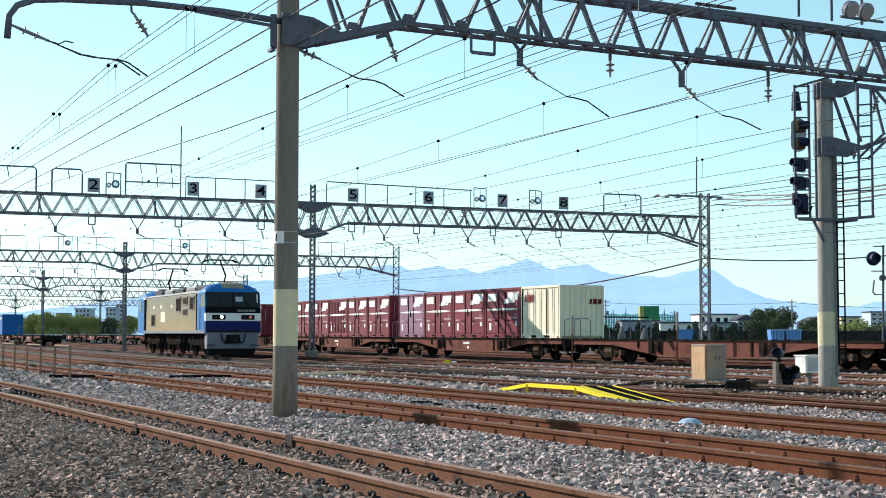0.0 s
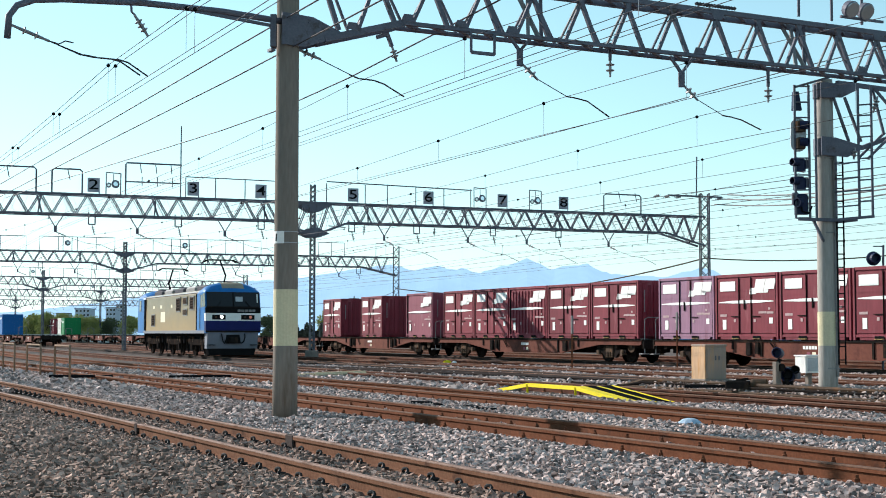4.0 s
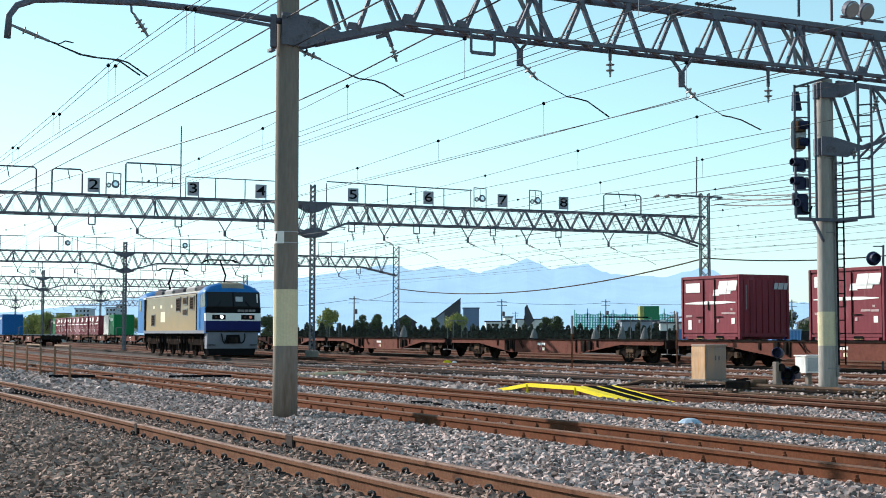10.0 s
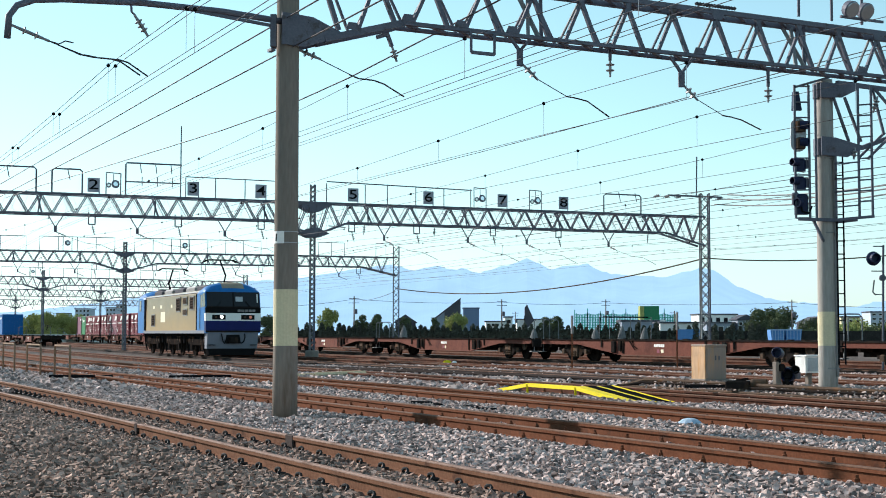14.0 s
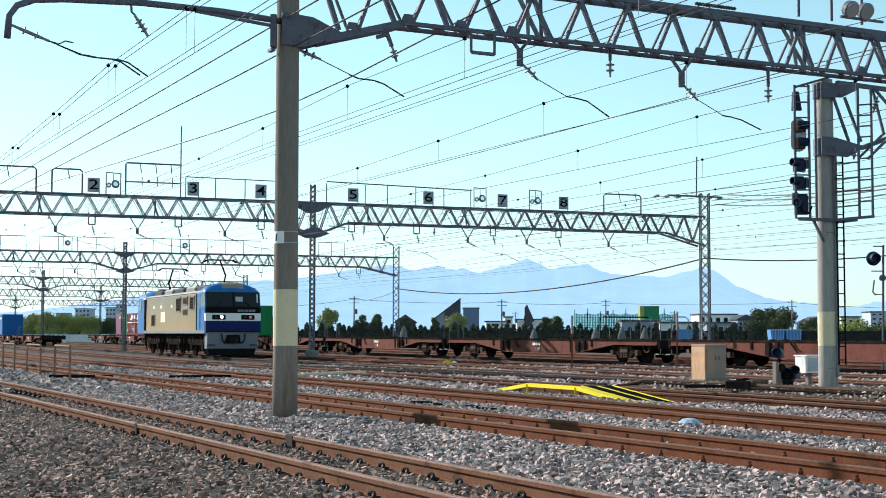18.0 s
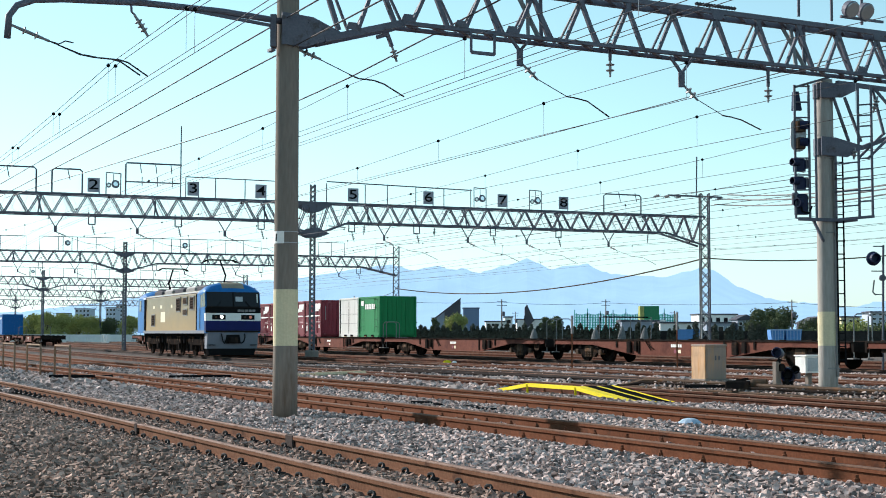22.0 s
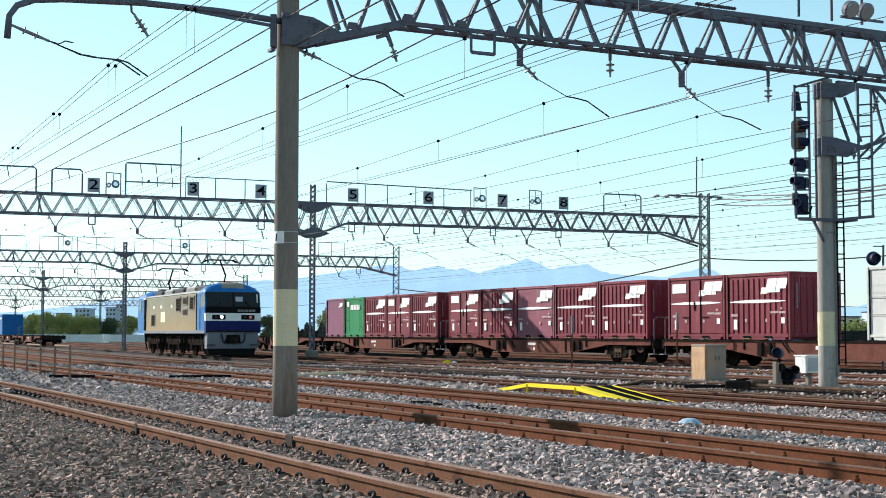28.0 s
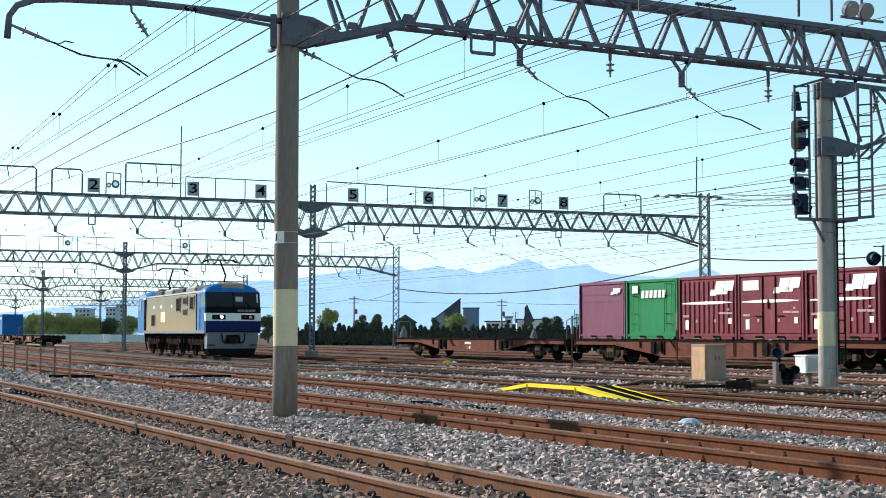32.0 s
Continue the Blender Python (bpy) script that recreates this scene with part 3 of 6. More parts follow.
STYLES = {
    "d": container("doors", "brown", "maroon steel freight container with double side doors and white markings"),
    "r": container("ribbed", "brown", "maroon steel freight container with ribbed side and white mark"),
    "h": container("half", "brown", "maroon steel freight container with ribbed middle and white mark"),
    "f": container("doors", "lavender", "faded lavender steel freight container with double side doors"),
    "q": container("plain", "faded", "faded pinkish-maroon steel freight container with smooth side"),
    "v": container("plain", "purple", "faded purple steel freight container with small white mark"),
    "j": container("bars", "jot", "cream-white steel freight container with dark mark"),
    "w": container("plain", "white_box", "weathered off-white freight container with dark seam"),
    "g": container("plain", "green", "bright green freight container with white mark"),
}
LOADS = {0: "jdddf", 1: "ddrdd", 2: "q.d.d", 9: "gw.rd", 10: "rrqhd", 11: "rdrgv"}
used = set()
convoy = []
first_car = flat_car()
for n in range(-2, 13):
    if n == -2:
        car = first_car
    else:
        car = copy_thing(first_car, Matrix())
        wheels += [o for o in car.children if o.name.startswith("wheelset")]
    convoy.append((car, -n * PITCH - 2 * SLOT - CL / 2, 0.0))
    for i, k in enumerate(LOADS.get(n, "")):
        if k == ".":
            continue
        box = copy_thing(STYLES[k], Matrix()) if k in used else STYLES[k]
        used.add(k)
        convoy.append((box, -n * PITCH - i * SLOT - CL / 2, DECK))


def motions():
    times = [float(t) for t in range(0, 33)]
    for ob, off, z in convoy:
        walk(ob, [(t, rail_pose(train_front(t) + off, WALL_D + CW / 2, z)) for t in times])
    # the wheels roll with the way covered
    ticks = [i / 15 for i in range(481)]
    turned = [math.degrees((train_front(t) - FRONT[0]) / 0.43) for t in ticks]
    for w in wheels:
        x, y, z = w.matrix_basis.translation
        walk(w, [(t, pose(x, y, z, 0, a, 0)) for t, a in zip(ticks, turned)])


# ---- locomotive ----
def reflected_gold(mat, gold_tone, low, high):
    """Gold of the reflected ground, painted on the lower part of a body, with a ragged upper edge."""
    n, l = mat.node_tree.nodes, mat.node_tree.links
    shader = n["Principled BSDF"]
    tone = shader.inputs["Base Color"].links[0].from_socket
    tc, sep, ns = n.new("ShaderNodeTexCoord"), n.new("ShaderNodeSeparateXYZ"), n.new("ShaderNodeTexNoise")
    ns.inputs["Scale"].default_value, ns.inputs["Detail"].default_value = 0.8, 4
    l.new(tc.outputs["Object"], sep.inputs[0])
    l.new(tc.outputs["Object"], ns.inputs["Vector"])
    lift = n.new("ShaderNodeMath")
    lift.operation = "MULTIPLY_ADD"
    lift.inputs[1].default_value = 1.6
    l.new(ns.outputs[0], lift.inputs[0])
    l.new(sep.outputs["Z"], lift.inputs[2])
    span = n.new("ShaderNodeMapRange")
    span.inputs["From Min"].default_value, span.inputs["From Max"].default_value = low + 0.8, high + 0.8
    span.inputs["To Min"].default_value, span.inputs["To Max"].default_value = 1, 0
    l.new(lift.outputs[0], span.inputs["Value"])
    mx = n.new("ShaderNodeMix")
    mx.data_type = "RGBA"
    mx.inputs["B"].default_value = (*gold_tone, 1)
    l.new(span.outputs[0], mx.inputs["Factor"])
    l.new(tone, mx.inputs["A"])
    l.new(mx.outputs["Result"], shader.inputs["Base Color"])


# The ballast mirrored in the lower side is put into its colour.
reflected_gold(MAT["loco_grey"], (0.30, 0.185, 0.06), 1.5, 2.9)


def locomotive():
    c = thing("electric_locomotive", "blue and gold-grey electric freight locomotive with lit headlamps", "locomotive", rail_pose(-78.7, 22.9))
    sec = [(-1.42, 1.25), (1.42, 1.25), (1.42, 2.55), (1.40, 3.36), (1.30, 3.52), (1.0, 3.58), (-1.0, 3.58), (-1.30, 3.52), (-1.40, 3.36), (-1.42, 2.55)]
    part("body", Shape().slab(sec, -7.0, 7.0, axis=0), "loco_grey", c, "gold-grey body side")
    part("side_sill", Shape().box(-7.0, 8.6, -1.49, -1.40, 1.24, 1.40), "loco_pale", c, "pale grey sill strip")

    def arch(w, eave, top):
        """Half of a rounded cab outline from the floor over the roof."""
        arc = [(w * math.cos(radians(a)), eave + (top - eave) * math.sin(radians(a))) for a in (0, 14, 28, 42, 56, 70, 84, 96, 110, 124, 138, 152, 166, 180)]
        return [(-w, 1.25), (w, 1.25)] + arc
    for s, nm in ((1, "front_cab"), (-1, "rear_cab")):
        sh = Shape()
        rings = [(6.75, arch(1.45, 3.3, 3.62)), (7.1, arch(1.46, 3.36, 3.8)), (7.6, arch(1.47, 3.4, 3.95)), (8.05, arch(1.48, 3.42, 3.96)), (8.35, arch(1.48, 3.42, 3.86)), (8.6, arch(1.48, 3.40, 3.62)), (8.66, arch(1.47, 3.34, 3.5)), (8.85, arch(1.47, 2.5, 2.52))]
        for x, r in rings:
            sh.v += [(s * x, y, z) for y, z in r]
        for i in range(len(rings) - 1):
            for k in range(16):
                a, b = i * 16 + k, i * 16 + (k + 1) % 16
                sh.f.append((a, b, b + 16, a + 16))
        sh.f.append(tuple(range(16 * (len(rings) - 1), 16 * len(rings))))
        part(nm, sh, "loco_blue", c, "blue rounded cab")
    st = Shape()
    for x, top in ((7.1, 3.8), (7.6, 3.95), (8.05, 3.96), (8.35, 3.86), (8.6, 3.62)):
        for y in (-0.55, 0.05, 0.65):
            st.v.append((x, y, 3.4 + (top - 3.4) * math.sqrt(1 - (y / 1.48) ** 2) + 0.012))
    for i in range(4):
        for k in range(2):
            a = i * 3 + k
            st.f.append((a, a + 1, a + 4, a + 3))
    part("roof_walkway", st, "loco_walk", c, "worn grey-tan strip along the cab roof")
    part("windscreen", Shape().slab([(8.66, 3.42), (8.83, 2.64), (8.90, 2.64), (8.73, 3.42)], -1.42, 1.42), "glass_dark", c, "dark wraparound windscreen")
    for s in (-1, 1):
        part("corner_pane", Shape().slab([(8.15, 3.3), (8.6, 3.38), (8.78, 2.64), (8.15, 2.64)], s * 1.46, s * 1.49), "glass_dark", c, "dark corner window")
    part("screen_pillar", Shape().slab([(8.74, 3.42), (8.905, 2.66), (8.92, 2.66), (8.755, 3.42)], -0.03, 0.03), "black", c)
    part("corner_marker", Shape().slab([(8.76, 3.32), (8.86, 2.86), (8.88, 2.86), (8.78, 3.32)], 1.26, 1.32), "white", c)
    part("screen_sill", Shape().slab([(8.84, 2.60), (8.93, 2.60), (8.92, 2.66), (8.84, 2.66)], -1.43, 1.43), "car_black", c)
    part("window_band", Shape().box(8.7, 8.885, -1.475, 1.475, 2.31, 2.60), "black", c)
    part("white_band", Shape().box(8.6, 8.88, -1.485, 1.485, 1.90, 2.31), "white", c, "white band round the cab front")
    part("navy_band", Shape().box(8.6, 8.878, -1.483, 1.483, 1.40, 1.90), "loco_navy", c, "deep navy lower cab front")
    part("front_sill", Shape().box(8.5, 8.90, -1.47, 1.47, 1.30, 1.398), "car_black", c)
    for y in (-0.78, 0.78):
        part("headlight", Shape().soft(8.87, 8.90, y - 0.36, y + 0.36, 1.97, 2.22, 0.012), "black", c)
        part("lamp", Shape().lathe((8.90, y + 0.14, 2.10), (1, 0, 0), [(0, 0.08), (0.02, 0.08), (0.035, 0.05)], 14), "glow_lamp" if y < 0 else "dim_lamp", c, "lit warm white headlamp" if y < 0 else "dim reddish headlamp")
        part("lamp", Shape().lathe((8.90, y - 0.16, 2.10), (1, 0, 0), [(0, 0.07), (0.02, 0.07), (0.03, 0.05)], 14), "grime", c)
    part("skirt", Shape().slab([(8.2, 0.45), (8.66, 0.45), (8.86, 1.30), (8.2, 1.30)], -1.36, 1.36), "loco_pale", c, "pale grey front skirt")
    part("step_plate", Shape().box(8.62, 8.9, -1.3, -0.95, 0.62, 0.66).box(8.62, 8.9, 0.95, 1.3, 0.62, 0.66), "black", c)
    part("skirt_opening", Shape().slab([(-0.42, 0.72), (0.42, 0.72), (0.34, 1.18), (-0.34, 1.18)], 8.70, 8.86, axis=0), "black", c, "dark coupler opening")
    part("plough", Shape().slab([(-1.2, 0.10), (1.2, 0.10), (1.3, 0.46), (-1.3, 0.46)], 8.1, 8.62, axis=0), "black", c)
    for y in (-0.62, 0.62):
        part("air_pipe", Shape().tube([(8.86, y, 1.22), (8.95, y, 1.05), (8.93, y * 0.9, 0.82), (8.84, y * 0.7, 0.72)], 0.035), "black", c)
    part("coupler", Shape().soft(8.75, 9.1, -0.22, 0.22, 0.76, 1.06, 0.05), "car_black", c)
    part("underframe", Shape().box(-8.3, 8.3, -0.85, 0.85, 0.26, 0.76), "black", c)
    part("underframe", Shape().box(-8.6, 8.6, -1.05, 1.05, 0.75, 1.33), "black", c)
    for x in (-5.6, 0.0, 5.6):
        for dx in (-1.25, 1.25):
            part("wheel", Shape().lathe((x + dx, -0.84, 0.56), (0, -1, 0), [(0, 0.56), (0.1, 0.56), (0.1, 0.48), (0.05, 0.46), (0.06, 0.1)], 20), "car_black", c)
            part("axle_box", Shape().soft(x + dx - 0.2, x + dx + 0.2, -1.16, -0.9, 0.36, 0.78, 0.04), "car_black", c)
            part("sand_pipe", Shape().tube([(x + dx * 1.75, -1.22, 1.25), (x + dx * 1.75, -1.18, 0.75), (x + dx * 1.6, -1.1, 0.2)], 0.045), "car_black", c)
        part("bogie_frame", Shape().slab([(x - 2.2, 0.72), (x - 0.7, 0.6), (x + 0.7, 0.6), (x + 2.2, 0.72), (x + 2.2, 0.95), (x - 2.2, 0.95)], -1.14, -1.02), "car_black", c)
        part("equipment_box", Shape().soft(x + 2.35, x + 2.75, -1.15, -0.8, 0.7, 1.32, 0.04), "black", c)
        for dx in (-1.25, 1.25):
            for k in (-0.28, 0.28):
                part("coil_spring", Shape().lathe((x + dx + k, -1.1, 0.76), (0, 0, 1), [(0.04 * n, 0.085 if n % 2 else 0.06) for n in range(9)], 8), "grime", c)
            part("brake_rod", Shape().beam((x + dx * 0.35, -1.05, 0.3), (x + dx * 0.6, -1.05, 0.9), 0.06), "car_black", c)
    for x, w, z0, z1 in ((2.32, 0.55, 2.43, 3.27), (3.97, 0.5, 2.8, 3.27), (3.97, 0.5, 2.21, 2.62), (5.57, 0.5, 2.49, 3.27), (-4.35, 0.5, 1.65, 2.4)):
        lv = part("louvre", Shape().box(x - w, x + w, -1.45, -1.33, z0, z1), "steel_light", c, "dark ventilation louvre in a pale frame")
        part("opening", Shape().box(x - w + 0.08, x + w - 0.08, -1.458, -1.44, z0 + 0.06, z1 - 0.06), "car_black", lv)
        for k in range(5):
            zz = z0 + 0.1 + (z1 - z0 - 0.2) * k / 4
            part("slat", Shape().box(x - w + 0.08, x + w - 0.08, -1.475, -1.455, zz - 0.02, zz + 0.02), "grime", lv)
    for x in (-4.2, -2.2, 0.6):
        part("side_lamp", Shape().box(x - 0.22, x + 0.22, -1.43, -1.36, 2.72, 2.9), "jot", c, "small pale panel light")
    part("cab_door", Shape().box(7.15, 7.7, -1.495, -1.40, 1.42, 3.3), "loco_blue", c)
    part("door_seam", Shape().box(6.62, 6.98, -1.46, -1.40, 1.42, 3.35), "black", c)
    part("door_seam", Shape().box(-6.98, -6.55, -1.46, -1.40, 1.42, 3.35), "black", c)
    part("cab_side_window", Shape().box(-8.3, -7.75, -1.492, -1.45, 2.62, 3.28), "glass_dark", c)
    part("grab_rail", Shape().tube([(7.78, -1.53, 1.5), (7.78, -1.53, 2.6)], 0.02), "galv", c)
    part("cab_side", Shape().box(6.98, 8.6, -1.485, -1.40, 1.40, 3.34), "loco_blue", c, "blue cab side")
    # The bright highlight on the roof edge is drawn as a pale strip.
    part("eave", Shape().box(-7.0, 7.0, -1.42, -1.34, 3.42, 3.47), "galv", c, "pale strip drawn for the highlight along the roof edge")
    # Cream rectangle in place of a light reflection on the body.
    part("side_mark", Shape().box(-2.3, -1.1, -1.428, -1.41, 1.9, 2.5), "jot", c, "pale rectangle painted for a reflection on the side")
    for k in range(5):
        part("number_bar", Shape().box(8.88, 8.893, 0.22 + 0.2 * k, 0.38 + 0.2 * k, 2.38, 2.50), "steel_light", c, "pale bar of a painted number")
    part("destination_plate", Shape().slab([(8.83, 2.92), (8.855, 2.92), (8.80, 3.18), (8.77, 3.18)], 0.12, 0.5), "galv", c)
    for y in (-0.95, 0.9):
        part("wiper", Shape().tube([(8.95, y, 2.62), (8.88, y * 0.7, 2.95)], 0.015), "black", c)
    part("cab_side_window", Shape().box(7.75, 8.1, -1.492, -1.45, 2.62, 3.28), "glass_dark", c)
    for i, x in enumerate((-6.4, -3.6, -0.8, 2.0, 4.6)):
        part("roof_cover", Shape().soft(x, x + 2.3, -0.95, 0.95, 3.48, 3.86, 0.1), "steel_light" if i % 2 else "slate", c, "weathered grey roof equipment")
    for x, k in ((-5.8, 1), (6.3, -1)):
        pg = Shape().tube([(x, 0, 3.7), (x - 0.9 * k, 0, 4.35), (x + 0.3 * k, 0, 5.2)], 0.05)
        pg.tube([(x - 0.9 * k, 0, 4.35), (x - 0.5 * k, 0, 3.75)], 0.03)
        part("pantograph", pg, "black", c, "raised single-arm pantograph")
        for e in (-0.18, 0.18):
            part("collector_bow", Shape().tube([(x + 0.3 * k + e, -0.95, 5.1), (x + 0.3 * k + e, -0.7, 5.24), (x + 0.3 * k + e, 0.7, 5.24), (x + 0.3 * k + e, 0.95, 5.1)], 0.035), "black", c)
        for y in (-0.6, 0.6):
            part("insulator", Shape().lathe((x, y, 3.5), (0, 0, 1), [(0, 0.05), (0.1, 0.1), (0.2, 0.05), (0.3, 0.1), (0.4, 0.05)], 8), "porcelain", c)
    part("roof_vent", Shape().slab([(-6.9, 3.48), (-4.6, 3.48), (-4.9, 3.95), (-5.4, 3.95)], -0.9, 0.9), "slate", c, "dark sloping roof vent")
    return c


locomotive()


# ---- overhead gantries ----
def lattice_mast(parent, x, y, z0, z1, w):
    for dx in (-1, 1):
        for dy in (-1, 1):
            # Sun side and shade side are coloured in: left legs paler, right darker.
            part("leg", Shape().beam((x + dx * w / 2, y + dy * w / 2, z0), (x + dx * w / 2, y + dy * w / 2, z1), 0.08), "steel_light" if dx < 0 else "steel_grey", parent)
    k = int((z1 - z0) / (w * 1.1))
    for i in range(k):
        a, b = z0 + (z1 - z0) * i / k, z0 + (z1 - z0) * (i + 1) / k
        s = 1 if i % 2 else -1
        for dy in (-1, 1):
            part("lacing", Shape().beam((x - s * w / 2, y + dy * w / 2, a), (x + s * w / 2, y + dy * w / 2, b), 0.05), "steel_light", parent)
        part("lacing", Shape().beam((x + s * w / 2, y - w / 2 - 0.03, a), (x - s * w / 2, y - w / 2 - 0.03, b), 0.045), "steel_grey", parent)


def concrete_pole(x, y, z1, r0, r1, label, mat="concrete"):
    m = thing("concrete_pole", label, "pole", pose(x, y, 0))
    part("shaft", Shape().tube([(0, 0, -0.4 + (z1 + 0.4) * i / 8) for i in range(9)], r0, 24, r1), mat, m, smooth=True)
    return m


def painted_band(pole, z0, z1, r):
    part("painted_band", Shape().tube([(0, 0, z0), (0, 0, z1)], r, 24), "cream", pole, "cream painted band", smooth=False)


pole1 = concrete_pole(-2.72, 24.1, 8.9, 0.218, 0.19, "grey weathered concrete pole with cream painted band")
painted_band(pole1, 1.03, 2.0, 0.214)
pole2 = concrete_pole(8.19, 29.7, 6.7, 0.205, 0.18, "pale grey concrete pole with cream painted band and ladder", "pale_concrete")
painted_band(pole2, 1.0, 1.72, 0.203)
pl = Shape()
for k in range(6):
    a0, a1 = radians(195 + k * 12), radians(195 + (k + 1) * 12)
    pl.add([(0.213 * math.cos(a), 0.213 * math.sin(a), z) for a in (a0, a1) for z in (2.79, 3.0)] + [(0.218 * math.cos(a), 0.218 * math.sin(a), z) for a in (a0, a1) for z in (2.79, 3.0)], [(4, 6, 7, 5), (0, 4, 5, 1), (2, 3, 7, 6), (1, 5, 7, 3), (0, 2, 6, 4)])
part("sign_plate", pl, "white", pole1, "white number plate with unreadable marks")
a0 = radians(225)
part("plate_mark", Shape().beam((0.221 * math.cos(a0), 0.221 * math.sin(a0), 2.83), (0.221 * math.cos(a0 + 0.06), 0.221 * math.sin(a0 + 0.06), 2.96), 0.025, 0.006), "black", pole1)
for z in (2.80, 2.99):
    part("strap", Shape().tube([(0, 0, z), (0, 0, z + 0.012)], 0.2165, 24), "galv", pole1)

G1 = Vector((-2.72, 24.1, 0))
UG = Vector((0.893, 0.449, 0))
NG = Vector((-0.449, 0.893, 0))


def on_g1(t, z, n=0.0):
    return G1 + UG * t + NG * n + Vector((0, 0, z))


g1 = thing("overhead_gantry", "blue-grey steel lattice gantry carrying overhead wires", "gantry")
DEEP, LOW, TOP, BAY = 0.22, 6.84, 7.79, 1.081
for e in (-DEEP, DEEP):
    part("chord", Shape().beam(on_g1(2.1, LOW, e), on_g1(27, LOW, e), 0.09, 0.07), "steel_grey", g1)
    part("chord", Shape().beam(on_g1(0.25, TOP, e), on_g1(27, TOP, e), 0.09, 0.10), "steel_grey", g1)
    part("haunch", Shape().beam(on_g1(0.6, 6.40, e), on_g1(2.12, LOW, e), 0.09, 0.12), "steel_grey", g1)
for i in range(24):
    t = 1.055 + i * BAY
    zb = 6.58 if i == 0 else LOW
    part("brace", Shape().beam(on_g1(t - BAY / 2 - 0.07, TOP, -DEEP), on_g1(t - 0.19, zb, -DEEP), 0.06, 0.085), "steel_grey", g1)
    part("brace", Shape().beam(on_g1(t + 0.17, zb, -DEEP), on_g1(t + BAY / 2 + 0.07, TOP, -DEEP), 0.05, 0.065), "steel_grey", g1)
    part("brace", Shape().beam(on_g1(t + 0.24 - BAY / 2, TOP, DEEP), on_g1(t + 0.22, zb, DEEP), 0.04, 0.045), "steel_grey", g1)
    part("brace", Shape().beam(on_g1(t + 0.26, zb, DEEP), on_g1(t + 0.24 + BAY / 2, TOP, DEEP), 0.035, 0.04), "steel_light" if i % 3 else "steel_grey", g1)
    if i < 4 or i % 4 == 3:
        q = [on_g1(t + a, zb + h, -DEEP - 0.055) for a, h in ((-0.08, 0.03), (0.22, 0.03), (0.15, 0.16), (-0.02, 0.16))]
        part("gusset", Shape().add(q + [v + NG * 0.012 for v in q], [(0, 1, 2, 3), (7, 6, 5, 4)] + [(k, (k + 1) % 4, 4 + (k + 1) % 4, 4 + k) for k in range(4)]), "steel_grey", g1)
    if i % 4 == 3:
        q = [on_g1(t + BAY / 2 + a, TOP + h, -DEEP - 0.055) for a, h in ((-0.16, -0.04), (0.16, -0.04), (0.1, -0.17), (-0.1, -0.17))]
        part("gusset", Shape().add(q + [v + NG * 0.012 for v in q], [(0, 1, 2, 3), (7, 6, 5, 4)] + [(k, (k + 1) % 4, 4 + (k + 1) % 4, 4 + k) for k in range(4)]), "steel_grey", g1)
    for z in (LOW, TOP) if i else (TOP,):
        part("tie", Shape().beam(on_g1(t, z, -DEEP), on_g1(t + BAY / 2, z, DEEP), 0.075, 0.05), "steel_grey", g1)
        part("tie", Shape().beam(on_g1(t + BAY / 2, z, -DEEP), on_g1(t + BAY, z, DEEP), 0.075, 0.05), "steel_grey", g1)
# heavy inner struts where the halves of the span meet
for t in (4.85, 11.35):
    for a in (-0.12, 0.12):
        part("strut", Shape().beam(on_g1(t + a, LOW, -DEEP), on_g1(t - a, TOP, DEEP), 0.07), "steel_light", g1)
    part("strut", Shape().beam(on_g1(t + 0.3, LOW, 0.0), on_g1(t + 0.28, TOP, 0.0), 0.07), "steel_grey", g1)
# bracket plates that clasp the pole
for e in (-0.25, 0.23):
    q = [on_g1(-0.2, 6.24, e), on_g1(0.22, 6.22, e), on_g1(0.95, 6.47, e), on_g1(0.9, 6.55, e), on_g1(0.38, 6.76, e), on_g1(-0.2, 6.8, e)]
    sh = Shape().add(q + [v + NG * 0.02 for v in q], [(0, 1, 2, 3, 4, 5), (11, 10, 9, 8, 7, 6)] + [(i, (i + 1) % 6, 6 + (i + 1) % 6, 6 + i) for i in range(6)])
    part("bracket_plate", sh, "steel_grey", g1, "riveted bracket plate clasping the pole")
part("clamp", Shape().beam(on_g1(-0.3, 6.2, -0.1), on_g1(-0.3, 6.76, -0.1), 0.1, 0.14), "steel_grey", g1)
part("clamp", Shape().beam(on_g1(-0.34, 6.16, 0.0), on_g1(-0.26, 6.16, 0.0), 0.2, 0.05), "steel_grey", g1)
for t, z in ((0.3, 6.3), (0.5, 6.34), (0.3, 6.66), (0.5, 6.66), (0.8, 6.44), (1.0, 6.5)):
    part("rivet", Shape().lathe(on_g1(t, z, -0.25), -NG, [(0, 0.02), (0.012, 0.014)], 8), "steel_grey", g1)


def insulator(parent, p, q, n=3, r=0.075):
    """Ribbed porcelain on a rod from p to q."""
    p, q = Vector(p), Vector(q)
    d = q - p
    prof = []
    ln = d.length
    prof += [(0, 0.022), (ln * 0.15, 0.022)]
    for i in range(n):
        h = ln * (0.2 + 0.6 * (i + 0.5) / n)
        prof += [(h - 0.022, 0.028), (h - 0.006, r), (h + 0.01, r * 0.95), (h + 0.024, 0.03)]
    prof += [(ln * 0.85, 0.022), (ln, 0.022)]
    part("insulator", Shape().lathe(p, d, prof, 10), "porcelain", parent, "grey ribbed porcelain insulator")




def steady_arm(parent, pts, end):
    """Pull-off wire with a cranked steady arm holding the contact wire."""
    part("pull_wire", Shape().tube(pts, 0.009, 4), "wire", parent)
    part("steady_arm", Shape().tube(end, 0.014, 6), "wire", parent)


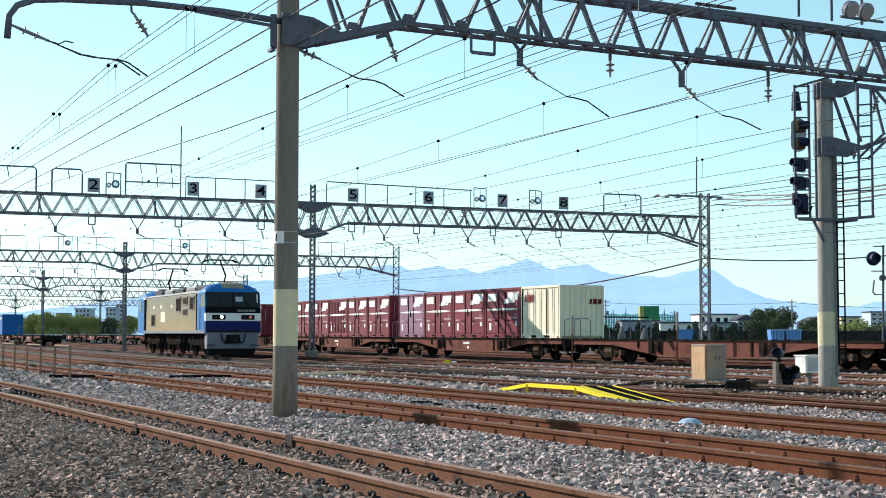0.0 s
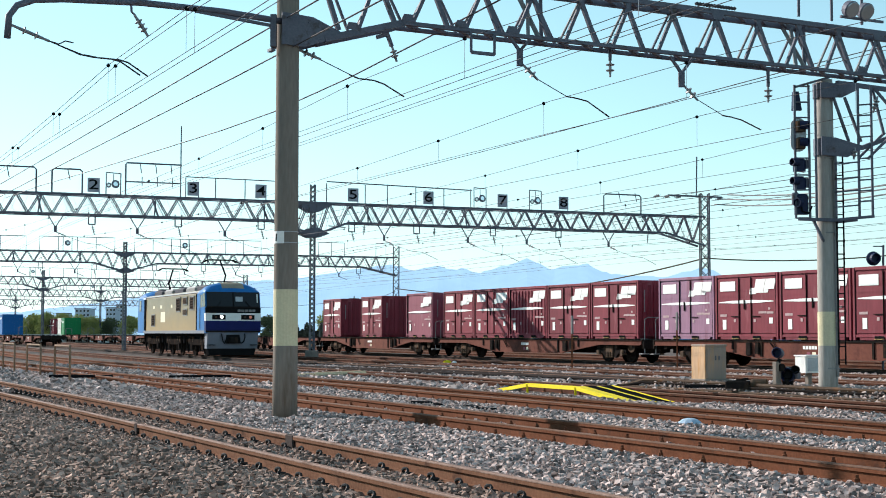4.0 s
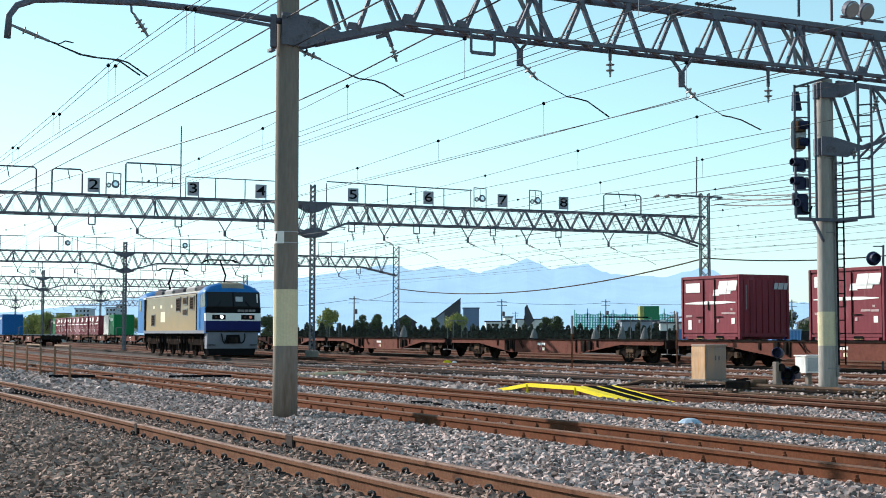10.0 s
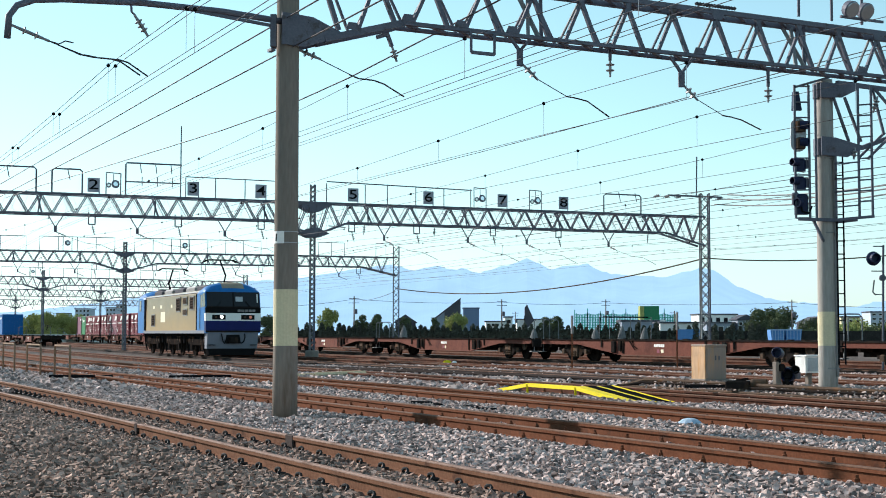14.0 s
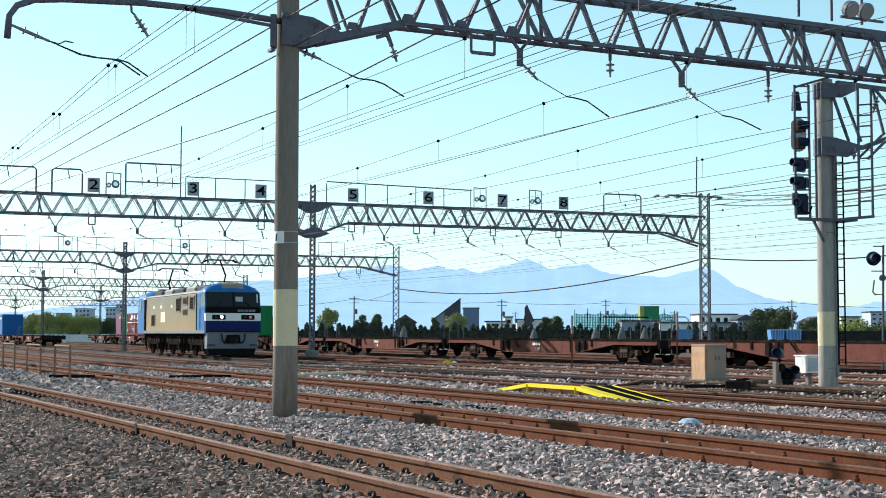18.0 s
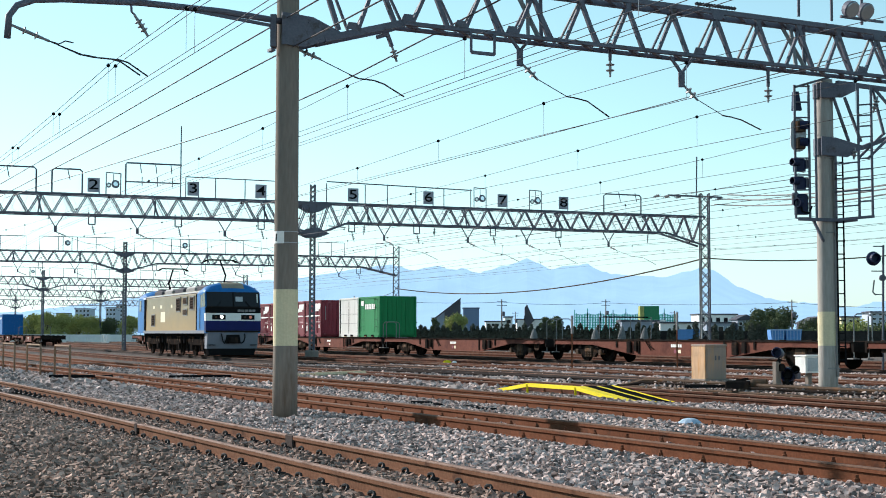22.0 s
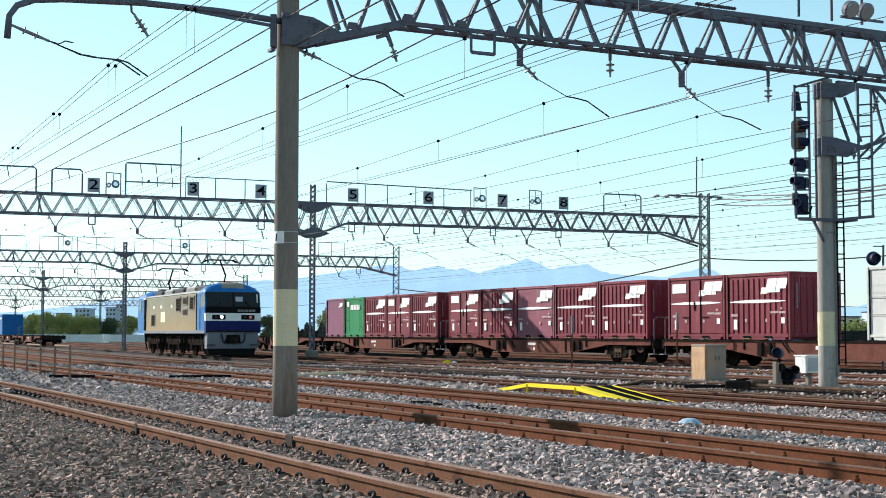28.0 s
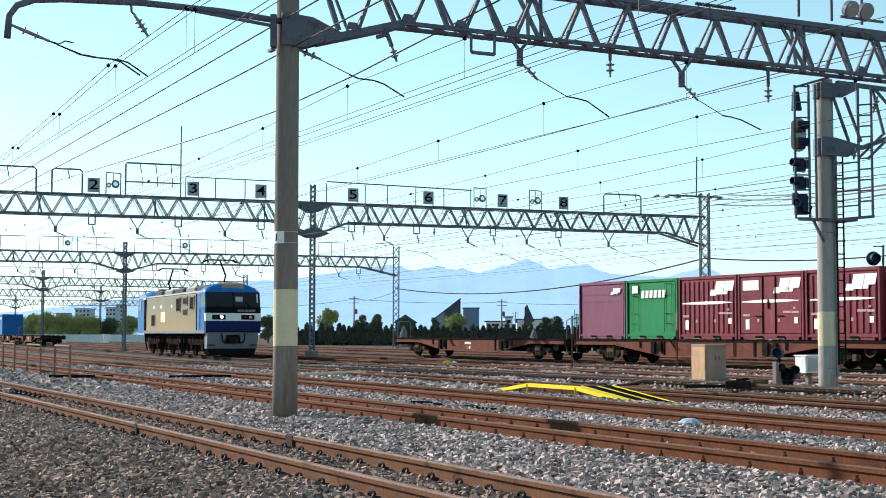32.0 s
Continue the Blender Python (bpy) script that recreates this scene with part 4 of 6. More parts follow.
# curved cantilever pipe over the near track
part("cantilever_arm", Shape().tube([on_g1(-0.15, 6.66, -0.1), on_g1(-1.2, 6.72, -0.1), on_g1(-2.6, 6.72, -0.1), on_g1(-3.9, 6.64, -0.1), on_g1(-4.35, 6.58, -0.1), on_g1(-4.62, 6.46, -0.1), on_g1(-4.74, 6.28, -0.1), on_g1(-4.76, 5.92, -0.1)], 0.055, 10), "steel_grey", g1, "curved grey steel cantilever pipe", smooth=True)
part("arm_brace", Shape().beam(on_g1(-0.25, 6.56, -0.1), on_g1(-1.7, 6.68, -0.1), 0.05), "steel_grey", g1)
part("hook", Shape().tube([on_g1(-2.8, 6.82, -0.1), on_g1(-2.78, 6.55, -0.1), on_g1(-2.72, 6.5, -0.1)], 0.02), "steel_grey", g1)
insulator(g1, on_g1(-2.73, 6.5, -0.1), on_g1(-2.5, 6.17, -0.1), 3, 0.07)
insulator(g1, on_g1(-4.72, 6.14, -0.1), on_g1(-4.1, 5.93, -0.1), 2, 0.07)
for k in (0.0, 0.12):
    steady_arm(g1, [on_g1(-4.1, 5.93, -0.1), on_g1(-3.6 + k * 0.5, 5.75, -0.1)], [on_g1(-3.6 + k * 0.4, 5.76, -0.1), on_g1(-3.4 + k * 0.5, 5.735, -0.1), on_g1(-3.1 + k, 5.73, -0.1), on_g1(-2.95 + k, 5.70, -0.1), on_g1(-2.62 + k, 5.5, -0.1)])
part("tail_rod", Shape().tube([on_g1(-4.1, 5.93, -0.1), on_g1(-3.95, 5.9, -0.1), on_g1(-3.85, 5.96, -0.1), on_g1(-3.72, 5.94, -0.1)], 0.012), "wire", g1)
# over the second track
insulator(g1, on_g1(0.18, 6.22, 0.0), on_g1(0.62, 6.08, 0.0), 2, 0.075)
steady_arm(g1, [on_g1(0.6, 6.08), on_g1(1.33, 5.8)], [on_g1(1.15, 5.86), on_g1(1.35, 5.8), on_g1(1.65, 5.79), on_g1(1.85, 5.74), on_g1(2.25, 5.54)])
part("hanger", Shape().beam(on_g1(1.70, 6.58), on_g1(1.92, 6.66), 0.07).beam(on_g1(1.9, 6.68), on_g1(2.0, 6.44), 0.06), "steel_grey", g1)
insulator(g1, on_g1(2.0, 6.45), on_g1(2.1, 6.17), 2, 0.07)
# square frame below the truss
for p, q in (((3.47, 6.82), (3.47, 6.42)), ((3.47, 6.42), (3.96, 6.42)), ((3.96, 6.42), (3.96, 6.8))):
    part("frame_bar", Shape().beam(on_g1(*p, -0.3), on_g1(*q, -0.3), 0.05, 0.06), "steel_grey", g1)
# over the third and fourth tracks
for t0, b in ((4.56, 6.88), (8.29, 6.78)):
    for e in (-0.28, 0.28):
        part("hanger", Shape().beam(on_g1(t0 + e, b, -0.2), on_g1(t0, b - 0.32, -0.2), 0.05), "steel_grey", g1)
    part("hanger", Shape().beam(on_g1(t0, b - 0.3, -0.2), on_g1(t0, b - 0.6, -0.2), 0.12, 0.1), "steel_grey", g1)
    z = b - 0.56
    insulator(g1, on_g1(t0 + 0.05, z, -0.2), on_g1(t0 + 0.4, z - 0.28, -0.2), 2, 0.08)
    steady_arm(g1, [on_g1(t0 + 0.38, z - 0.26, -0.2), on_g1(t0 + 1.05, z - 0.55, -0.2)], [on_g1(t0 + 1.0, z - 0.54, -0.2), on_g1(t0 + 1.25, z - 0.56, -0.2), on_g1(t0 + 1.5, z - 0.6, -0.2), on_g1(t0 + 2.0, 5.45, -0.2)])
for t0, b in ((6.72, 6.96), (10.66, 6.76)):
    part("hanger", Shape().beam(on_g1(t0, b, 0.0), on_g1(t0, b - 0.35, 0.0), 0.06), "steel_grey", g1)
    insulator(g1, on_g1(t0, b - 0.3), on_g1(t0, b - 0.68), 2, 0.09)
# spiral-wrapped cable along the chords
for z, t0, t1 in ((7.88, 8.6, 9.6), (6.74, 9.1, 10.2)):
    part("cable", Shape().tube([on_g1(t0 + (t1 - t0) * i / 28, z + 0.02 * (i % 2), -0.28) for i in range(29)], 0.035, 6), "wire", g1, "dark spiral-wrapped cable")
# floodlights and posts on the top chord
for t in (11.25, 12.15, 13.0):
    part("post", Shape().beam(on_g1(t, 7.9, -0.3), on_g1(t, 8.9, -0.3), 0.05), "steel_grey", g1)
fl = Vector(on_g1(12.62, 8.27, -0.4))
for k in (0, 0.42):
    c = fl + UG * k
    part("floodlight", Shape().lathe(c + NG * 0.2, (-NG - Vector((0, 0, 0.5))), [(0, 0.06), (0.1, 0.17), (0.24, 0.19), (0.26, 0.18)], 16), "steel_grey", g1, "round floodlight")
    part("lamp_face", Shape().lathe(c + NG * 0.2, (-NG - Vector((0, 0, 0.5))), [(0.262, 0.17), (0.27, 0.16)], 16), "lamp_glass", g1)
part("lamp_rail", Shape().beam(on_g1(12.4, 8.02, -0.3), on_g1(13.6, 8.02, -0.3), 0.05), "steel_grey", g1)

# signal cage, ladder and side truss on the second pole
sg = thing("railway_signal", "dark colour-light signal in a steel cage on the pole", "signal")


def on_p2(a, z, n=0.0):
    return Vector((8.15 + a, 29.7 - n, z))


def bar(parent, p, q, w=0.045, mat="steel_grey", name="cage_bar"):
    part(name, Shape().beam(on_p2(*p), on_p2(*q), w), mat, parent)


for a in (-0.66, -0.36, -0.22):
    bar(sg, (a, 3.7, 0.25), (a, 6.55, 0.25))
for z in (6.52, 6.18, 5.85, 5.3, 4.98, 4.62, 4.3, 4.0, 3.7):
    bar(sg, (-0.66, z, 0.25), (-0.36, z, 0.25), 0.03)
bar(sg, (-0.66, 6.5, 0.25), (0.1, 6.72, 0.25))
bar(sg, (-0.62, 3.68, 0.3), (0.2, 3.66, 0.2), 0.07)
bar(sg, (-0.3, 3.7, 0.2), (-0.05, 3.2, 0.15), 0.05)
part("back_box", Shape().slab([(7.46, 6.02), (7.66, 6.02), (7.6, 6.42), (7.48, 6.42)], 29.5, 29.62), "dark_navy", sg)
hd = Shape()
hd.slab([(7.57 + 0.17 * math.cos(radians(k * 20)), 5.38 + (0.28 if k < 9 else -0.08) + 0.18 * math.sin(radians(k * 20))) for k in range(18)], 29.46, 29.5)
part("signal_head", hd, "galv", sg, "pale rounded signal backplate")
for z in (5.68, 5.32):
    part("lamp_case", Shape().soft(7.5, 7.7, 29.36, 29.46, z - 0.14, z + 0.1, 0.03), "grime", sg)
    part("hood", Shape().lathe((7.6, 29.38, z), (0.9, -0.5, -0.1), [(0, 0.09), (0.16, 0.09), (0.16, 0.075), (0.1, 0.07)], 12), "dark_navy", sg)
for z in (4.86, 4.46):
    part("signal_head", Shape().soft(7.46, 7.72, 29.44, 29.6, z - 0.16, z + 0.14, 0.05), "dark_navy", sg)
    part("hood", Shape().lathe((7.54, 29.44, z + 0.03), (-0.9, -0.45, 0), [(0, 0.085), (0.16, 0.085), (0.16, 0.07), (0.05, 0.065)], 12), "dark_navy", sg)
    part("hinge", Shape().box(7.72, 7.78, 29.48, 29.54, z - 0.1, z + 0.1), "steel_grey", sg)
part("signal_head", Shape().soft(7.48, 7.76, 29.42, 29.6, 3.78, 4.22, 0.04), "dark_navy", sg)
part("hood", Shape().lathe((7.58, 29.42, 4.02), (-0.8, -0.6, 0), [(0, 0.1), (0.12, 0.1), (0.12, 0.085), (0.05, 0.08)], 12), "dark_navy", sg)
part("junction_box", Shape().soft(7.42, 7.56, 29.45, 29.55, 3.98, 4.25, 0.02), "steel_grey", sg)
part("conduit", Shape().tube([on_p2(-0.56, 4.0, 0.3), on_p2(-0.54, 3.84, 0.3), on_p2(-0.4, 3.8, 0.3), on_p2(-0.33, 3.95, 0.3)], 0.02), "black", sg)
# right-hand platform cage
for a, z1 in ((0.20, 5.2), (0.69, 6.5), (0.97, 6.55)):
    bar(sg, (a, 3.72, 0.25), (a, z1, 0.25), 0.045 if a > 0.5 else 0.03)
for k in range(10):
    bar(sg, (0.69, 4.05 + 0.23 * k, 0.25), (0.97, 4.07 + 0.23 * k, 0.25), 0.03)
for z in (4.9, 4.58, 4.3, 3.98):
    bar(sg, (0.16, z - 0.05, 0.25), (0.69, z, 0.25), 0.03)
bar(sg, (0.16, 3.66, 0.25), (1.0, 3.74, 0.25), 0.06)
bar(sg, (0.16, 3.62, 0.05), (0.7, 3.68, 0.05), 0.06)
# gusset arms of the truss to the next bay
bk = thing("bracket_truss", "grey steel bracket truss fixed to the concrete pole", "truss")
part("bracket_plate", Shape().slab([(8.05, 6.28), (8.5, 6.28), (8.85, 6.45), (8.95, 6.55), (8.05, 6.6)], 29.42, 29.45), "steel_grey", bk)
part("bracket_plate", Shape().slab([(8.05, 5.05), (8.6, 5.0), (9.0, 5.22), (8.35, 5.42), (8.05, 5.45)], 29.42, 29.45), "steel_grey", bk)
part("collar", Shape().tube([(8.15, 29.7, 5.06), (8.15, 29.7, 5.42)], 0.2, 16), "steel_grey", bk)
part("collar", Shape().tube([(8.15, 29.7, 6.3), (8.15, 29.7, 6.62)], 0.2, 16), "steel_grey", bk)
part("chord", Shape().beam((8.4, 29.45, 6.6), (11.5, 30.9, 6.5), 0.09), "steel_grey", bk)
part("chord", Shape().beam((8.9, 29.45, 5.2), (11.5, 30.9, 6.2), 0.09), "steel_grey", bk)
for x0, z0, x1, z1 in ((8.30, 6.4, 8.68, 5.35), (8.57, 6.3, 8.94, 5.35), (9.4, 5.5, 9.2, 6.5), (9.2, 6.5, 9.9, 5.7), (8.84, 4.98, 9.45, 5.55), (9.05, 4.98, 9.5, 5.4)):
    part("brace", Shape().beam((x0, 29.5, z0), (x1, 29.6, z1), 0.05), "steel_grey", bk)
insulator(bk, (9.25, 29.4, 6.3), (9.15, 29.4, 5.95), 3, 0.07)
insulator(bk, (8.75, 29.4, 5.2), (8.72, 29.4, 4.95), 2, 0.07)
ld = thing("ladder", "steel ladder fixed along the concrete pole", "ladder")
for a in (0.22, 0.36):
    part("stile", Shape().tube([on_p2(a, 0.6, 0.2), on_p2(a, 5.2, 0.2)], 0.018), "black", ld)
for i in range(16):
    z = 0.7 + i * 0.28
    part("rung", Shape().tube([on_p2(0.22, z, 0.2), on_p2(0.36, z, 0.2)], 0.014), "black", ld)
part("conduit", Shape().tube([on_p2(0.2, 0.35, 0.15), on_p2(0.2, 5.3, 0.15)], 0.035, 8), "steel_light", ld, "grey cable conduit")
for z in (0.52, 3.4, 5.0):
    part("strap", Shape().beam(on_p2(-0.02, z, 0.19), on_p2(0.24, z, 0.19), 0.03), "steel_light", ld)

# the near gantry, its two poles and what they carry
NEARER = Matrix.Translation(EYE) @ Matrix.Scale(0.967, 4) @ Matrix.Translation(-Vector(EYE))
for ob in (pole1, pole2, g1, sg, bk, ld):
    ob.matrix_basis = NEARER @ ob.matrix_basis

# ---- gantry over the middle of the yard ----
G2 = Vector((-7.19, 76.6, 0))
UG2 = Vector((math.cos(radians(21)), math.sin(radians(21)), 0))
NG2 = Vector((-UG2.y, UG2.x, 0))


def on_g2(t, z, n=0.0):
    return G2 + UG2 * t + NG2 * n + Vector((0, 0, z - 0.045))


def yard_truss(parent, at, t0, t1, z0, z1, bay, w, deep=0.4, haunch=(), joined=False):
    """A lattice truss whose bottom chord dips by a haunch from each a to its mast at b."""
    def low(t):
        for a, b in haunch:
            if min(a, b) <= t <= max(a, b):
                return z0 - 0.72 * abs(t - a) / abs(b - a)
        return z0 - 0.72 if abs(t) < 0.11 else z0
    knots = sorted([t0, t1] + [k for pair in haunch for k in pair if t0 < k < t1])
    k, b = int((t1 - t0) / bay), bay
    for e in (-deep, deep):
        part("chord", Shape().beam(at(t0, z1, e), at(t1, z1, e), w * 1.5, w * 1.4), "steel_grey", parent)
        bottom = Shape()
        for a, c in zip(knots, knots[1:]):
            bottom.beam(at(a, low(a), e), at(c, low(c), e), w * 1.5, w * 1.4)
        part("bottom_chord", bottom, "steel_grey", parent, "bottom chord dipping towards the masts")
        # Glare on the rear braces and ties is put into their paler colour.
        web = Shape()
        for i in range(k):
            t = t0 + i * b
            for p, q in ((t, t + b / 2), (t + b, t + b / 2)):
                pair = web if joined else Shape()
                for s in (-0.045, 0.045) if e < 0 else (0.0,):
                    pair.beam(at(p + s, z1, e), at(q + s, low(q), e), w * (0.72 if e < 0 else 0.45))
                if not joined:
                    part("brace", pair, "steel_grey" if e < 0 else "galv", parent)
            if e < 0 and joined:
                web.beam(at(t, z1, -deep), at(t + b, z1, deep), w * 0.8)
            elif e < 0:
                for z in (low(t + b / 2), z1):
                    part("tie", Shape().beam(at(t, z, -deep), at(t + b, z, deep), w * 0.8), "galv", parent)
        if joined:
            part("bracing", web, "steel_grey" if e < 0 else "galv", parent)
    # Thin bars added to imitate the pale haze seen inside the truss.
    fine = Shape()
    for i in range(int((t1 - t0) / 0.27)):
        t = t0 + 0.27 * i
        fine.beam(at(t, low(t), 0.1), at(t + (0.4 if i % 2 else -0.4), z1, 0.1), 0.013)
    part("inner_lattice", fine, "galv", parent, "fine pale bars added for the grey haze between the braces")
    for i in range(2, k - 1, 5):
        t = t0 + i * b
        part("cross_frame", Shape().beam(at(t - 0.1, z0, -deep), at(t + 0.1, z1, deep), w).beam(at(t + 0.1, z0, -deep), at(t - 0.1, z1, deep), w), "steel_grey", parent)


def gusset(at, rim, e):
    """A steel plate 20 mm thick with the outline rim, on the face e of a truss."""
    pl, m = Shape(), len(rim)
    for k in (e - 0.01, e + 0.01):
        pl.v += [tuple(at(t, z, k)) for t, z in rim]
    pl.f += [tuple(range(m)), tuple(range(2 * m - 1, m - 1, -1))]
    pl.f += [(i, (i + 1) % m, (i + 1) % m + m, i + m) for i in range(m)]
    return pl


g2 = thing("overhead_gantry", "grey steel lattice gantry over the yard with number boards", "gantry")
yard_truss(g2, on_g2, -34.64, 24.7, 7.42, 8.47, 1.182, 0.075, 0.4, ((1.95, 0.1), (-2.2, -0.1), (22.0, 24.7)))
for e in (-0.42, 0.42):
    for rim in (((-1.15, 8.43), (1.15, 8.43), (0.2, 7.95), (-0.2, 7.95)), ((-0.2, 7.1), (0.2, 7.1), (0.85, 6.78), (0.25, 6.55), (-0.25, 6.55), (-0.85, 6.78))):
        part("gusset", gusset(on_g2, rim, e), "steel_grey", g2)
lattice_mast(g2, G2.x, G2.y, -0.2, 9.45, 0.24)
pb = on_g2(24.95, 0)
lattice_mast(g2, pb.x, pb.y, -0.2, 9.9, 0.52)
part("footing", Shape().soft(G2.x - 0.35, G2.x + 0.35, G2.y - 0.35, G2.y + 0.35, -0.4, 0.32, 0.05), "concrete", g2, "concrete footing")
part("finial_rod", Shape().tube([on_g2(24.4, 9.8), on_g2(24.45, 12.2)], 0.045), "steel_grey", g2)
part("finial_rod", Shape().tube([on_g2(-7.3, 8.5), on_g2(-7.3, 12.35)], 0.035), "steel_grey", g2)
part("cross_arm", Shape().beam(on_g2(22.4, 9.75), on_g2(26.2, 9.75), 0.1), "steel_grey", g2)
for t in (21.9, 22.6, 23.4, 25.6, 26.3):
    insulator(g2, on_g2(t, 9.75), on_g2(t - 0.55, 9.6), 3, 0.1)


def board(t, text):
    """A black numbered board standing on the gantry."""
    c = thing("number_board", "dark board with the white-edged number " + text, "sign", group="number boards on the gantry")
    part("panel", Shape().beam(on_g2(t, 8.97, -0.45), on_g2(t + 0.62, 8.97, -0.45), 0.03, 0.74), "board_face", c)
    part("stand", Shape().beam(on_g2(t + 0.6, 8.5, -0.43), on_g2(t + 0.6, 9.0, -0.43), 0.05), "steel_grey", c)
    cu = bpy.data.curves.new("numeral", "FONT")
    cu.body = text
    cu.size, cu.extrude, cu.align_x, cu.align_y, cu.offset = 0.88, 0.004, "CENTER", "CENTER", 0.006
    tmp = bpy.data.objects.new("numeral", cu)
    scene.collection.objects.link(tmp)
    bpy.context.view_layer.update()
    me = bpy.data.meshes.new_from_object(tmp.evaluated_get(bpy.context.evaluated_depsgraph_get()))
    bpy.data.objects.remove(tmp)
    me.materials.clear()
    me.materials.append(MAT["black"])
    ob = new("numeral", me)
    ob.parent = c
    ob.matrix_basis = Matrix.Translation(on_g2(t + 0.31, 8.97, -0.475)) @ Euler((radians(90), 0, radians(21))).to_matrix().to_4x4() @ Matrix.Diagonal((1.22, 0.82, 1, 1))
    tagged(ob, "black numeral " + text)


for t, s in ((-12.2, "2"), (-7.02, "3"), (-3.35, "4"), (1.87, "5"), (6.33, "6"), (10.9, "7"), (14.81, "8")):
    board(t, s)


def wire_frame(parent, pts, r=0.035):
    part("frame_bar", Shape().tube([on_g2(t, z, -0.4) for t, z in pts], r, 6), "steel_grey", parent)


for t0, t1, z in ((-17.5, -14.76, 9.78), (-13.98, -12.46, 9.75), (17.8, 20.3, 9.62)):
    wire_frame(g2, [(t0, 8.5), (t0, z - 0.12), (t0 + 0.12, z), (t1 - 0.12, z), (t1, z - 0.12), (t1, 8.5)], 0.045)
wire_frame(g2, [(-10.25, 8.5), (-10.25, 10.13), (-10.2, 10.21), (-7.33, 10.21)], 0.045)
wire_frame(g2, [(-10.25, 9.22), (-7.33, 9.22)], 0.04)
for t in (-9.5, -8.7, -7.9):
    wire_frame(g2, [(t, 10.18), (t + 0.06, 9.7)], 0.025)
    wire_frame(g2, [(t + 0.1, 9.0), (t + 0.1, 9.5)], 0.025)
for t in (-13.2, 18.8, 19.9, -16.2):
    wire_frame(g2, [(t, 9.75), (t + 0.12, 9.2)], 0.025)
wire_frame(g2, [(-7.1, 9.6), (-2.0, 9.56)], 0.03)
wire_frame(g2, [(0.67, 9.66), (9.3, 9.5)], 0.035)
for t in (-7.1, -5.5, -3.9, 0.67, 2.9, 4.2, 5.9, 7.6, 9.25):
    wire_frame(g2, [(t, 8.5), (t, 9.56)], 0.03)
for t in (-11.25, 9.45, 12.95):
    lp = thing("yard_floodlight", "round yard floodlight in a steel frame on the gantry", "lamp", group="floodlights on the gantry")
    for a, b in (((t, 8.5), (t, 9.66)), ((t, 9.66), (t + 0.75, 9.62)), ((t + 0.75, 9.62), (t + 0.75, 8.5))):
        part("frame_bar", Shape().beam(on_g2(*a, -0.4), on_g2(*b, -0.4), 0.05), "steel_grey", lp)
    aim = -NG2 + UG2 * 0.25 + Vector((0, 0, 0.12))
    part("lamp_head", Shape().lathe(on_g2(t + 0.42, 9.03, -0.35), aim, [(0, 0.07), (0.08, 0.19), (0.16, 0.22), (0.2, 0.22), (0.2, 0.19)], 16), "steel_grey", lp)
    part("reflector", Shape().lathe(on_g2(t + 0.42, 9.03, -0.35), aim, [(0.202, 0.135), (0.215, 0.12)], 16), "bright_metal", lp, "bright lamp face")
    part("lamp_head", Shape().lathe(on_g2(t + 0.2, 8.98, -0.45), (-NG2 - UG2 * 0.9), [(0, 0.04), (0.06, 0.12), (0.13, 0.14), (0.13, 0.12)], 12), "steel_grey", lp)
    part("reflector", Shape().lathe(on_g2(t + 0.2, 8.98, -0.45), (-NG2 - UG2 * 0.9), [(0.132, 0.085), (0.14, 0.075)], 12), "bright_metal", lp, "bright lamp face")
    part("stem", Shape().beam(on_g2(t + 0.38, 9.0, -0.4), on_g2(t + 0.38, 9.6, -0.4), 0.035), "steel_grey", lp)
for t in (-13.73, -9.55, -4.89, 4.16, 9.23, 12.94, 18.31):
    for e in (-0.4, 0.4):
        part("hanger", Shape().beam(on_g2(t + e, 7.4), on_g2(t, 6.75), 0.05), "steel_grey", g2)
    part("hanger", Shape().beam(on_g2(t, 6.8), on_g2(t, 6.5), 0.13), "steel_grey", g2)
    insulator(g2, on_g2(t, 6.52), on_g2(t + 0.55, 6.3), 2, 0.1)
    steady_arm(g2, [on_g2(t + 0.5, 6.3), on_g2(t + 1.6, 5.95)], [on_g2(t + 1.6, 5.95), on_g2(t + 2.3, 5.9), on_g2(t + 3.2, 5.5)])
for t in (-11.9, -7.4, -2.9, 2.25, 6.1, 10.8, 15.0):
    for p, q in (((t - 0.17, 7.6), (t - 0.17, 6.95)), ((t - 0.17, 6.95), (t + 0.17, 6.95)), ((t + 0.17, 6.95), (t + 0.17, 7.6))):
        part("hanger", Shape().beam(on_g2(*p), on_g2(*q), 0.06), "steel_grey", g2)
    insulator(g2, on_g2(t, 6.95), on_g2(t + 0.15, 6.4), 3, 0.09)
for t in (7.2, 3.0, 21.0):
    insulator(g2, on_g2(t, 7.4), on_g2(t - 0.05, 6.8), 3, 0.09)

# ---- gantries further off ----


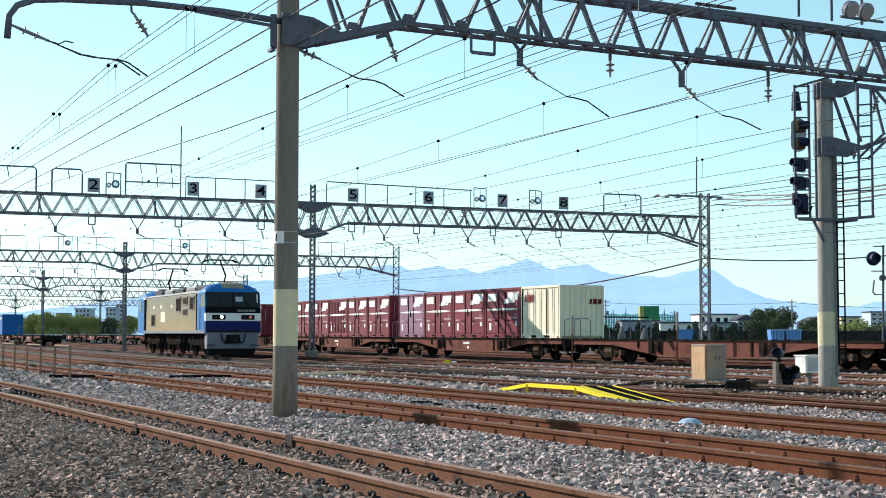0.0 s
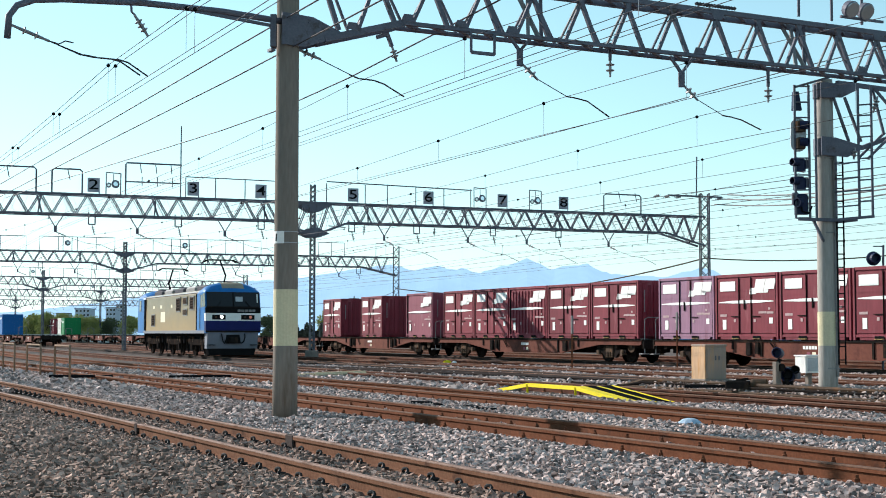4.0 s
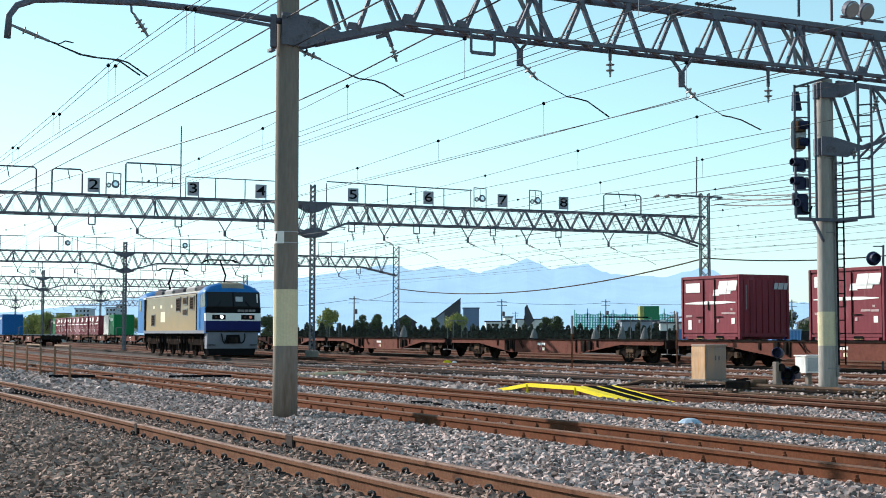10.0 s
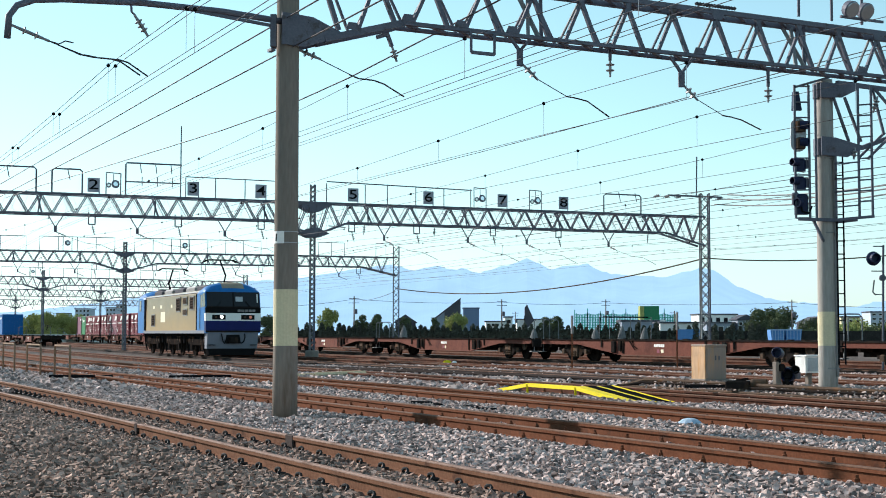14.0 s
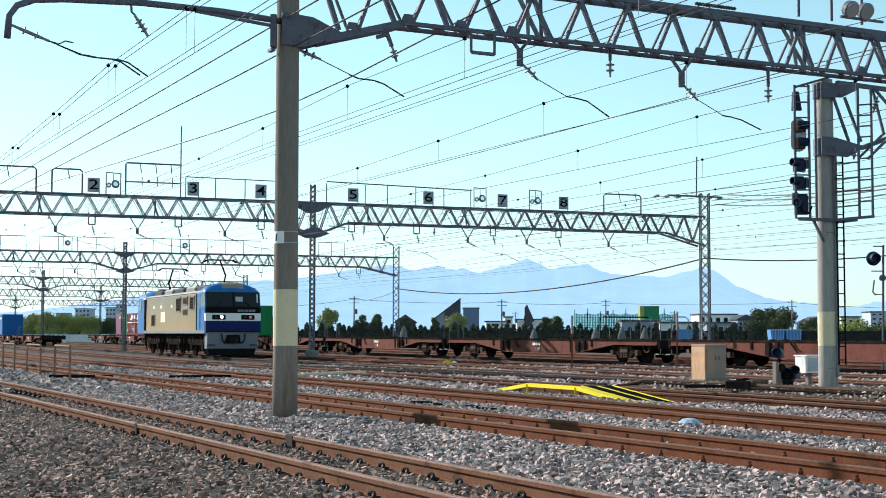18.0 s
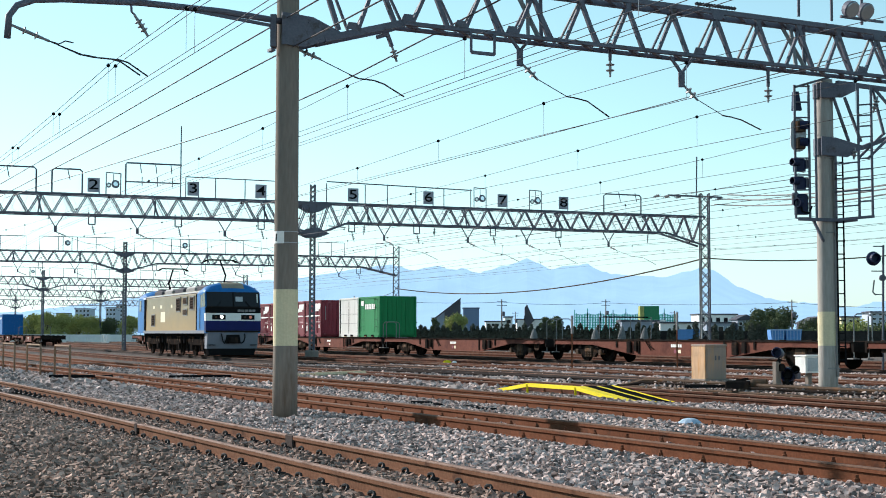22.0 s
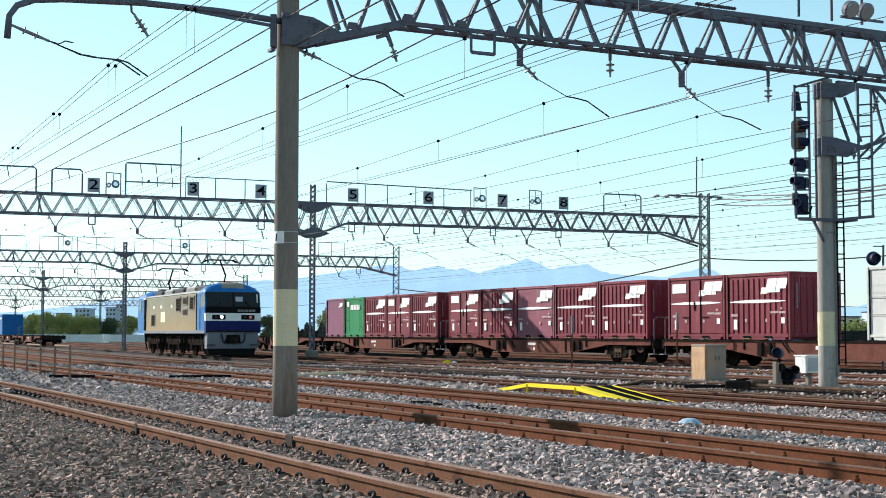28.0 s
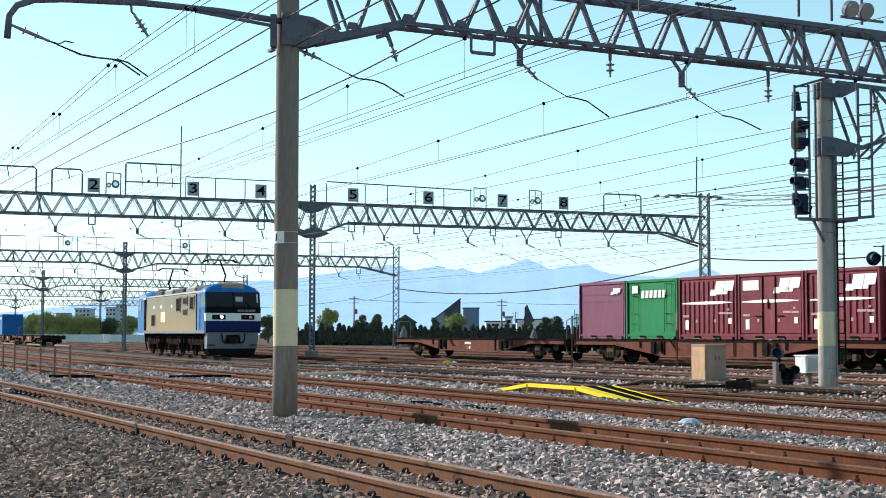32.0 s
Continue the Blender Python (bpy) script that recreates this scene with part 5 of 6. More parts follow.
def far_gantry(px, py, qx, qy, left, z0, z1, bay=1.2, hoops=(), lamps=(), vees=(), boxes=()):
    """A gantry on two masts with frames (start, end, uprights) and lamps on it and wire hangers below."""
    c = thing("overhead_gantry", "grey steel lattice gantry further along the yard", "gantry", group="gantries along the yard")
    o = Vector((px, py, 0))
    u = (Vector((qx, qy, 0)) - o)
    ln = u.length
    u.normalize()
    n = Vector((-u.y, u.x, 0))

    def at(t, z, k=0.0):
        return o + u * t + n * k + Vector((0, 0, z))
    yard_truss(c, at, -left, ln, z0, z1, bay, 0.075, 0.4, ((2.6, 0.1), (-2.6, -0.1), (ln - 3.2, ln)), py > 150)
    lattice_mast(c, px, py, -0.2, z1 + 0.9, 0.22)
    lattice_mast(c, qx, qy, -0.2, z1 + 1.0, 0.5)
    for e in (-0.42, 0.42):
        for rim in (((-1.05, z1), (1.05, z1), (0.2, z1 - 0.4), (-0.2, z1 - 0.4)), ((-0.2, z0 - 0.4), (0.2, z0 - 0.4), (0.8, z0 - 0.68), (0.2, z0 - 0.85), (-0.2, z0 - 0.85), (-0.8, z0 - 0.68))):
            part("gusset", gusset(at, rim, e), "steel_grey", c)
    for a, b, m in hoops:
        part("frame_bar", Shape().tube([at(a, z1), at(a, z1 + 1.24), at(b, z1 + 1.22), at(b, z1)], 0.032, 5), "steel_grey", c)
        for i in range(1, m + 1):
            t = a + (b - a) * i / (m + 1)
            part("frame_bar", Shape().tube([at(t, z1), at(t, z1 + 1.22)], 0.028, 5), "steel_grey", c)
    for t in vees:
        part("hanger", Shape().beam(at(t - 0.4, z0), at(t, z0 - 0.7), 0.05).beam(at(t + 0.4, z0), at(t, z0 - 0.7), 0.05).beam(at(t, z0 - 0.6), at(t, z0 - 0.9), 0.1).beam(at(t, z0 - 0.85), at(t + 0.75, z0 - 1.15), 0.05), "steel_grey", c)
    for t in boxes:
        part("hanger", Shape().beam(at(t - 0.18, z0), at(t - 0.18, z0 - 0.6), 0.05).beam(at(t - 0.18, z0 - 0.6), at(t + 0.18, z0 - 0.6), 0.05).beam(at(t + 0.18, z0 - 0.6), at(t + 0.18, z0), 0.05).beam(at(t, z0 - 0.6), at(t + 0.1, z0 - 1.05), 0.05), "steel_grey", c)
    for t in lamps:
        part("lamp_frame", Shape().tube([at(t - 0.36, z1, -0.3), at(t - 0.36, z1 + 1.22, -0.3), at(t + 0.36, z1 + 1.22, -0.3), at(t + 0.36, z1, -0.3)], 0.035, 5), "steel_grey", c)
        part("lamp_head", Shape().lathe(at(t, z1 + 0.66, -0.3), (-n + Vector((0, 0, 0.1))), [(0, 0.1), (0.1, 0.22), (0.2, 0.24)], 12), "steel_grey", c)
        part("lamp_face", Shape().lathe(at(t, z1 + 0.66, -0.3), (-n + Vector((0, 0, 0.1))), [(0.202, 0.13), (0.21, 0.11)], 12), "bright_metal", c, "bright lamp face")


def spaced(a, b, step):
    return [a + step * i for i in range(int((b - a) / step) + 1)]


far_gantry(-26.9, 117.7, -4.21, 125.2, 27.18, 7.17, 8.07, 1.067, ((-14.2, -8.05, 2), (-7.0, -0.87, 3), (0.77, 11.61, 6), (16.75, 19.1, 1), (22.0, 23.6, 0)), (-4.75, 4.95), (-13.2, -8.68, -4.11, 5.0, 9.4, 14.0, 18.6), (-11.2, -6.88, -2.54, 2.47, 6.6, 11.6, 16.2, 20.4))
for ends, left, z0, z1 in (((-51.7, 180, -27.8, 196), 24, 7.5, 8.48), ((-58.0, 236, -34.0, 250), 30, 7.35, 8.45), ((-92.0, 300, -52.0, 318), 30, 7.35, 8.45)):
    far_gantry(*ends, left, z0, z1, 1.25, [(t, t + 5.6, 2) for t in spaced(-left, 16, 6.2)], (-left + 8, -1.5), spaced(-left + 2, 22, 4.5), spaced(-left + 4, 22, 4.5))

# ---- wires ----
SUPPORT = [-260.0, -195.0, -130.0, -72.0, -22.8, 30.0]


def sag(s, top, low):
    for a, b in zip(SUPPORT, SUPPORT[1:]):
        if a <= s <= b:
            u = (s - a) / (b - a)
            return top - (top - low) * 4 * u * (1 - u)
    return top


def catenary(d, twin=0.0, far_shift=0.0):
    c = thing("overhead_line", "dark overhead contact wire hung from a messenger wire", "overhead line", group="overhead lines above the tracks")
    steps = [-260 + 5 * i for i in range(57)]
    for e in ((-twin, twin) if twin else (0.0,)):
        part("messenger_wire", Shape().tube([flat(s, d + e, sag(s, 6.22, 5.66)) for s in steps], 0.0065, 5), "wire", c)
        part("contact_wire", Shape().tube([flat(s, d + e, 5.45) for s in steps if s % 10 == 0], 0.0065, 5), "wire", c)
        for s in steps:
            if s > -90 and s + 2.3 < 28:
                z = sag(s - 0.2, 6.22, 5.66)
                part("dropper", Shape().tube([flat(s - 0.2, d + e, z), flat(s - 0.2, d + e, 5.45)], 0.004, 4), "galv", c)
                part("dropper_clamp", Shape().lathe(flat(s - 0.2, d + e, z + 0.0), (0, 0, 1), [(-0.035, 0.012), (-0.015, 0.036), (0.015, 0.036), (0.035, 0.012)], 8), "black", c)


for d, tw in ((5.9, 0.13), (10.55, 0), (15.05, 0), (19.05, 0), (23.0, 0), (27.3, 0), (31.5, 0), (36.2, 0), (41.2, 0), (46.5, 0)):
    catenary(d, tw / 2)
fd = thing("feeder_wire", "dark overhead feeder wires along the gantries", "wire")
for d, z, r, low in ((8.02, 6.53, 0.014, 0.03), (8.15, 6.04, 0.014, -0.09), (13.6, 6.82, 0.008, 0.03), (14.4, 6.82, 0.008, 0.03), (14.7, 6.85, 0.008, 0.03), (21.6, 7.4, 0.012, 0.2), (48.0, 9.4, 0.02, 0.25), (51.0, 9.5, 0.02, 0.25), (55.0, 9.5, 0.02, 0.25), (45.0, 6.4, 0.011, 0.25), (50.0, 6.2, 0.011, 0.25)):
    part("wire", Shape().tube([flat(s, d, z - low * math.sin(math.pi * ((s + 268) % 49) / 49)) for s in range(-260, 31, 5)], r, 5), "wire", fd)
part("wire", Shape().tube([flat(s, 11.45, z) for s, z in ((-72, 8.1), (-62, 7.7), (-53.4, 7.33), (-42, 6.92), (-36, 6.72), (-32, 6.64), (-27.3, 6.7), (-23.2, 6.85), (-12, 7.3), (0, 7.7))], 0.016, 5), "wire", fd)
cable = thing("slung_cable", "brown cable slung between lattice masts", "cable")
A, B = Vector((-4.21, 125.2, 5.3)), on_g2(24.95, 5.95)
part("cable_run", Shape().tube([A.lerp(B, i / 24) - Vector((0, 0, 1.9 * 4 * (i / 24) * (1 - i / 24) * 0.62)) for i in range(25)], 0.045, 6), "bark", cable)
C = Vector((30.0, 76.0, 6.3))
part("cable_run", Shape().tube([B.lerp(C, i / 10) - Vector((0, 0, 0.5 * 4 * (i / 10) * (1 - i / 10))) for i in range(11)], 0.04, 6), "bark", cable)

feed = thing("feeder_cable", "thick grey feeder cable carried past the signal pole", "cable")
for k, dz in ((0.0, 0.0), (0.5, 0.28), (-0.4, -0.35)):
    A, B = on_g2(26.1 + k, 9.65 + dz), Vector((23.2 + k, 70.0, 8.72 + dz))
    part("cable_run", Shape().tube([A.lerp(B, i / 8) - Vector((0, 0, 0.3 * 4 * (i / 8) * (1 - i / 8))) for i in range(9)], 0.045, 6), "steel_light", feed)

# ---- things beside the tracks ----
mound = Shape()
for s in [-28.5 + 0.5 * i for i in range(30)]:
    u = min(1.0, (s + 28.5) / 1.5, (-14 - s) / 1.5)
    for d, z in ((18.75, -0.18), (19.25, 0.10), (20.0, 0.13), (20.9, 0.10), (21.6, -0.18)):
        p = flat(s, d, -0.18 + (z + 0.18) * max(u, 0) + 0.03 * noise.noise((s * 2, d * 2, 5)))
        mound.v.append(tuple(p))
for i in range(29):
    for j in range(4):
        a = i * 5 + j
        mound.f.append((a, a + 1, a + 6, a + 5))
tagged(part("ballast_mound", mound, "stone"), "low mound of grey ballast between two tracks", "ground", kind="structure")


def relay_cabinet():
    c = thing("relay_cabinet", "tan steel relay cabinet on a concrete base", "cabinet", rail_pose(-26.21 - 0.27, 20.3, 0.12))
    part("base", Shape().soft(-0.32, 0.32, -0.36, 0.36, 0.0, 0.08, 0.02), "concrete", c)
    part("body", Shape().soft(-0.27, 0.27, -0.3, 0.3, 0.06, 0.86, 0.015), "cabinet", c)
    part("lid", Shape().soft(-0.29, 0.29, -0.31, 0.31, 0.84, 0.88, 0.012), "cabinet", c, "overhanging lid")
    part("door", Shape().soft(0.26, 0.285, -0.26, 0.26, 0.1, 0.8, 0.01), "cabinet", c)
    for y in (-0.04, 0.06):
        part("handle", Shape().soft(0.28, 0.30, y, y + 0.025, 0.52, 0.62, 0.005), "steel_grey", c)
    part("side_door", Shape().soft(-0.265, 0.265, -0.315, -0.295, 0.08, 0.83, 0.01), "cabinet_rust_lit", c, "side panel streaked with rust, coloured paler as the sunlit face")


relay_cabinet()


def white_case():
    c = thing("equipment_case", "small white equipment case on a concrete post", "cabinet", rail_pose(-23.18 , 20.4, 0.0))
    part("case", Shape().soft(-0.18, 0.18, -0.22, 0.22, 0.42, 0.78, 0.02), "white", c)
    part("lid", Shape().soft(-0.2, 0.2, -0.24, 0.24, 0.77, 0.80, 0.01), "white", c)
    part("door", Shape().soft(0.175, 0.19, -0.18, 0.18, 0.46, 0.74, 0.01), "galv", c, "grey door")
    part("post", Shape().box(-0.05, 0.05, -0.05, 0.05, 0.0, 0.42), "concrete", c)


white_case()


def dwarf_signal():
    c = thing("ground_signal", "small dark ground signal on a short concrete post", "signal", rail_pose(-23.25, 19.6, 0.0))
    part("post", Shape().soft(-0.07, 0.07, -0.07, 0.07, -0.02, 0.66, 0.015), "concrete", c, "grey concrete post")
    part("upper_head", Shape().lathe((0.0, 0.05, 0.84), (0.55, -0.8, 0.12), [(-0.14, 0.05), (-0.1, 0.1), (0.0, 0.115), (0.16, 0.11), (0.17, 0.09), (0.03, 0.08)], 16), "dark_navy", c, "dark blue hooded lamp")
    part("bracket", Shape().beam((0.0, 0, 0.6), (0.05, 0.05, 0.72), 0.08), "black", c)
    part("lower_head", Shape().lathe((0.1, 0.22, 0.38), (0.55, -0.8, 0.05), [(-0.16, 0.08), (-0.1, 0.15), (0.02, 0.16), (0.1, 0.15), (0.11, 0.13), (0.0, 0.11)], 18), "dark_navy", c, "dark blue hooded lamp")
    part("lens", Shape().lathe((0.1, 0.22, 0.38), (0.55, -0.8, 0.05), [(0.02, 0.1), (0.05, 0.07)], 14), "black", c)
    part("gear_box", Shape().soft(0.02, 0.2, 0.1, 0.3, 0.12, 0.3, 0.03), "car_black", c)
    part("gear_box", Shape().soft(-0.02, 0.12, 0.0, 0.14, 0.46, 0.62, 0.03), "car_black", c)
    part("terminal_box", Shape().soft(0.18, 0.3, 0.28, 0.4, 0.3, 0.46, 0.02), "steel_grey", c)
    part("hood", Shape().lathe((0.22, 0.3, 0.5), (0.8, -0.6, 0.0), [(0, 0.09), (0.2, 0.09), (0.2, 0.075), (0.02, 0.07)], 12), "black", c)
    for k in range(3):
        part("cable", Shape().tube([(0.1 + 0.05 * k, 0.2, 0.25), (0.16 + 0.06 * k, 0.24, 0.1), (0.12 + 0.08 * k, 0.3, -0.05)], 0.018), "black", c)
    part("foot", Shape().soft(-0.1, 0.35, -0.1, 0.3, -0.12, -0.02, 0.02), "concrete", c)


dwarf_signal()


def crossing_ramp():
    """A low walkway over point rods, yellow with dark anti-slip strips."""
    c = thing("crossing_ramp", "bright yellow walkway ramp with black anti-slip stripes", "ramp")
    s0, s1, s2, s3, zt, zb = -30.1, -28.3, -26.2, -23.8, 0.09, -0.14
    d0, d1 = 16.45, 17.4

    def plate(name, a, za, b, zb_, e0, e1, t, mat, label=""):
        sh = Shape()
        for s, z in ((a, za), (b, zb_)):
            for d in (e0, e1):
                for k in (0, -t):
                    sh.v.append(tuple(flat(s, d, z + k)))
        sh.f += [(0, 2, 6, 4), (1, 5, 7, 3), (0, 4, 5, 1), (2, 3, 7, 6), (0, 1, 3, 2), (4, 6, 7, 5)]
        part(name, sh, mat, c, label)
    for nm, a, za, b, z2 in (("up_ramp", s0, zb, s1, zt), ("top_plate", s1, zt, s2, zt), ("down_ramp", s2, zt, s3, -0.19)):
        wide = nm == "down_ramp"
        plate(nm, a, za, b, z2, d0, d1 if wide else d0 + 0.1, 0.05, "yellow")
        plate("edge_beam", a, za + 0.002, b, z2 + 0.002, d0 - 0.03, d0, 0.085, "yellow")
        if not wide:
            continue
        plate("edge_beam", a, za + 0.012, b, z2 + 0.012, d1, d1 + 0.03, 0.06, "yellow")
        for e0, e1 in ((d0 + 0.24, d0 + 0.5), (d0 + 0.62, d0 + 0.9)):
            plate("anti_slip_strip", a, za + 0.006, b, z2 + 0.006, e0, e1, 0.006, "black", "black anti-slip strip")
    for s in (s1, s2):
        for d in (d0 - 0.015, d1) if s == s2 else (d0 - 0.015,):
            part("leg", Shape().beam(flat(s, d, -0.19), flat(s, d, zt - 0.02), 0.05), "yellow", c)


crossing_ramp()

dome = thing("cover_dome", "bluish grey plastic cover lying on the ballast", "cover", pose(3.76, 21.3, -0.16))
part("shell", Shape().lathe((0, 0, 0), (0, 0, 1), [(0, 0.21), (0.03, 0.21), (0.07, 0.17), (0.11, 0.11), (0.125, 0.05)], 10), "dome", dome)
wb = thing("junction_box", "white plastic junction box on the ballast", "box", pose(9.25, 29.6, -0.14))
part("case", Shape().soft(-0.16, 0.2, -0.15, 0.15, 0.0, 0.17, 0.05), "white", wb)
part("lid", Shape().soft(-0.12, 0.16, -0.11, 0.11, 0.165, 0.19, 0.02), "white", wb)
yb = thing("marker_hump", "small yellow marker beside the rails", "marker", pose(0.32, 62.0, -0.1))
part("shell", Shape().soft(-0.32, 0.05, -0.1, 0.1, -0.1, 0.17, 0.08), "yellow", yb)
part("shell", Shape().soft(0.08, 0.3, -0.1, 0.1, -0.1, 0.14, 0.06), "white", yb)

for x, d, ztop in ((-45.82, 28.6, 1.95), (-45.21, 33.1, 2.1)):
    c = thing("marker_post", "thin rusty marker post with a narrow grey plate", "post", rail_pose(x, d, 0), group="marker posts")
    part("post", Shape().tube([(0, 0, -0.2), (0, 0, ztop)], 0.035, 6), "rust", c)
    part("plate", Shape().soft(-0.045, 0.045, -0.03, 0.05, ztop - 0.7, ztop, 0.01), "steel_light", c, "narrow grey plate")

for xa, xb in ((-52.39, -50.05), (-47.68, -45.33), (-43.09, -40.90)):
    c = thing("hoop_barrier", "rusty steel hoop barrier beside the track", "barrier", group="hoop barriers beside the track")
    k = 0.07 if xa < xb else -0.07
    part("hoop", Shape().tube([flat(xa, 8.5, -0.3), flat(xa, 8.5, 0.80), flat(xa + k, 8.5, 0.87), flat(xb - k, 8.5, 0.87), flat(xb, 8.5, 0.80), flat(xb, 8.5, -0.3)], 0.032, 8), "hoop", c, smooth=True)

# signal post with a round head beyond the pole
rs = thing("round_signal", "black round signal head on a slim post", "signal")
part("post", Shape().tube([(16.37, 52.00, -0.48), (16.47, 52.00, 4.57)], 0.045, 8), "steel_grey", rs)
part("arm", Shape().beam((16.09, 52.00, 4.53), (16.51, 52.00, 4.53), 0.04), "steel_grey", rs)
part("head", Shape().lathe((16.08, 52.00, 4.07), (0.2, -1, 0), [(-0.1, 0.08), (-0.04, 0.26), (0.04, 0.27), (0.12, 0.2), (0.26, 0.19), (0.26, 0.16), (0.1, 0.14)], 18), "dark_navy", rs)
part("arm", Shape().beam((16.01, 52.00, 3.60), (16.49, 52.00, 3.60), 0.04), "steel_grey", rs)
part("lamp", Shape().lathe((16.34, 51.80, 3.34), (0, -1, 0), [(0, 0.12), (0.12, 0.12), (0.14, 0.08)], 12), "steel_grey", rs)
part("arm", Shape().beam((16.12, 52.00, 2.73), (16.47, 52.00, 2.73), 0.035), "steel_grey", rs)
part("handle", Shape().tube([(16.11, 52.00, 3.26), (16.05, 52.00, 2.82), (16.16, 52.00, 2.71)], 0.03), "steel_light", rs)

# dark sleeves in place of shadows cast across the near rails
for s, d, w in ((-16.19, 5.5 + 0.566, 0.13), (-19.19, 5.5 - 0.566, 0.075)):
    c = thing("joint_sleeve", "dark sleeve standing in for a shadow across the rail", "rail joint", rail_pose(s, d, 0), group="insulated rail joints")
    part("sleeve", Shape().soft(-w, w, -0.04, 0.04, -0.15, 0.003, 0.012), "dark_rail", c)
    part("foot", Shape().soft(-w, w, -0.07, 0.07, -0.165, -0.145, 0.006), "dark_rail", c)
# rods and cables between the tracks
rods = thing("point_rods", "dark rods and cables lying between the tracks", "rod", kind="stuff")
def lay(p, q, r, mat, z=-0.12):
    part("rod", Shape().tube([(*p, z), (*q, z)], r, 6), mat, rods)
lay((-11.76, 41.77), (-9.85, 41.68), 0.05, "black", -0.04)
lay((-8.15, 41.61), (-6.02, 42.61), 0.04, "black", -0.04)
lay((-3.99, 44.02), (-2.58, 45.83), 0.09, "plank", -0.05)
lay((-4.93, 42.89), (-3.37, 45.23), 0.05, "plank", -0.05)
lay((-2.86, 49.03), (2.42, 51.75), 0.04, "sleeper")
lay((-3.12, 47.00), (-1.27, 48.95), 0.05, "black")
for s, d, ln in ((-31.5, 19.6, 3.0), (-29.5, 19.3, 2.2), (-33.0, 20.2, 2.6), (-26.5, 18.9, 2.0)):
    p = flat(s, d)
    q = flat(s + ln, d - 0.2)
    lay((p.x, p.y), (q.x, q.y), 0.05, "car_black", -0.08)
for d, z, r, m in ((18.95, 0.0, 0.035, "grime"), (19.25, 0.16, 0.045, "grime"), (19.12, 0.1, 0.03, "car_black")):
    part("rod", Shape().tube([flat(-38 + 1.5 * k, d + 0.05 * math.sin(k * 1.7), z if -38 + 1.5 * k > -28 else -0.1) for k in range(20)], r, 6), m, rods)
for s, d in ((-27.6, 19.2), (-26.8, 19.15), (-28.4, 19.3)):
    m = thing("point_machine", "dark cast point machine beside the rail", "point machine", rail_pose(s, d, -0.16), group="point machines")
    part("case", Shape().soft(-0.3, 0.3, -0.16, 0.16, 0.0, 0.18, 0.04), "car_black", m)
    part("motor", Shape().lathe((0.3, 0, 0.12), (1, 0, 0), [(0, 0.1), (0.22, 0.11), (0.26, 0.06)], 12), "car_black", m)
gx = thing("point_machine", "dark cast point machine with a round motor on the ballast", "point machine", pose(6.45, 29.75, 0.08, 0, 0, -25), group="point machines")
part("case", Shape().soft(-0.42, 0.1, -0.14, 0.14, 0.0, 0.17, 0.03), "car_black", gx)
part("motor", Shape().lathe((0.1, 0, 0.11), (1, 0, 0), [(0, 0.085), (0.06, 0.11), (0.34, 0.11), (0.36, 0.07), (0.37, 0.05)], 16), "grime", gx, "grimy round motor")
part("rod", Shape().beam((-1.3, -0.1, 0.03), (-0.4, -0.04, 0.05), 0.09, 0.06), "black", gx)
part("crank", Shape().beam((-0.2, -0.05, 0.17), (0.02, 0.12, 0.21), 0.05), "car_black", gx)
for s0, s1, d in ((-26.0, -8.0, 19.5),):
    tg = thing("cable_trough", "concrete cable trough beside the track", "trough", group="cable troughs", kind="structure")
    n = int((s1 - s0) / 1.0)
    for i in range(n):
        part("cover", Shape().soft(0.01, 0.99, -0.15, 0.15, 0.0, 0.06, 0.01), "sleeper", tg, at=rail_pose(s0 + i, d, 0.12 if s0 > -30 else -0.16))

# cut timbers and debris beside the second track
for s, d, a in ((-24.6, 11.9, 20), (-23.7, 11.8, -15), (-22.8, 12.0, 8), (-21.9, 11.85, 30)):
    c = thing("loose_block", "dark discarded rail fitting on the ballast", "debris", rail_pose(s, d, -0.15) @ pose(0, 0, 0, 0, 0, a), group="debris beside the track")
    part("piece", Shape().soft(-0.25, 0.25, -0.07, 0.07, 0.0, 0.08, 0.02), "black", c)

# ---- standing wagon with a blue container ----
def stood_car(s, d):
    c = copy_thing(first_car, rail_pose(s, d, 0))
    tagged(c, "dirty flat wagon standing on a siding", "wagon", "wagons on the siding")
    return c


stood_car(-138.5 - 10.2, 22.9)
stood_car(-138.5 - 30.7, 22.9)
bx = container("plain", "blue_box", "long blue freight container with pale marks on a wagon")
tagged(bx, group="containers on the siding")
bx.matrix_basis = rail_pose(-175.6 - 1.86, 22.9, DECK)
for k in range(4):
    part("logo_block", Shape().slab([(-1.2 + 0.6 * k, 1.9), (-0.8 + 0.6 * k, 1.9), (-0.7 + 0.6 * k, 2.15), (-1.1 + 0.6 * k, 2.15)], -CW / 2 + 0.005, -CW / 2), "white", bx, "pale block of a mark")
for k in (1, 2):
    copy_thing(bx, rail_pose(-175.6 - 1.86 - 3.75 * k, 22.9, DECK))

# ---- background: hedge, trees, houses ----
fence_s = Shape()
fence_s.slab([(-18.0, 172.0), (28.0, 152.0), (48.0, 150.0), (48.0, 150.3), (28.0, 152.3), (-18.0, 172.3)], -0.2, 1.6, axis=2)
tagged(part("boundary_wall", fence_s, "fence_dark"), "dark boundary wall behind the yard", "wall", kind="structure")


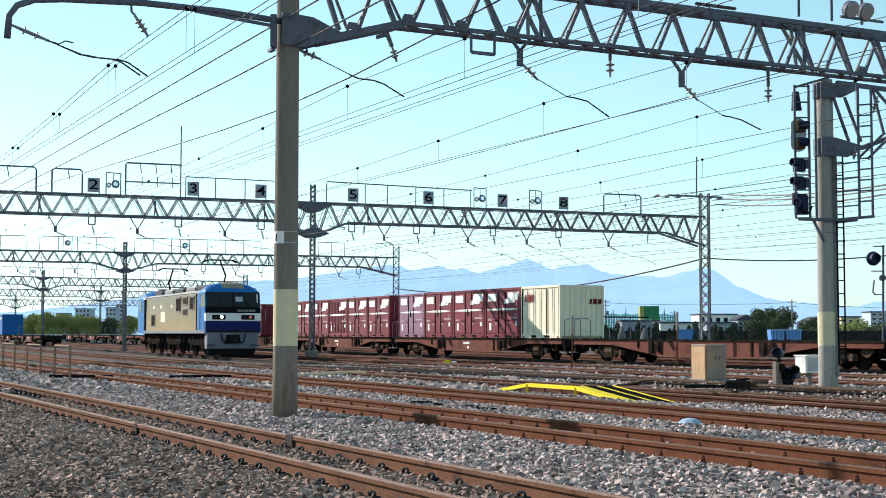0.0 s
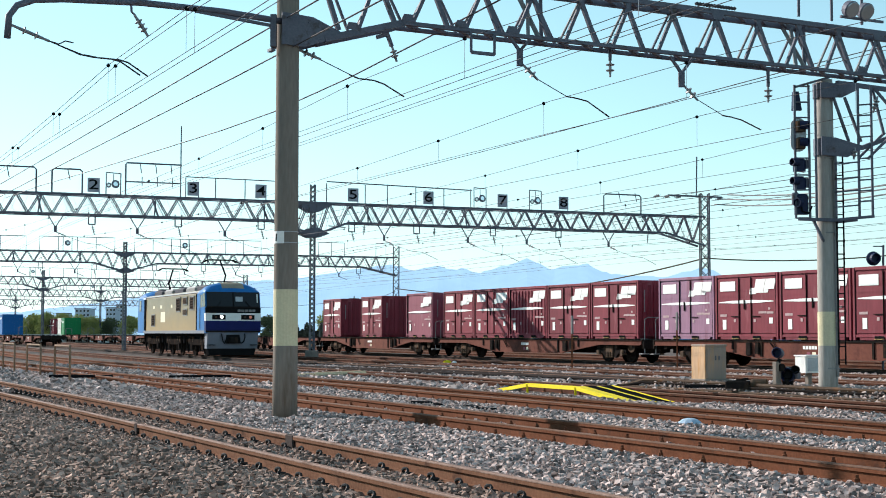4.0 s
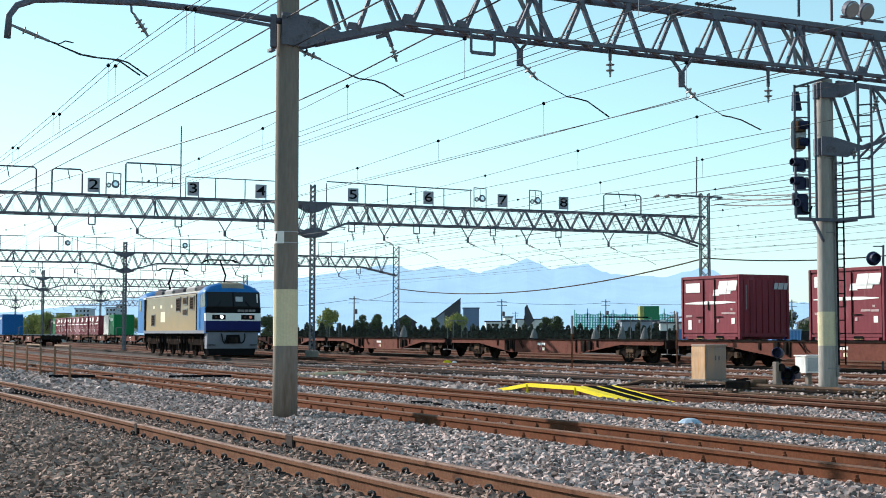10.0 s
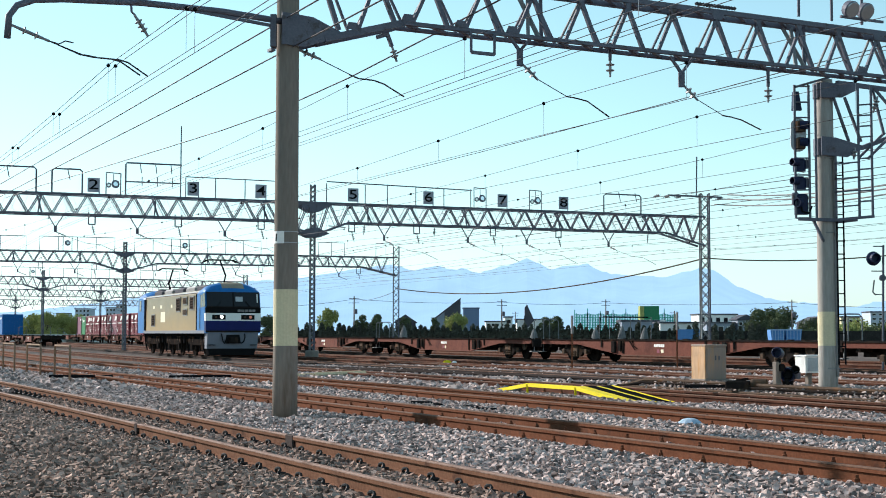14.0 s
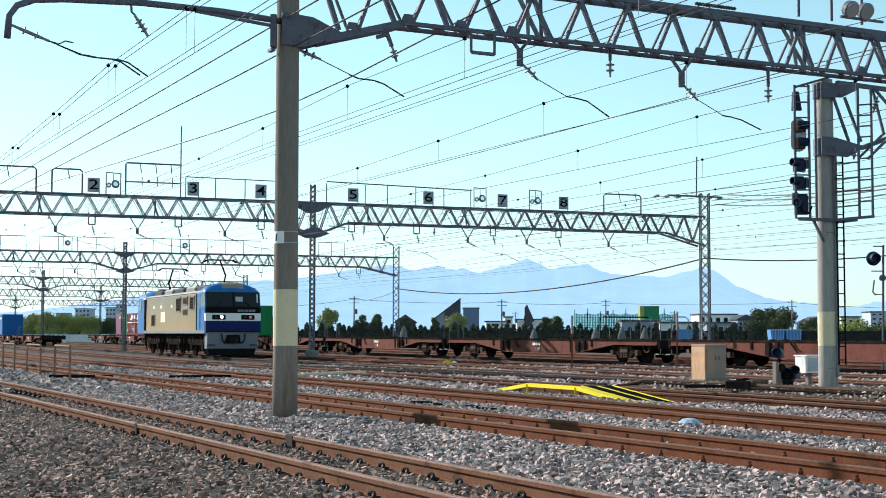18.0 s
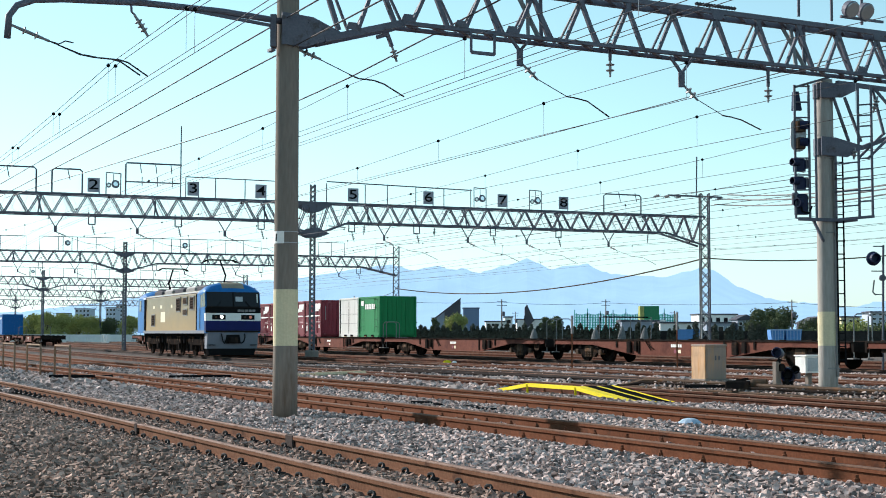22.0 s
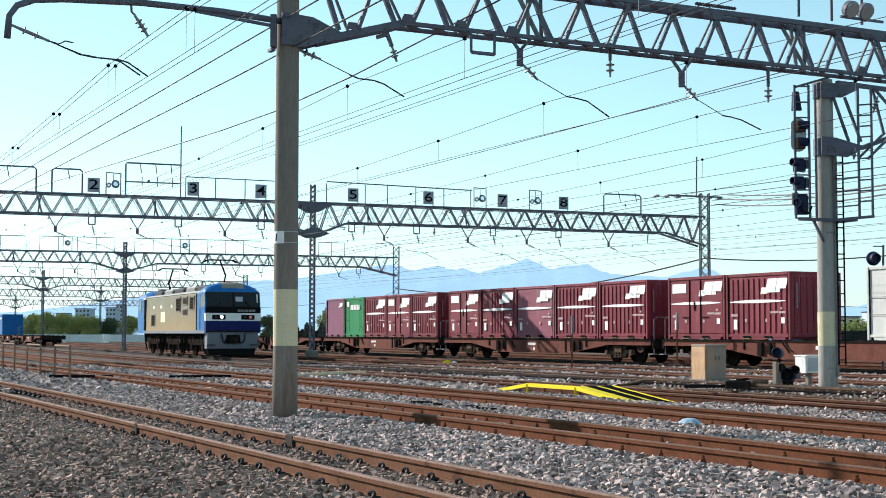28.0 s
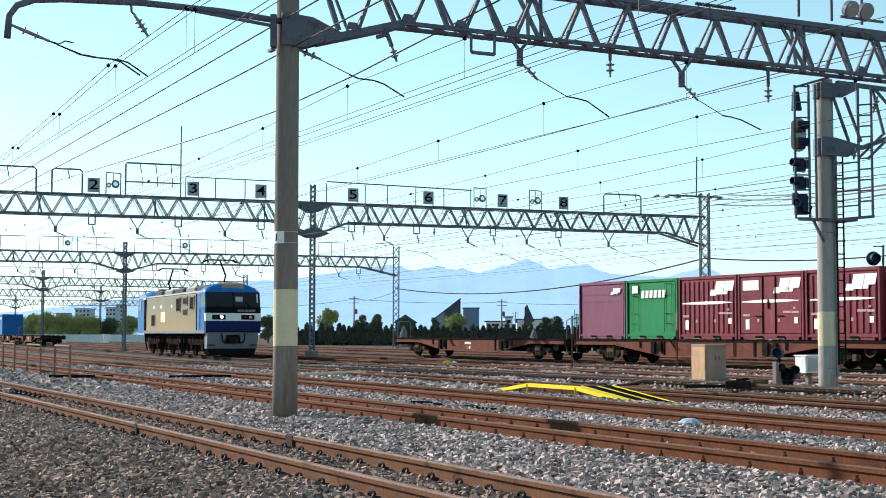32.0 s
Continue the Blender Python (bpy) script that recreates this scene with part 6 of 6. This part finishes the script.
def leaf_crown(shape, n, size, seed, fn):
    """n small leaf clumps at the places that fn gives."""
    rnd = random.Random(seed)
    for _ in range(n):
        c = Vector(fn(rnd))
        a, b = Vector((rnd.gauss(0, 1), rnd.gauss(0, 1), rnd.gauss(0, 1))).normalized(), Vector((rnd.gauss(0, 1), rnd.gauss(0, 1), rnd.gauss(0, 1)))
        b = a.cross(b).normalized()
        k = size * rnd.uniform(0.6, 1.5)
        e = a.cross(b) * k * 0.4
        shape.add([c - a * k, c + b * k * 0.6 + e, c + a * k, c - b * k * 0.6 + e], [(0, 1, 2), (0, 2, 3)])


def conifer(h, w, seed):
    c = thing("hedge_tree", "dark green clipped conifer in a hedge row", "tree", group="hedge row of conifers")
    part("trunk", Shape().tube([(0, 0, -0.2), (0, 0, h * 0.8)], 0.09, 6, 0.03), "bark", c)
    sh = Shape()

    def where(r):
        u = r.random()
        z = h * (0.08 + 0.92 * u)
        rad = w * (1 - u ** 3) ** 0.6 * (0.55 + 0.5 * r.random())
        a = r.uniform(0, 6.28)
        return rad * math.cos(a), rad * math.sin(a), z
    leaf_crown(sh, 420, 0.14, seed, where)
    part("crown", sh, "hedge", c)
    return c


hedge_kinds = [conifer(2.25, 0.40, 1), conifer(2.0, 0.36, 2), conifer(2.45, 0.42, 3)]
rnd = random.Random(5)
for i in range(82):
    x = -17.8 + 0.66 * i
    y = (170 - 20 * (x + 17.5) / 45) if x < 28 else 150.0
    if rnd.random() < (0.03 if x < 13 else 0.45 if x > 22 else 0.10):
        continue
    m = pose(x + rnd.uniform(-0.12, 0.12), y - 1.0, rnd.uniform(-0.3, 0.12), 0, 0, rnd.uniform(0, 360))
    if i < 3:
        hedge_kinds[i].matrix_basis = m
    else:
        copy_thing(hedge_kinds[i % 3], m)


def broad_tree(name, base, h, w, label, mat="leaf", seed=1, n=2200, leaf=0.22):
    c = thing("tree", label, "tree", pose(*base), group="trees behind the yard")
    part("trunk", Shape().tube([(0, 0, -0.3), (0.1, 0, h * 0.3), (0.05, 0.1, h * 0.7)], h * 0.035, 8, h * 0.012), "bark", c)
    r0 = random.Random(seed)
    lobes = []
    for k in range(9):
        a = r0.uniform(0, 6.28)
        rr = w * 0.5 * r0.uniform(0.15, 0.68)
        lobes.append((rr * math.cos(a), rr * math.sin(a), h * r0.uniform(0.25, 0.8), w * r0.uniform(0.17, 0.27)))
    lobes.append((0, 0, h * 0.82, w * 0.2))
    for lx, ly, lz, lr in lobes:
        part("limb", Shape().tube([(0.05, 0, h * 0.25), (lx * 0.5, ly * 0.5, lz * 0.7), (lx, ly, lz)], h * 0.014, 5, h * 0.005), "bark", c)
    sh = Shape()

    def where(r):
        lx, ly, lz, lr = r.choice(lobes)
        v = Vector((r.gauss(0, 1), r.gauss(0, 1), r.gauss(0, 0.8))).normalized() * lr * r.uniform(0.55, 1.12)
        return lx + v.x, ly + v.y, max(lz + v.z, h * 0.12)
    leaf_crown(sh, n, leaf, seed + 50, where)
    part("crown", sh, mat, c)


for x, d, h, w, mat, sd in ((580, 195, 5.2, 3.6, "leaf_light", 1), (642, 200, 4.4, 2.6, "leaf", 2), (668, 205, 4.6, 2.8, "leaf", 3), (716, 205, 4.2, 2.4, "leaf", 4), (808, 210, 4.5, 4.2, "leaf_light", 5), (768, 205, 4.2, 1.9, "leaf", 6),
                            (985, 200, 4.2, 3.2, "leaf", 7), (965, 205, 4.2, 2.4, "leaf", 14), (1338, 190, 5.0, 4.2, "leaf", 8), (1385, 192, 5.2, 5.0, "leaf", 9), (1362, 195, 5.3, 4.4, "leaf", 10), (1440, 200, 3.3, 5.0, "leaf", 11), (1520, 190, 2.8, 6.5, "leaf_light", 12), (1475, 195, 2.9, 5.0, "leaf_light", 13), (1500, 160, 1.9, 5.5, "leaf_light", 31), (1552, 158, 1.8, 6.0, "leaf", 32), (1445, 162, 1.7, 4.0, "leaf", 33), (1590, 158, 1.9, 6.0, "leaf_light", 34),
                            (60, 230, 4.6, 4.6, "leaf_light", 20), (85, 225, 4.8, 4.6, "leaf_light", 21), (110, 228, 4.6, 4.6, "leaf_light", 22), (140, 232, 4.4, 5.0, "leaf_light", 23), (170, 236, 4.2, 4.6, "leaf_light", 24), (195, 236, 4.0, 4.2, "leaf", 25), (228, 236, 4.4, 4.4, "leaf_light", 26), (475, 215, 4.2, 4.0, "leaf", 27), (38, 232, 4.2, 4.2, "leaf", 28)):
    broad_tree("tree", ((x - 784) / 2464 * d, d, -0.2), h, w, "leafy green tree behind the yard" if mat == "leaf" else "sunlit yellow-green tree behind the yard", mat, sd, int(950 * w), 0.13)


def house(x0, x1, ytop, d, deep, wall, label, rows=0, cols=0, roof="slate", peak=0.0, name="building"):
    """A block seen across the yard; columns and heights as bearings."""
    xa, xb, zt = (x0 - 784) / 2464 * d, (x1 - 784) / 2464 * d, 1.24 + (591 - ytop) / 2464 * d
    c = thing(name, label, "building", pose(xa, d, 0), group="buildings behind the yard")
    w = xb - xa
    part("wall", Shape().box(0, w, 0, deep, -0.3, zt), wall, c)
    if peak:
        part("roof", Shape().slab([(-0.3, zt), (w + 0.3, zt), (w + 0.3, zt + 0.15), (w / 2, zt + peak), (-0.3, zt + 0.15)], -0.4, deep + 0.4), roof, c)
    else:
        part("roof", Shape().soft(-0.2, w + 0.2, -0.2, deep + 0.2, zt, zt + 0.25, 0.05), roof, c)
    for r in range(rows):
        for k in range(cols):
            cw, rh = w / cols, (zt - 1.2) / rows
            x, z = cw * (k + 0.2), 1.2 + rh * (r + 0.25)
            wd = part("window", Shape().box(x, x + cw * 0.6, -0.04, 0.02, z, z + rh * 0.5), "white", c)
            part("pane", Shape().box(x + 0.06, x + cw * 0.6 - 0.06, -0.06, 0.0, z + 0.06, z + rh * 0.5 - 0.06), "glass_dark", wd)
    return c


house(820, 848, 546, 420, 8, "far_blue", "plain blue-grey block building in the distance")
house(860, 893, 570, 300, 6, "plaster", "low white building behind the hedge", 2, 4)
house(893, 907, 562, 302, 5, "plaster", "white stair tower of a low building", 2, 1)
house(915, 965, 566, 330, 8, "plaster", "low white hall with a flat roof")
house(700, 735, 572, 260, 6, "slate", "grey house roof behind the hedge", peak=1.6)
house(1100, 1165, 569, 230, 6, "far_grey", "long grey shed behind the hedge", 0, 0)
house(1168, 1236, 572, 200, 6, "plaster", "pale warehouse wall behind the yard", 0, 0)
house(1236, 1304, 557, 262, 8, "white", "white two-storey building with a row of windows", 2, 5)
house(1250, 1300, 572, 250, 5, "far_grey", "low grey garage front with three openings", 1, 3)
house(1305, 1335, 566, 250, 6, "far_grey", "grey house beside the trees", 2, 3, peak=1.0)
house(1425, 1470, 572, 270, 7, "slate", "dark-roofed house behind the trees", 1, 4, peak=1.4)
house(1488, 1522, 561, 280, 7, "cream", "pale yellow house behind the yard", 2, 3)
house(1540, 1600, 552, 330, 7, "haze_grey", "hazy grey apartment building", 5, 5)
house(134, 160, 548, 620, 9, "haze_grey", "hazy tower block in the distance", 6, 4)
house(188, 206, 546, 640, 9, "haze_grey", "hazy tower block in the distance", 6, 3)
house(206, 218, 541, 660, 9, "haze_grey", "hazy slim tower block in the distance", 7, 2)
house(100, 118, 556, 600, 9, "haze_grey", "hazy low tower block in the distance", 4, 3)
# hall with a steep single-pitch roof
c = thing("building", "dark hall with a steep single-pitch roof", "building", pose(-2.14, 400, 0), group="buildings behind the yard")
part("wall", Shape().slab([(0, -0.3), (7.2, -0.3), (7.2, 11.2), (0, 5.6)], 0, 9), "far_grey", c)
part("roof", Shape().slab([(-0.3, 5.5), (7.3, 11.3), (7.3, 11.6), (-0.3, 5.8)], -0.4, 9.4), "slate", c)
part("gable_fin", Shape().slab([(2.6, 3.0), (7.2, 3.0), (7.2, 11.1), (2.6, 7.6)], -0.3, 0.0), "slate", c)
c = thing("spire", "dark triangular spire above a low hall", "building", pose(19.37, 329, 0), group="buildings behind the yard")
part("sail", Shape().slab([(0, 2.0), (2.2, 4.4), (0.5, 8.2), (0, 7.4)], 0, 2), "slate", c)
part("body", Shape().box(-0.1, 0.6, 0.1, 1.9, 0, 5.5), "black", c)
# practice net
c = thing("practice_net", "tall green practice net on posts", "net")
for i in range(9):
    x = 22.7 + i * 2.2
    part("post", Shape().tube([(x, 240, -0.2), (x, 240, 5.4 + 0.25 * math.sin(i * 2.1))], 0.08, 6), "net_green", c)
for i in range(8):
    x = 22.7 + i * 2.2
    nt = Shape()
    for k in range(9):
        nt.beam((x + k * 0.275, 240, 1.0), (x + k * 0.275, 240, 4.9 - 0.35 * math.sin(math.pi * k / 8)), 0.16)
    for k in range(9):
        nt.beam((x, 240, 1.0 + k * 0.44), (x + 2.2, 240, 1.0 + k * 0.44), 0.14)
    part("net_panel", nt, "net_green", c)
c = thing("green_billboard", "green and yellow boxy structure above a low roof", "building", pose(32.80, 232, 0))
part("panel", Shape().soft(0.7, 3.2, 0, 2, 2.0, 5.9, 0.05), "net_sign", c)
part("edge", Shape().soft(0.0, 0.7, 0, 2, 2.0, 5.9, 0.05), "leaf_light", c)
part("ledge", Shape().soft(-0.8, 4.2, -0.4, 2.2, 3.2, 3.6, 0.05), "white", c)
# blue tarpaulin skips
for x0, x1 in ((1363, 1388), (1389, 1418)):
    c = thing("blue_skip", "blue sheeted skip behind the yard", "container", pose((x0 - 784) / 2464 * 140, 140, 0), group="blue skips")
    w = (x1 - x0) / 2464 * 140
    part("tub", Shape().slab([(0.15, 0.0), (w - 0.15, 0.0), (w, 1.7), (0, 1.7)], 0, 1.6), "tarp", c)
    part("rim", Shape().box(-0.03, w + 0.03, -0.05, 0.0, 1.62, 1.74), "tarp_pale", c, "pale blue rim")
    for k in range(5):
        part("rib", Shape().box(w * (k + 0.6) / 5.2, w * (k + 0.6) / 5.2 + 0.06, -0.04, 0.0, 0.1, 1.62), "tarp_pale", c)
c = thing("blue_skip", "blue hoarding behind the wall", "hoarding", pose(25.08, 149, 0))
part("panel", Shape().box(0, 2.4, 0, 0.1, -0.2, 1.75), "tarp", c)


# post-and-rail frame with grey drapes
c = thing("plant_frame", "dark post-and-rail frame with grey drapes behind the wagons", "frame")
part("rail", Shape().beam((17.0, 148.0, 3.05), (21.8, 148.0, 3.02), 0.12, 0.14), "black", c)
for i in range(6):
    part("post", Shape().tube([(16.6 + i * 1.1, 148.0 + 0.1 * (i % 2), -0.2), (16.6 + i * 1.1, 148.0, 3.05)], 0.05, 6), "steel_light", c)
for x, h in ((-4.2, 2.3), (9.6, 2.0), (16.1, 2.1), (18.9, 2.3), (21.3, 2.2)):
    part("drape", Shape().lathe((x, 147.6, -0.2), (0.04, 0, 1), [(0, 0.62), (0.5, 0.52), (h * 0.55, 0.40), (h * 0.8, 0.27), (h, 0.06)], 9), "drape", c, "grey drape hung over a shrub")


# low pale wall and white posts beyond the sidings
c = thing("boundary_wall", "low pale concrete wall beyond the sidings", "wall", kind="structure")
for i in range(16):
    x = (20 + i * 15 - 784) / 2464 * 212
    part("panel", Shape().soft(x, x + 1.27, 212, 212.15, -0.3, 1.05, 0.02), "plaster", c)
for x in (183, 188, 193):
    c = thing("white_post", "short white marker post beside the sidings", "post", pose((x - 784) / 2464 * 190, 190, -0.2), group="white marker posts")
    part("post", Shape().soft(-0.13, 0.13, -0.1, 0.1, 0.0, 1.35, 0.03), "white", c)


def utility_pole(x, ytop, d):
    X, z = (x - 784) / 2464 * d, 1.24 + (591 - ytop) / 2464 * d
    c = thing("utility_pole", "slim grey utility pole with crossarms", "pole", pose(X, d, 0), group="utility poles")
    part("shaft", Shape().tube([(0, 0, -0.2), (0, 0, z)], 0.12, 8, 0.08), "concrete", c)
    for k in (0.3, 0.9):
        part("cross_arm", Shape().beam((-0.7, 0, z - k), (0.7, 0, z - k), 0.07), "steel_grey", c)
    part("transformer", Shape().lathe((0.25, -0.1, z - 2.4), (0, 0, 1), [(0, 0.22), (0.6, 0.22), (0.65, 0.1)], 10), "steel_grey", c)


for x, y, d in ((627, 525, 190), (888, 530, 200), (1072, 530, 215), (1193, 550, 210), (1401, 530, 190), (912, 552, 300)):
    utility_pole(x, y, d)
ul = thing("utility_line", "thin dark wires between utility poles", "wire")
for (xa, ya, da), (xb, yb, db) in (((440, 545, 190), (627, 530, 190)), ((627, 530, 190), (888, 535, 200)), ((888, 535, 200), (1072, 536, 215)), ((1072, 536, 215), (1401, 535, 190)), ((1401, 535, 190), (1700, 545, 180)), ((627, 533, 190), (700, 516, 128))):
    A = Vector(((xa - 784) / 2464 * da, da, 1.24 + (591 - ya) / 2464 * da))
    B = Vector(((xb - 784) / 2464 * db, db, 1.24 + (591 - yb) / 2464 * db))
    part("wire", Shape().tube([A.lerp(B, i / 10) - Vector((0, 0, 1.2 * (i / 10) * (1 - i / 10))) for i in range(11)], 0.025, 4), "wire", ul)

# ---- rail fastenings ----
def clip_mesh(dark):
    sh = Shape().soft(-0.07, 0.07, -0.16, -0.055, -0.165, -0.135, 0.01)
    pts = [(0.044 * math.cos(a), -0.11 + 0.012 * math.sin(2 * a), -0.115 + 0.034 * math.sin(a)) for a in [radians(-60 + 30 * k) for k in range(10)]]
    sh.tube(pts, 0.016, 6)
    sh.tube([(0.05, -0.115, -0.12), (0.07, -0.055, -0.13)], 0.016, 5)
    return sh.mesh("rail_clip", "clip")


CLIP = clip_mesh(True)
BOLT = Shape().soft(-0.06, 0.06, -0.15, -0.06, -0.165, -0.125, 0.015).lathe((0, -0.1, -0.13), (0, 0, 1), [(0, 0.03), (0.04, 0.03), (0.045, 0.018), (0.075, 0.018)], 6).mesh("rail_clip", "rust")
tracks = [o for o in scene.objects if o.name.startswith("railway_track")]
for ti, (d, step, s0, s1, me) in enumerate(((5.5, 0.58, -44, -8, CLIP), (10.05, 0.78, -42, -9, BOLT), (13.9, 0.8, -42, -12, BOLT), (18.1, 0.8, -34, -16, BOLT))):
    for side in (-0.566, 0.566):
        s = s0
        while s < s1:
            part("rail_clip", me, "", tracks[ti], at=rail_pose(s, d + side, -0.02))
            if ti == 0 and s > -30:
                part("rail_clip", me, "", tracks[ti], at=rail_pose(s, d + side, -0.02) @ pose(0, 0, 0, 0, 0, 180))
            s += step

# ---- loose ballast ----
def stone_field(n, s_lo, s_hi, d_lo, d_hi, y_lo, y_hi, r_lo, r_hi, seed, cell, mat="ballast_stone", proportion=(1.05, 0.8, 0.62), label="loose grey angular ballast stones between the rails"):
    rng = np.random.default_rng(seed)
    s, d = rng.uniform(s_lo, s_hi, n * 6), rng.uniform(d_lo, d_hi, n * 6)
    X = s * ALONG.x + d * ACROSS.x
    Y = s * ALONG.y + d * ACROSS.y
    keep = (np.hypot(X + 2.63, Y - 23.3) > 0.4) & (Y > y_lo) & (Y < y_hi) & (np.abs(X) < 0.335 * Y + 0.3)
    keep &= ~((d > 16.35) & (d < 17.5) & (s > -30.2) & (s < -22.4))
    for t in TRACKS:
        for e in (-0.566, 0.566):
            keep &= np.abs(d - t - e) > 0.085
    s, d, X, Y = s[keep], d[keep], X[keep], Y[keep]
    # at most one stone in each cell of the bed
    _, first = np.unique(np.floor(X / cell).astype(int) * 100000 + np.floor(Y / cell).astype(int), return_index=True)
    first = np.sort(first)[:n]
    s, d, X, Y = s[first], d[first], X[first], Y[first]
    m = len(X)
    z = np.full(m, -0.165)
    u = np.clip(np.minimum((s + 28.5) / 1.5, (-14 - s) / 1.5), 0, 1)
    rise = np.interp(d, [18.75, 19.25, 20.9, 21.6], [0, 0.26, 0.26, 0]) * u
    z += rise
    for t in TRACKS[:3]:
        z -= np.interp(np.abs(d - t), [0.8, 1.05], [0.045, 0.0])
    z += 0.012 * (1 + np.sin(s * 1.3 + d) * np.sin(d * 1.7)) + rng.uniform(-0.03, 0.042, m)
    cube = np.array([[x, y, w] for x in (-1, 1) for y in (-1, 1) for w in (-1, 1)], float)
    v = cube[None] * rng.uniform(0.82, 1.0, (m, 8, 1)) + rng.normal(0, 0.075, (m, 8, 3))
    v *= (rng.uniform(r_lo, r_hi, (m, 1)) * np.array([proportion]))[:, None, :]
    yaw, tilt, way = rng.uniform(0, 2 * np.pi, m), rng.normal(0, 0.85, m), rng.uniform(0, 2 * np.pi, m)
    q = np.stack([np.cos(tilt / 2) * np.cos(yaw / 2), np.sin(tilt / 2) * np.cos(way), np.sin(tilt / 2) * np.sin(way), np.cos(tilt / 2) * np.sin(yaw / 2)], 1)
    q /= np.linalg.norm(q, axis=1, keepdims=True)
    w, x, y, k = q.T
    rot = np.stack([np.stack([1 - 2 * (y * y + k * k), 2 * (x * y - k * w), 2 * (x * k + y * w)], -1), np.stack([2 * (x * y + k * w), 1 - 2 * (x * x + k * k), 2 * (y * k - x * w)], -1),
                    np.stack([2 * (x * k - y * w), 2 * (y * k + x * w), 1 - 2 * (x * x + y * y)], -1)], 1)
    v = np.einsum("nij,nkj->nki", rot, v) + np.stack([X, Y, z], 1)[:, None, :]
    quad = np.array([[0, 1, 3, 2], [4, 6, 7, 5], [0, 4, 5, 1], [2, 3, 7, 6], [0, 2, 6, 4], [1, 5, 7, 3]])
    f = (quad[None] + (np.arange(m) * 8)[:, None, None]).reshape(-1)
    me = bpy.data.meshes.new("ballast")
    me.vertices.add(m * 8)
    me.vertices.foreach_set("co", v.reshape(-1))
    me.loops.add(len(f))
    me.loops.foreach_set("vertex_index", f)
    me.polygons.add(m * 6)
    me.polygons.foreach_set("loop_start", np.arange(0, len(f), 4))
    me.update(calc_edges=True)
    me.shade_flat()
    me.materials.append(MAT[mat])
    ob = new("ballast", me)
    tagged(ob, label, "ballast", kind="stuff")


def stone_material(name, base):
    mb = material(name, base, rough=0.95, vary=0.25, scale=0.5, fine=30)
    nn, nl = mb.node_tree.nodes, mb.node_tree.links
    shader = nn["Principled BSDF"]
    tone = shader.inputs["Base Color"].links[0].from_socket
    geo = nn.new("ShaderNodeNewGeometry")
    span = nn.new("ShaderNodeMapRange")
    span.inputs["To Min"].default_value, span.inputs["To Max"].default_value = 0.3, 1.8
    nl.new(geo.outputs["Random Per Island"], span.inputs["Value"])
    vm = nn.new("ShaderNodeVectorMath")
    vm.operation = "SCALE"
    nl.new(tone, vm.inputs[0])
    nl.new(span.outputs[0], vm.inputs["Scale"])
    nl.new(vm.outputs[0], shader.inputs["Base Color"])
    MAT[name] = mb


stone_material("ballast_stone", (0.365, 0.290, 0.263))
stone_material("dirty_ballast", (0.262, 0.186, 0.150))
stone_field(92000, -40, -2, 0.3, 6.2, 9.0, 30.0, 0.018, 0.036, 14, 0.035, "dirty_ballast", (1.05, 0.85, 0.66), "dark brown dirty ballast stones beside the near track")
stone_field(80000, -30, -2, 6.2, 26, 9.0, 21.0, 0.018, 0.036, 11, 0.035)
stone_field(48000, -50, -10, 6.2, 26, 21.0, 34.0, 0.023, 0.043, 12, 0.046)
stone_field(30000, -75, -15, 2, 34, 34.0, 60.0, 0.05, 0.085, 13, 0.1)

motions()
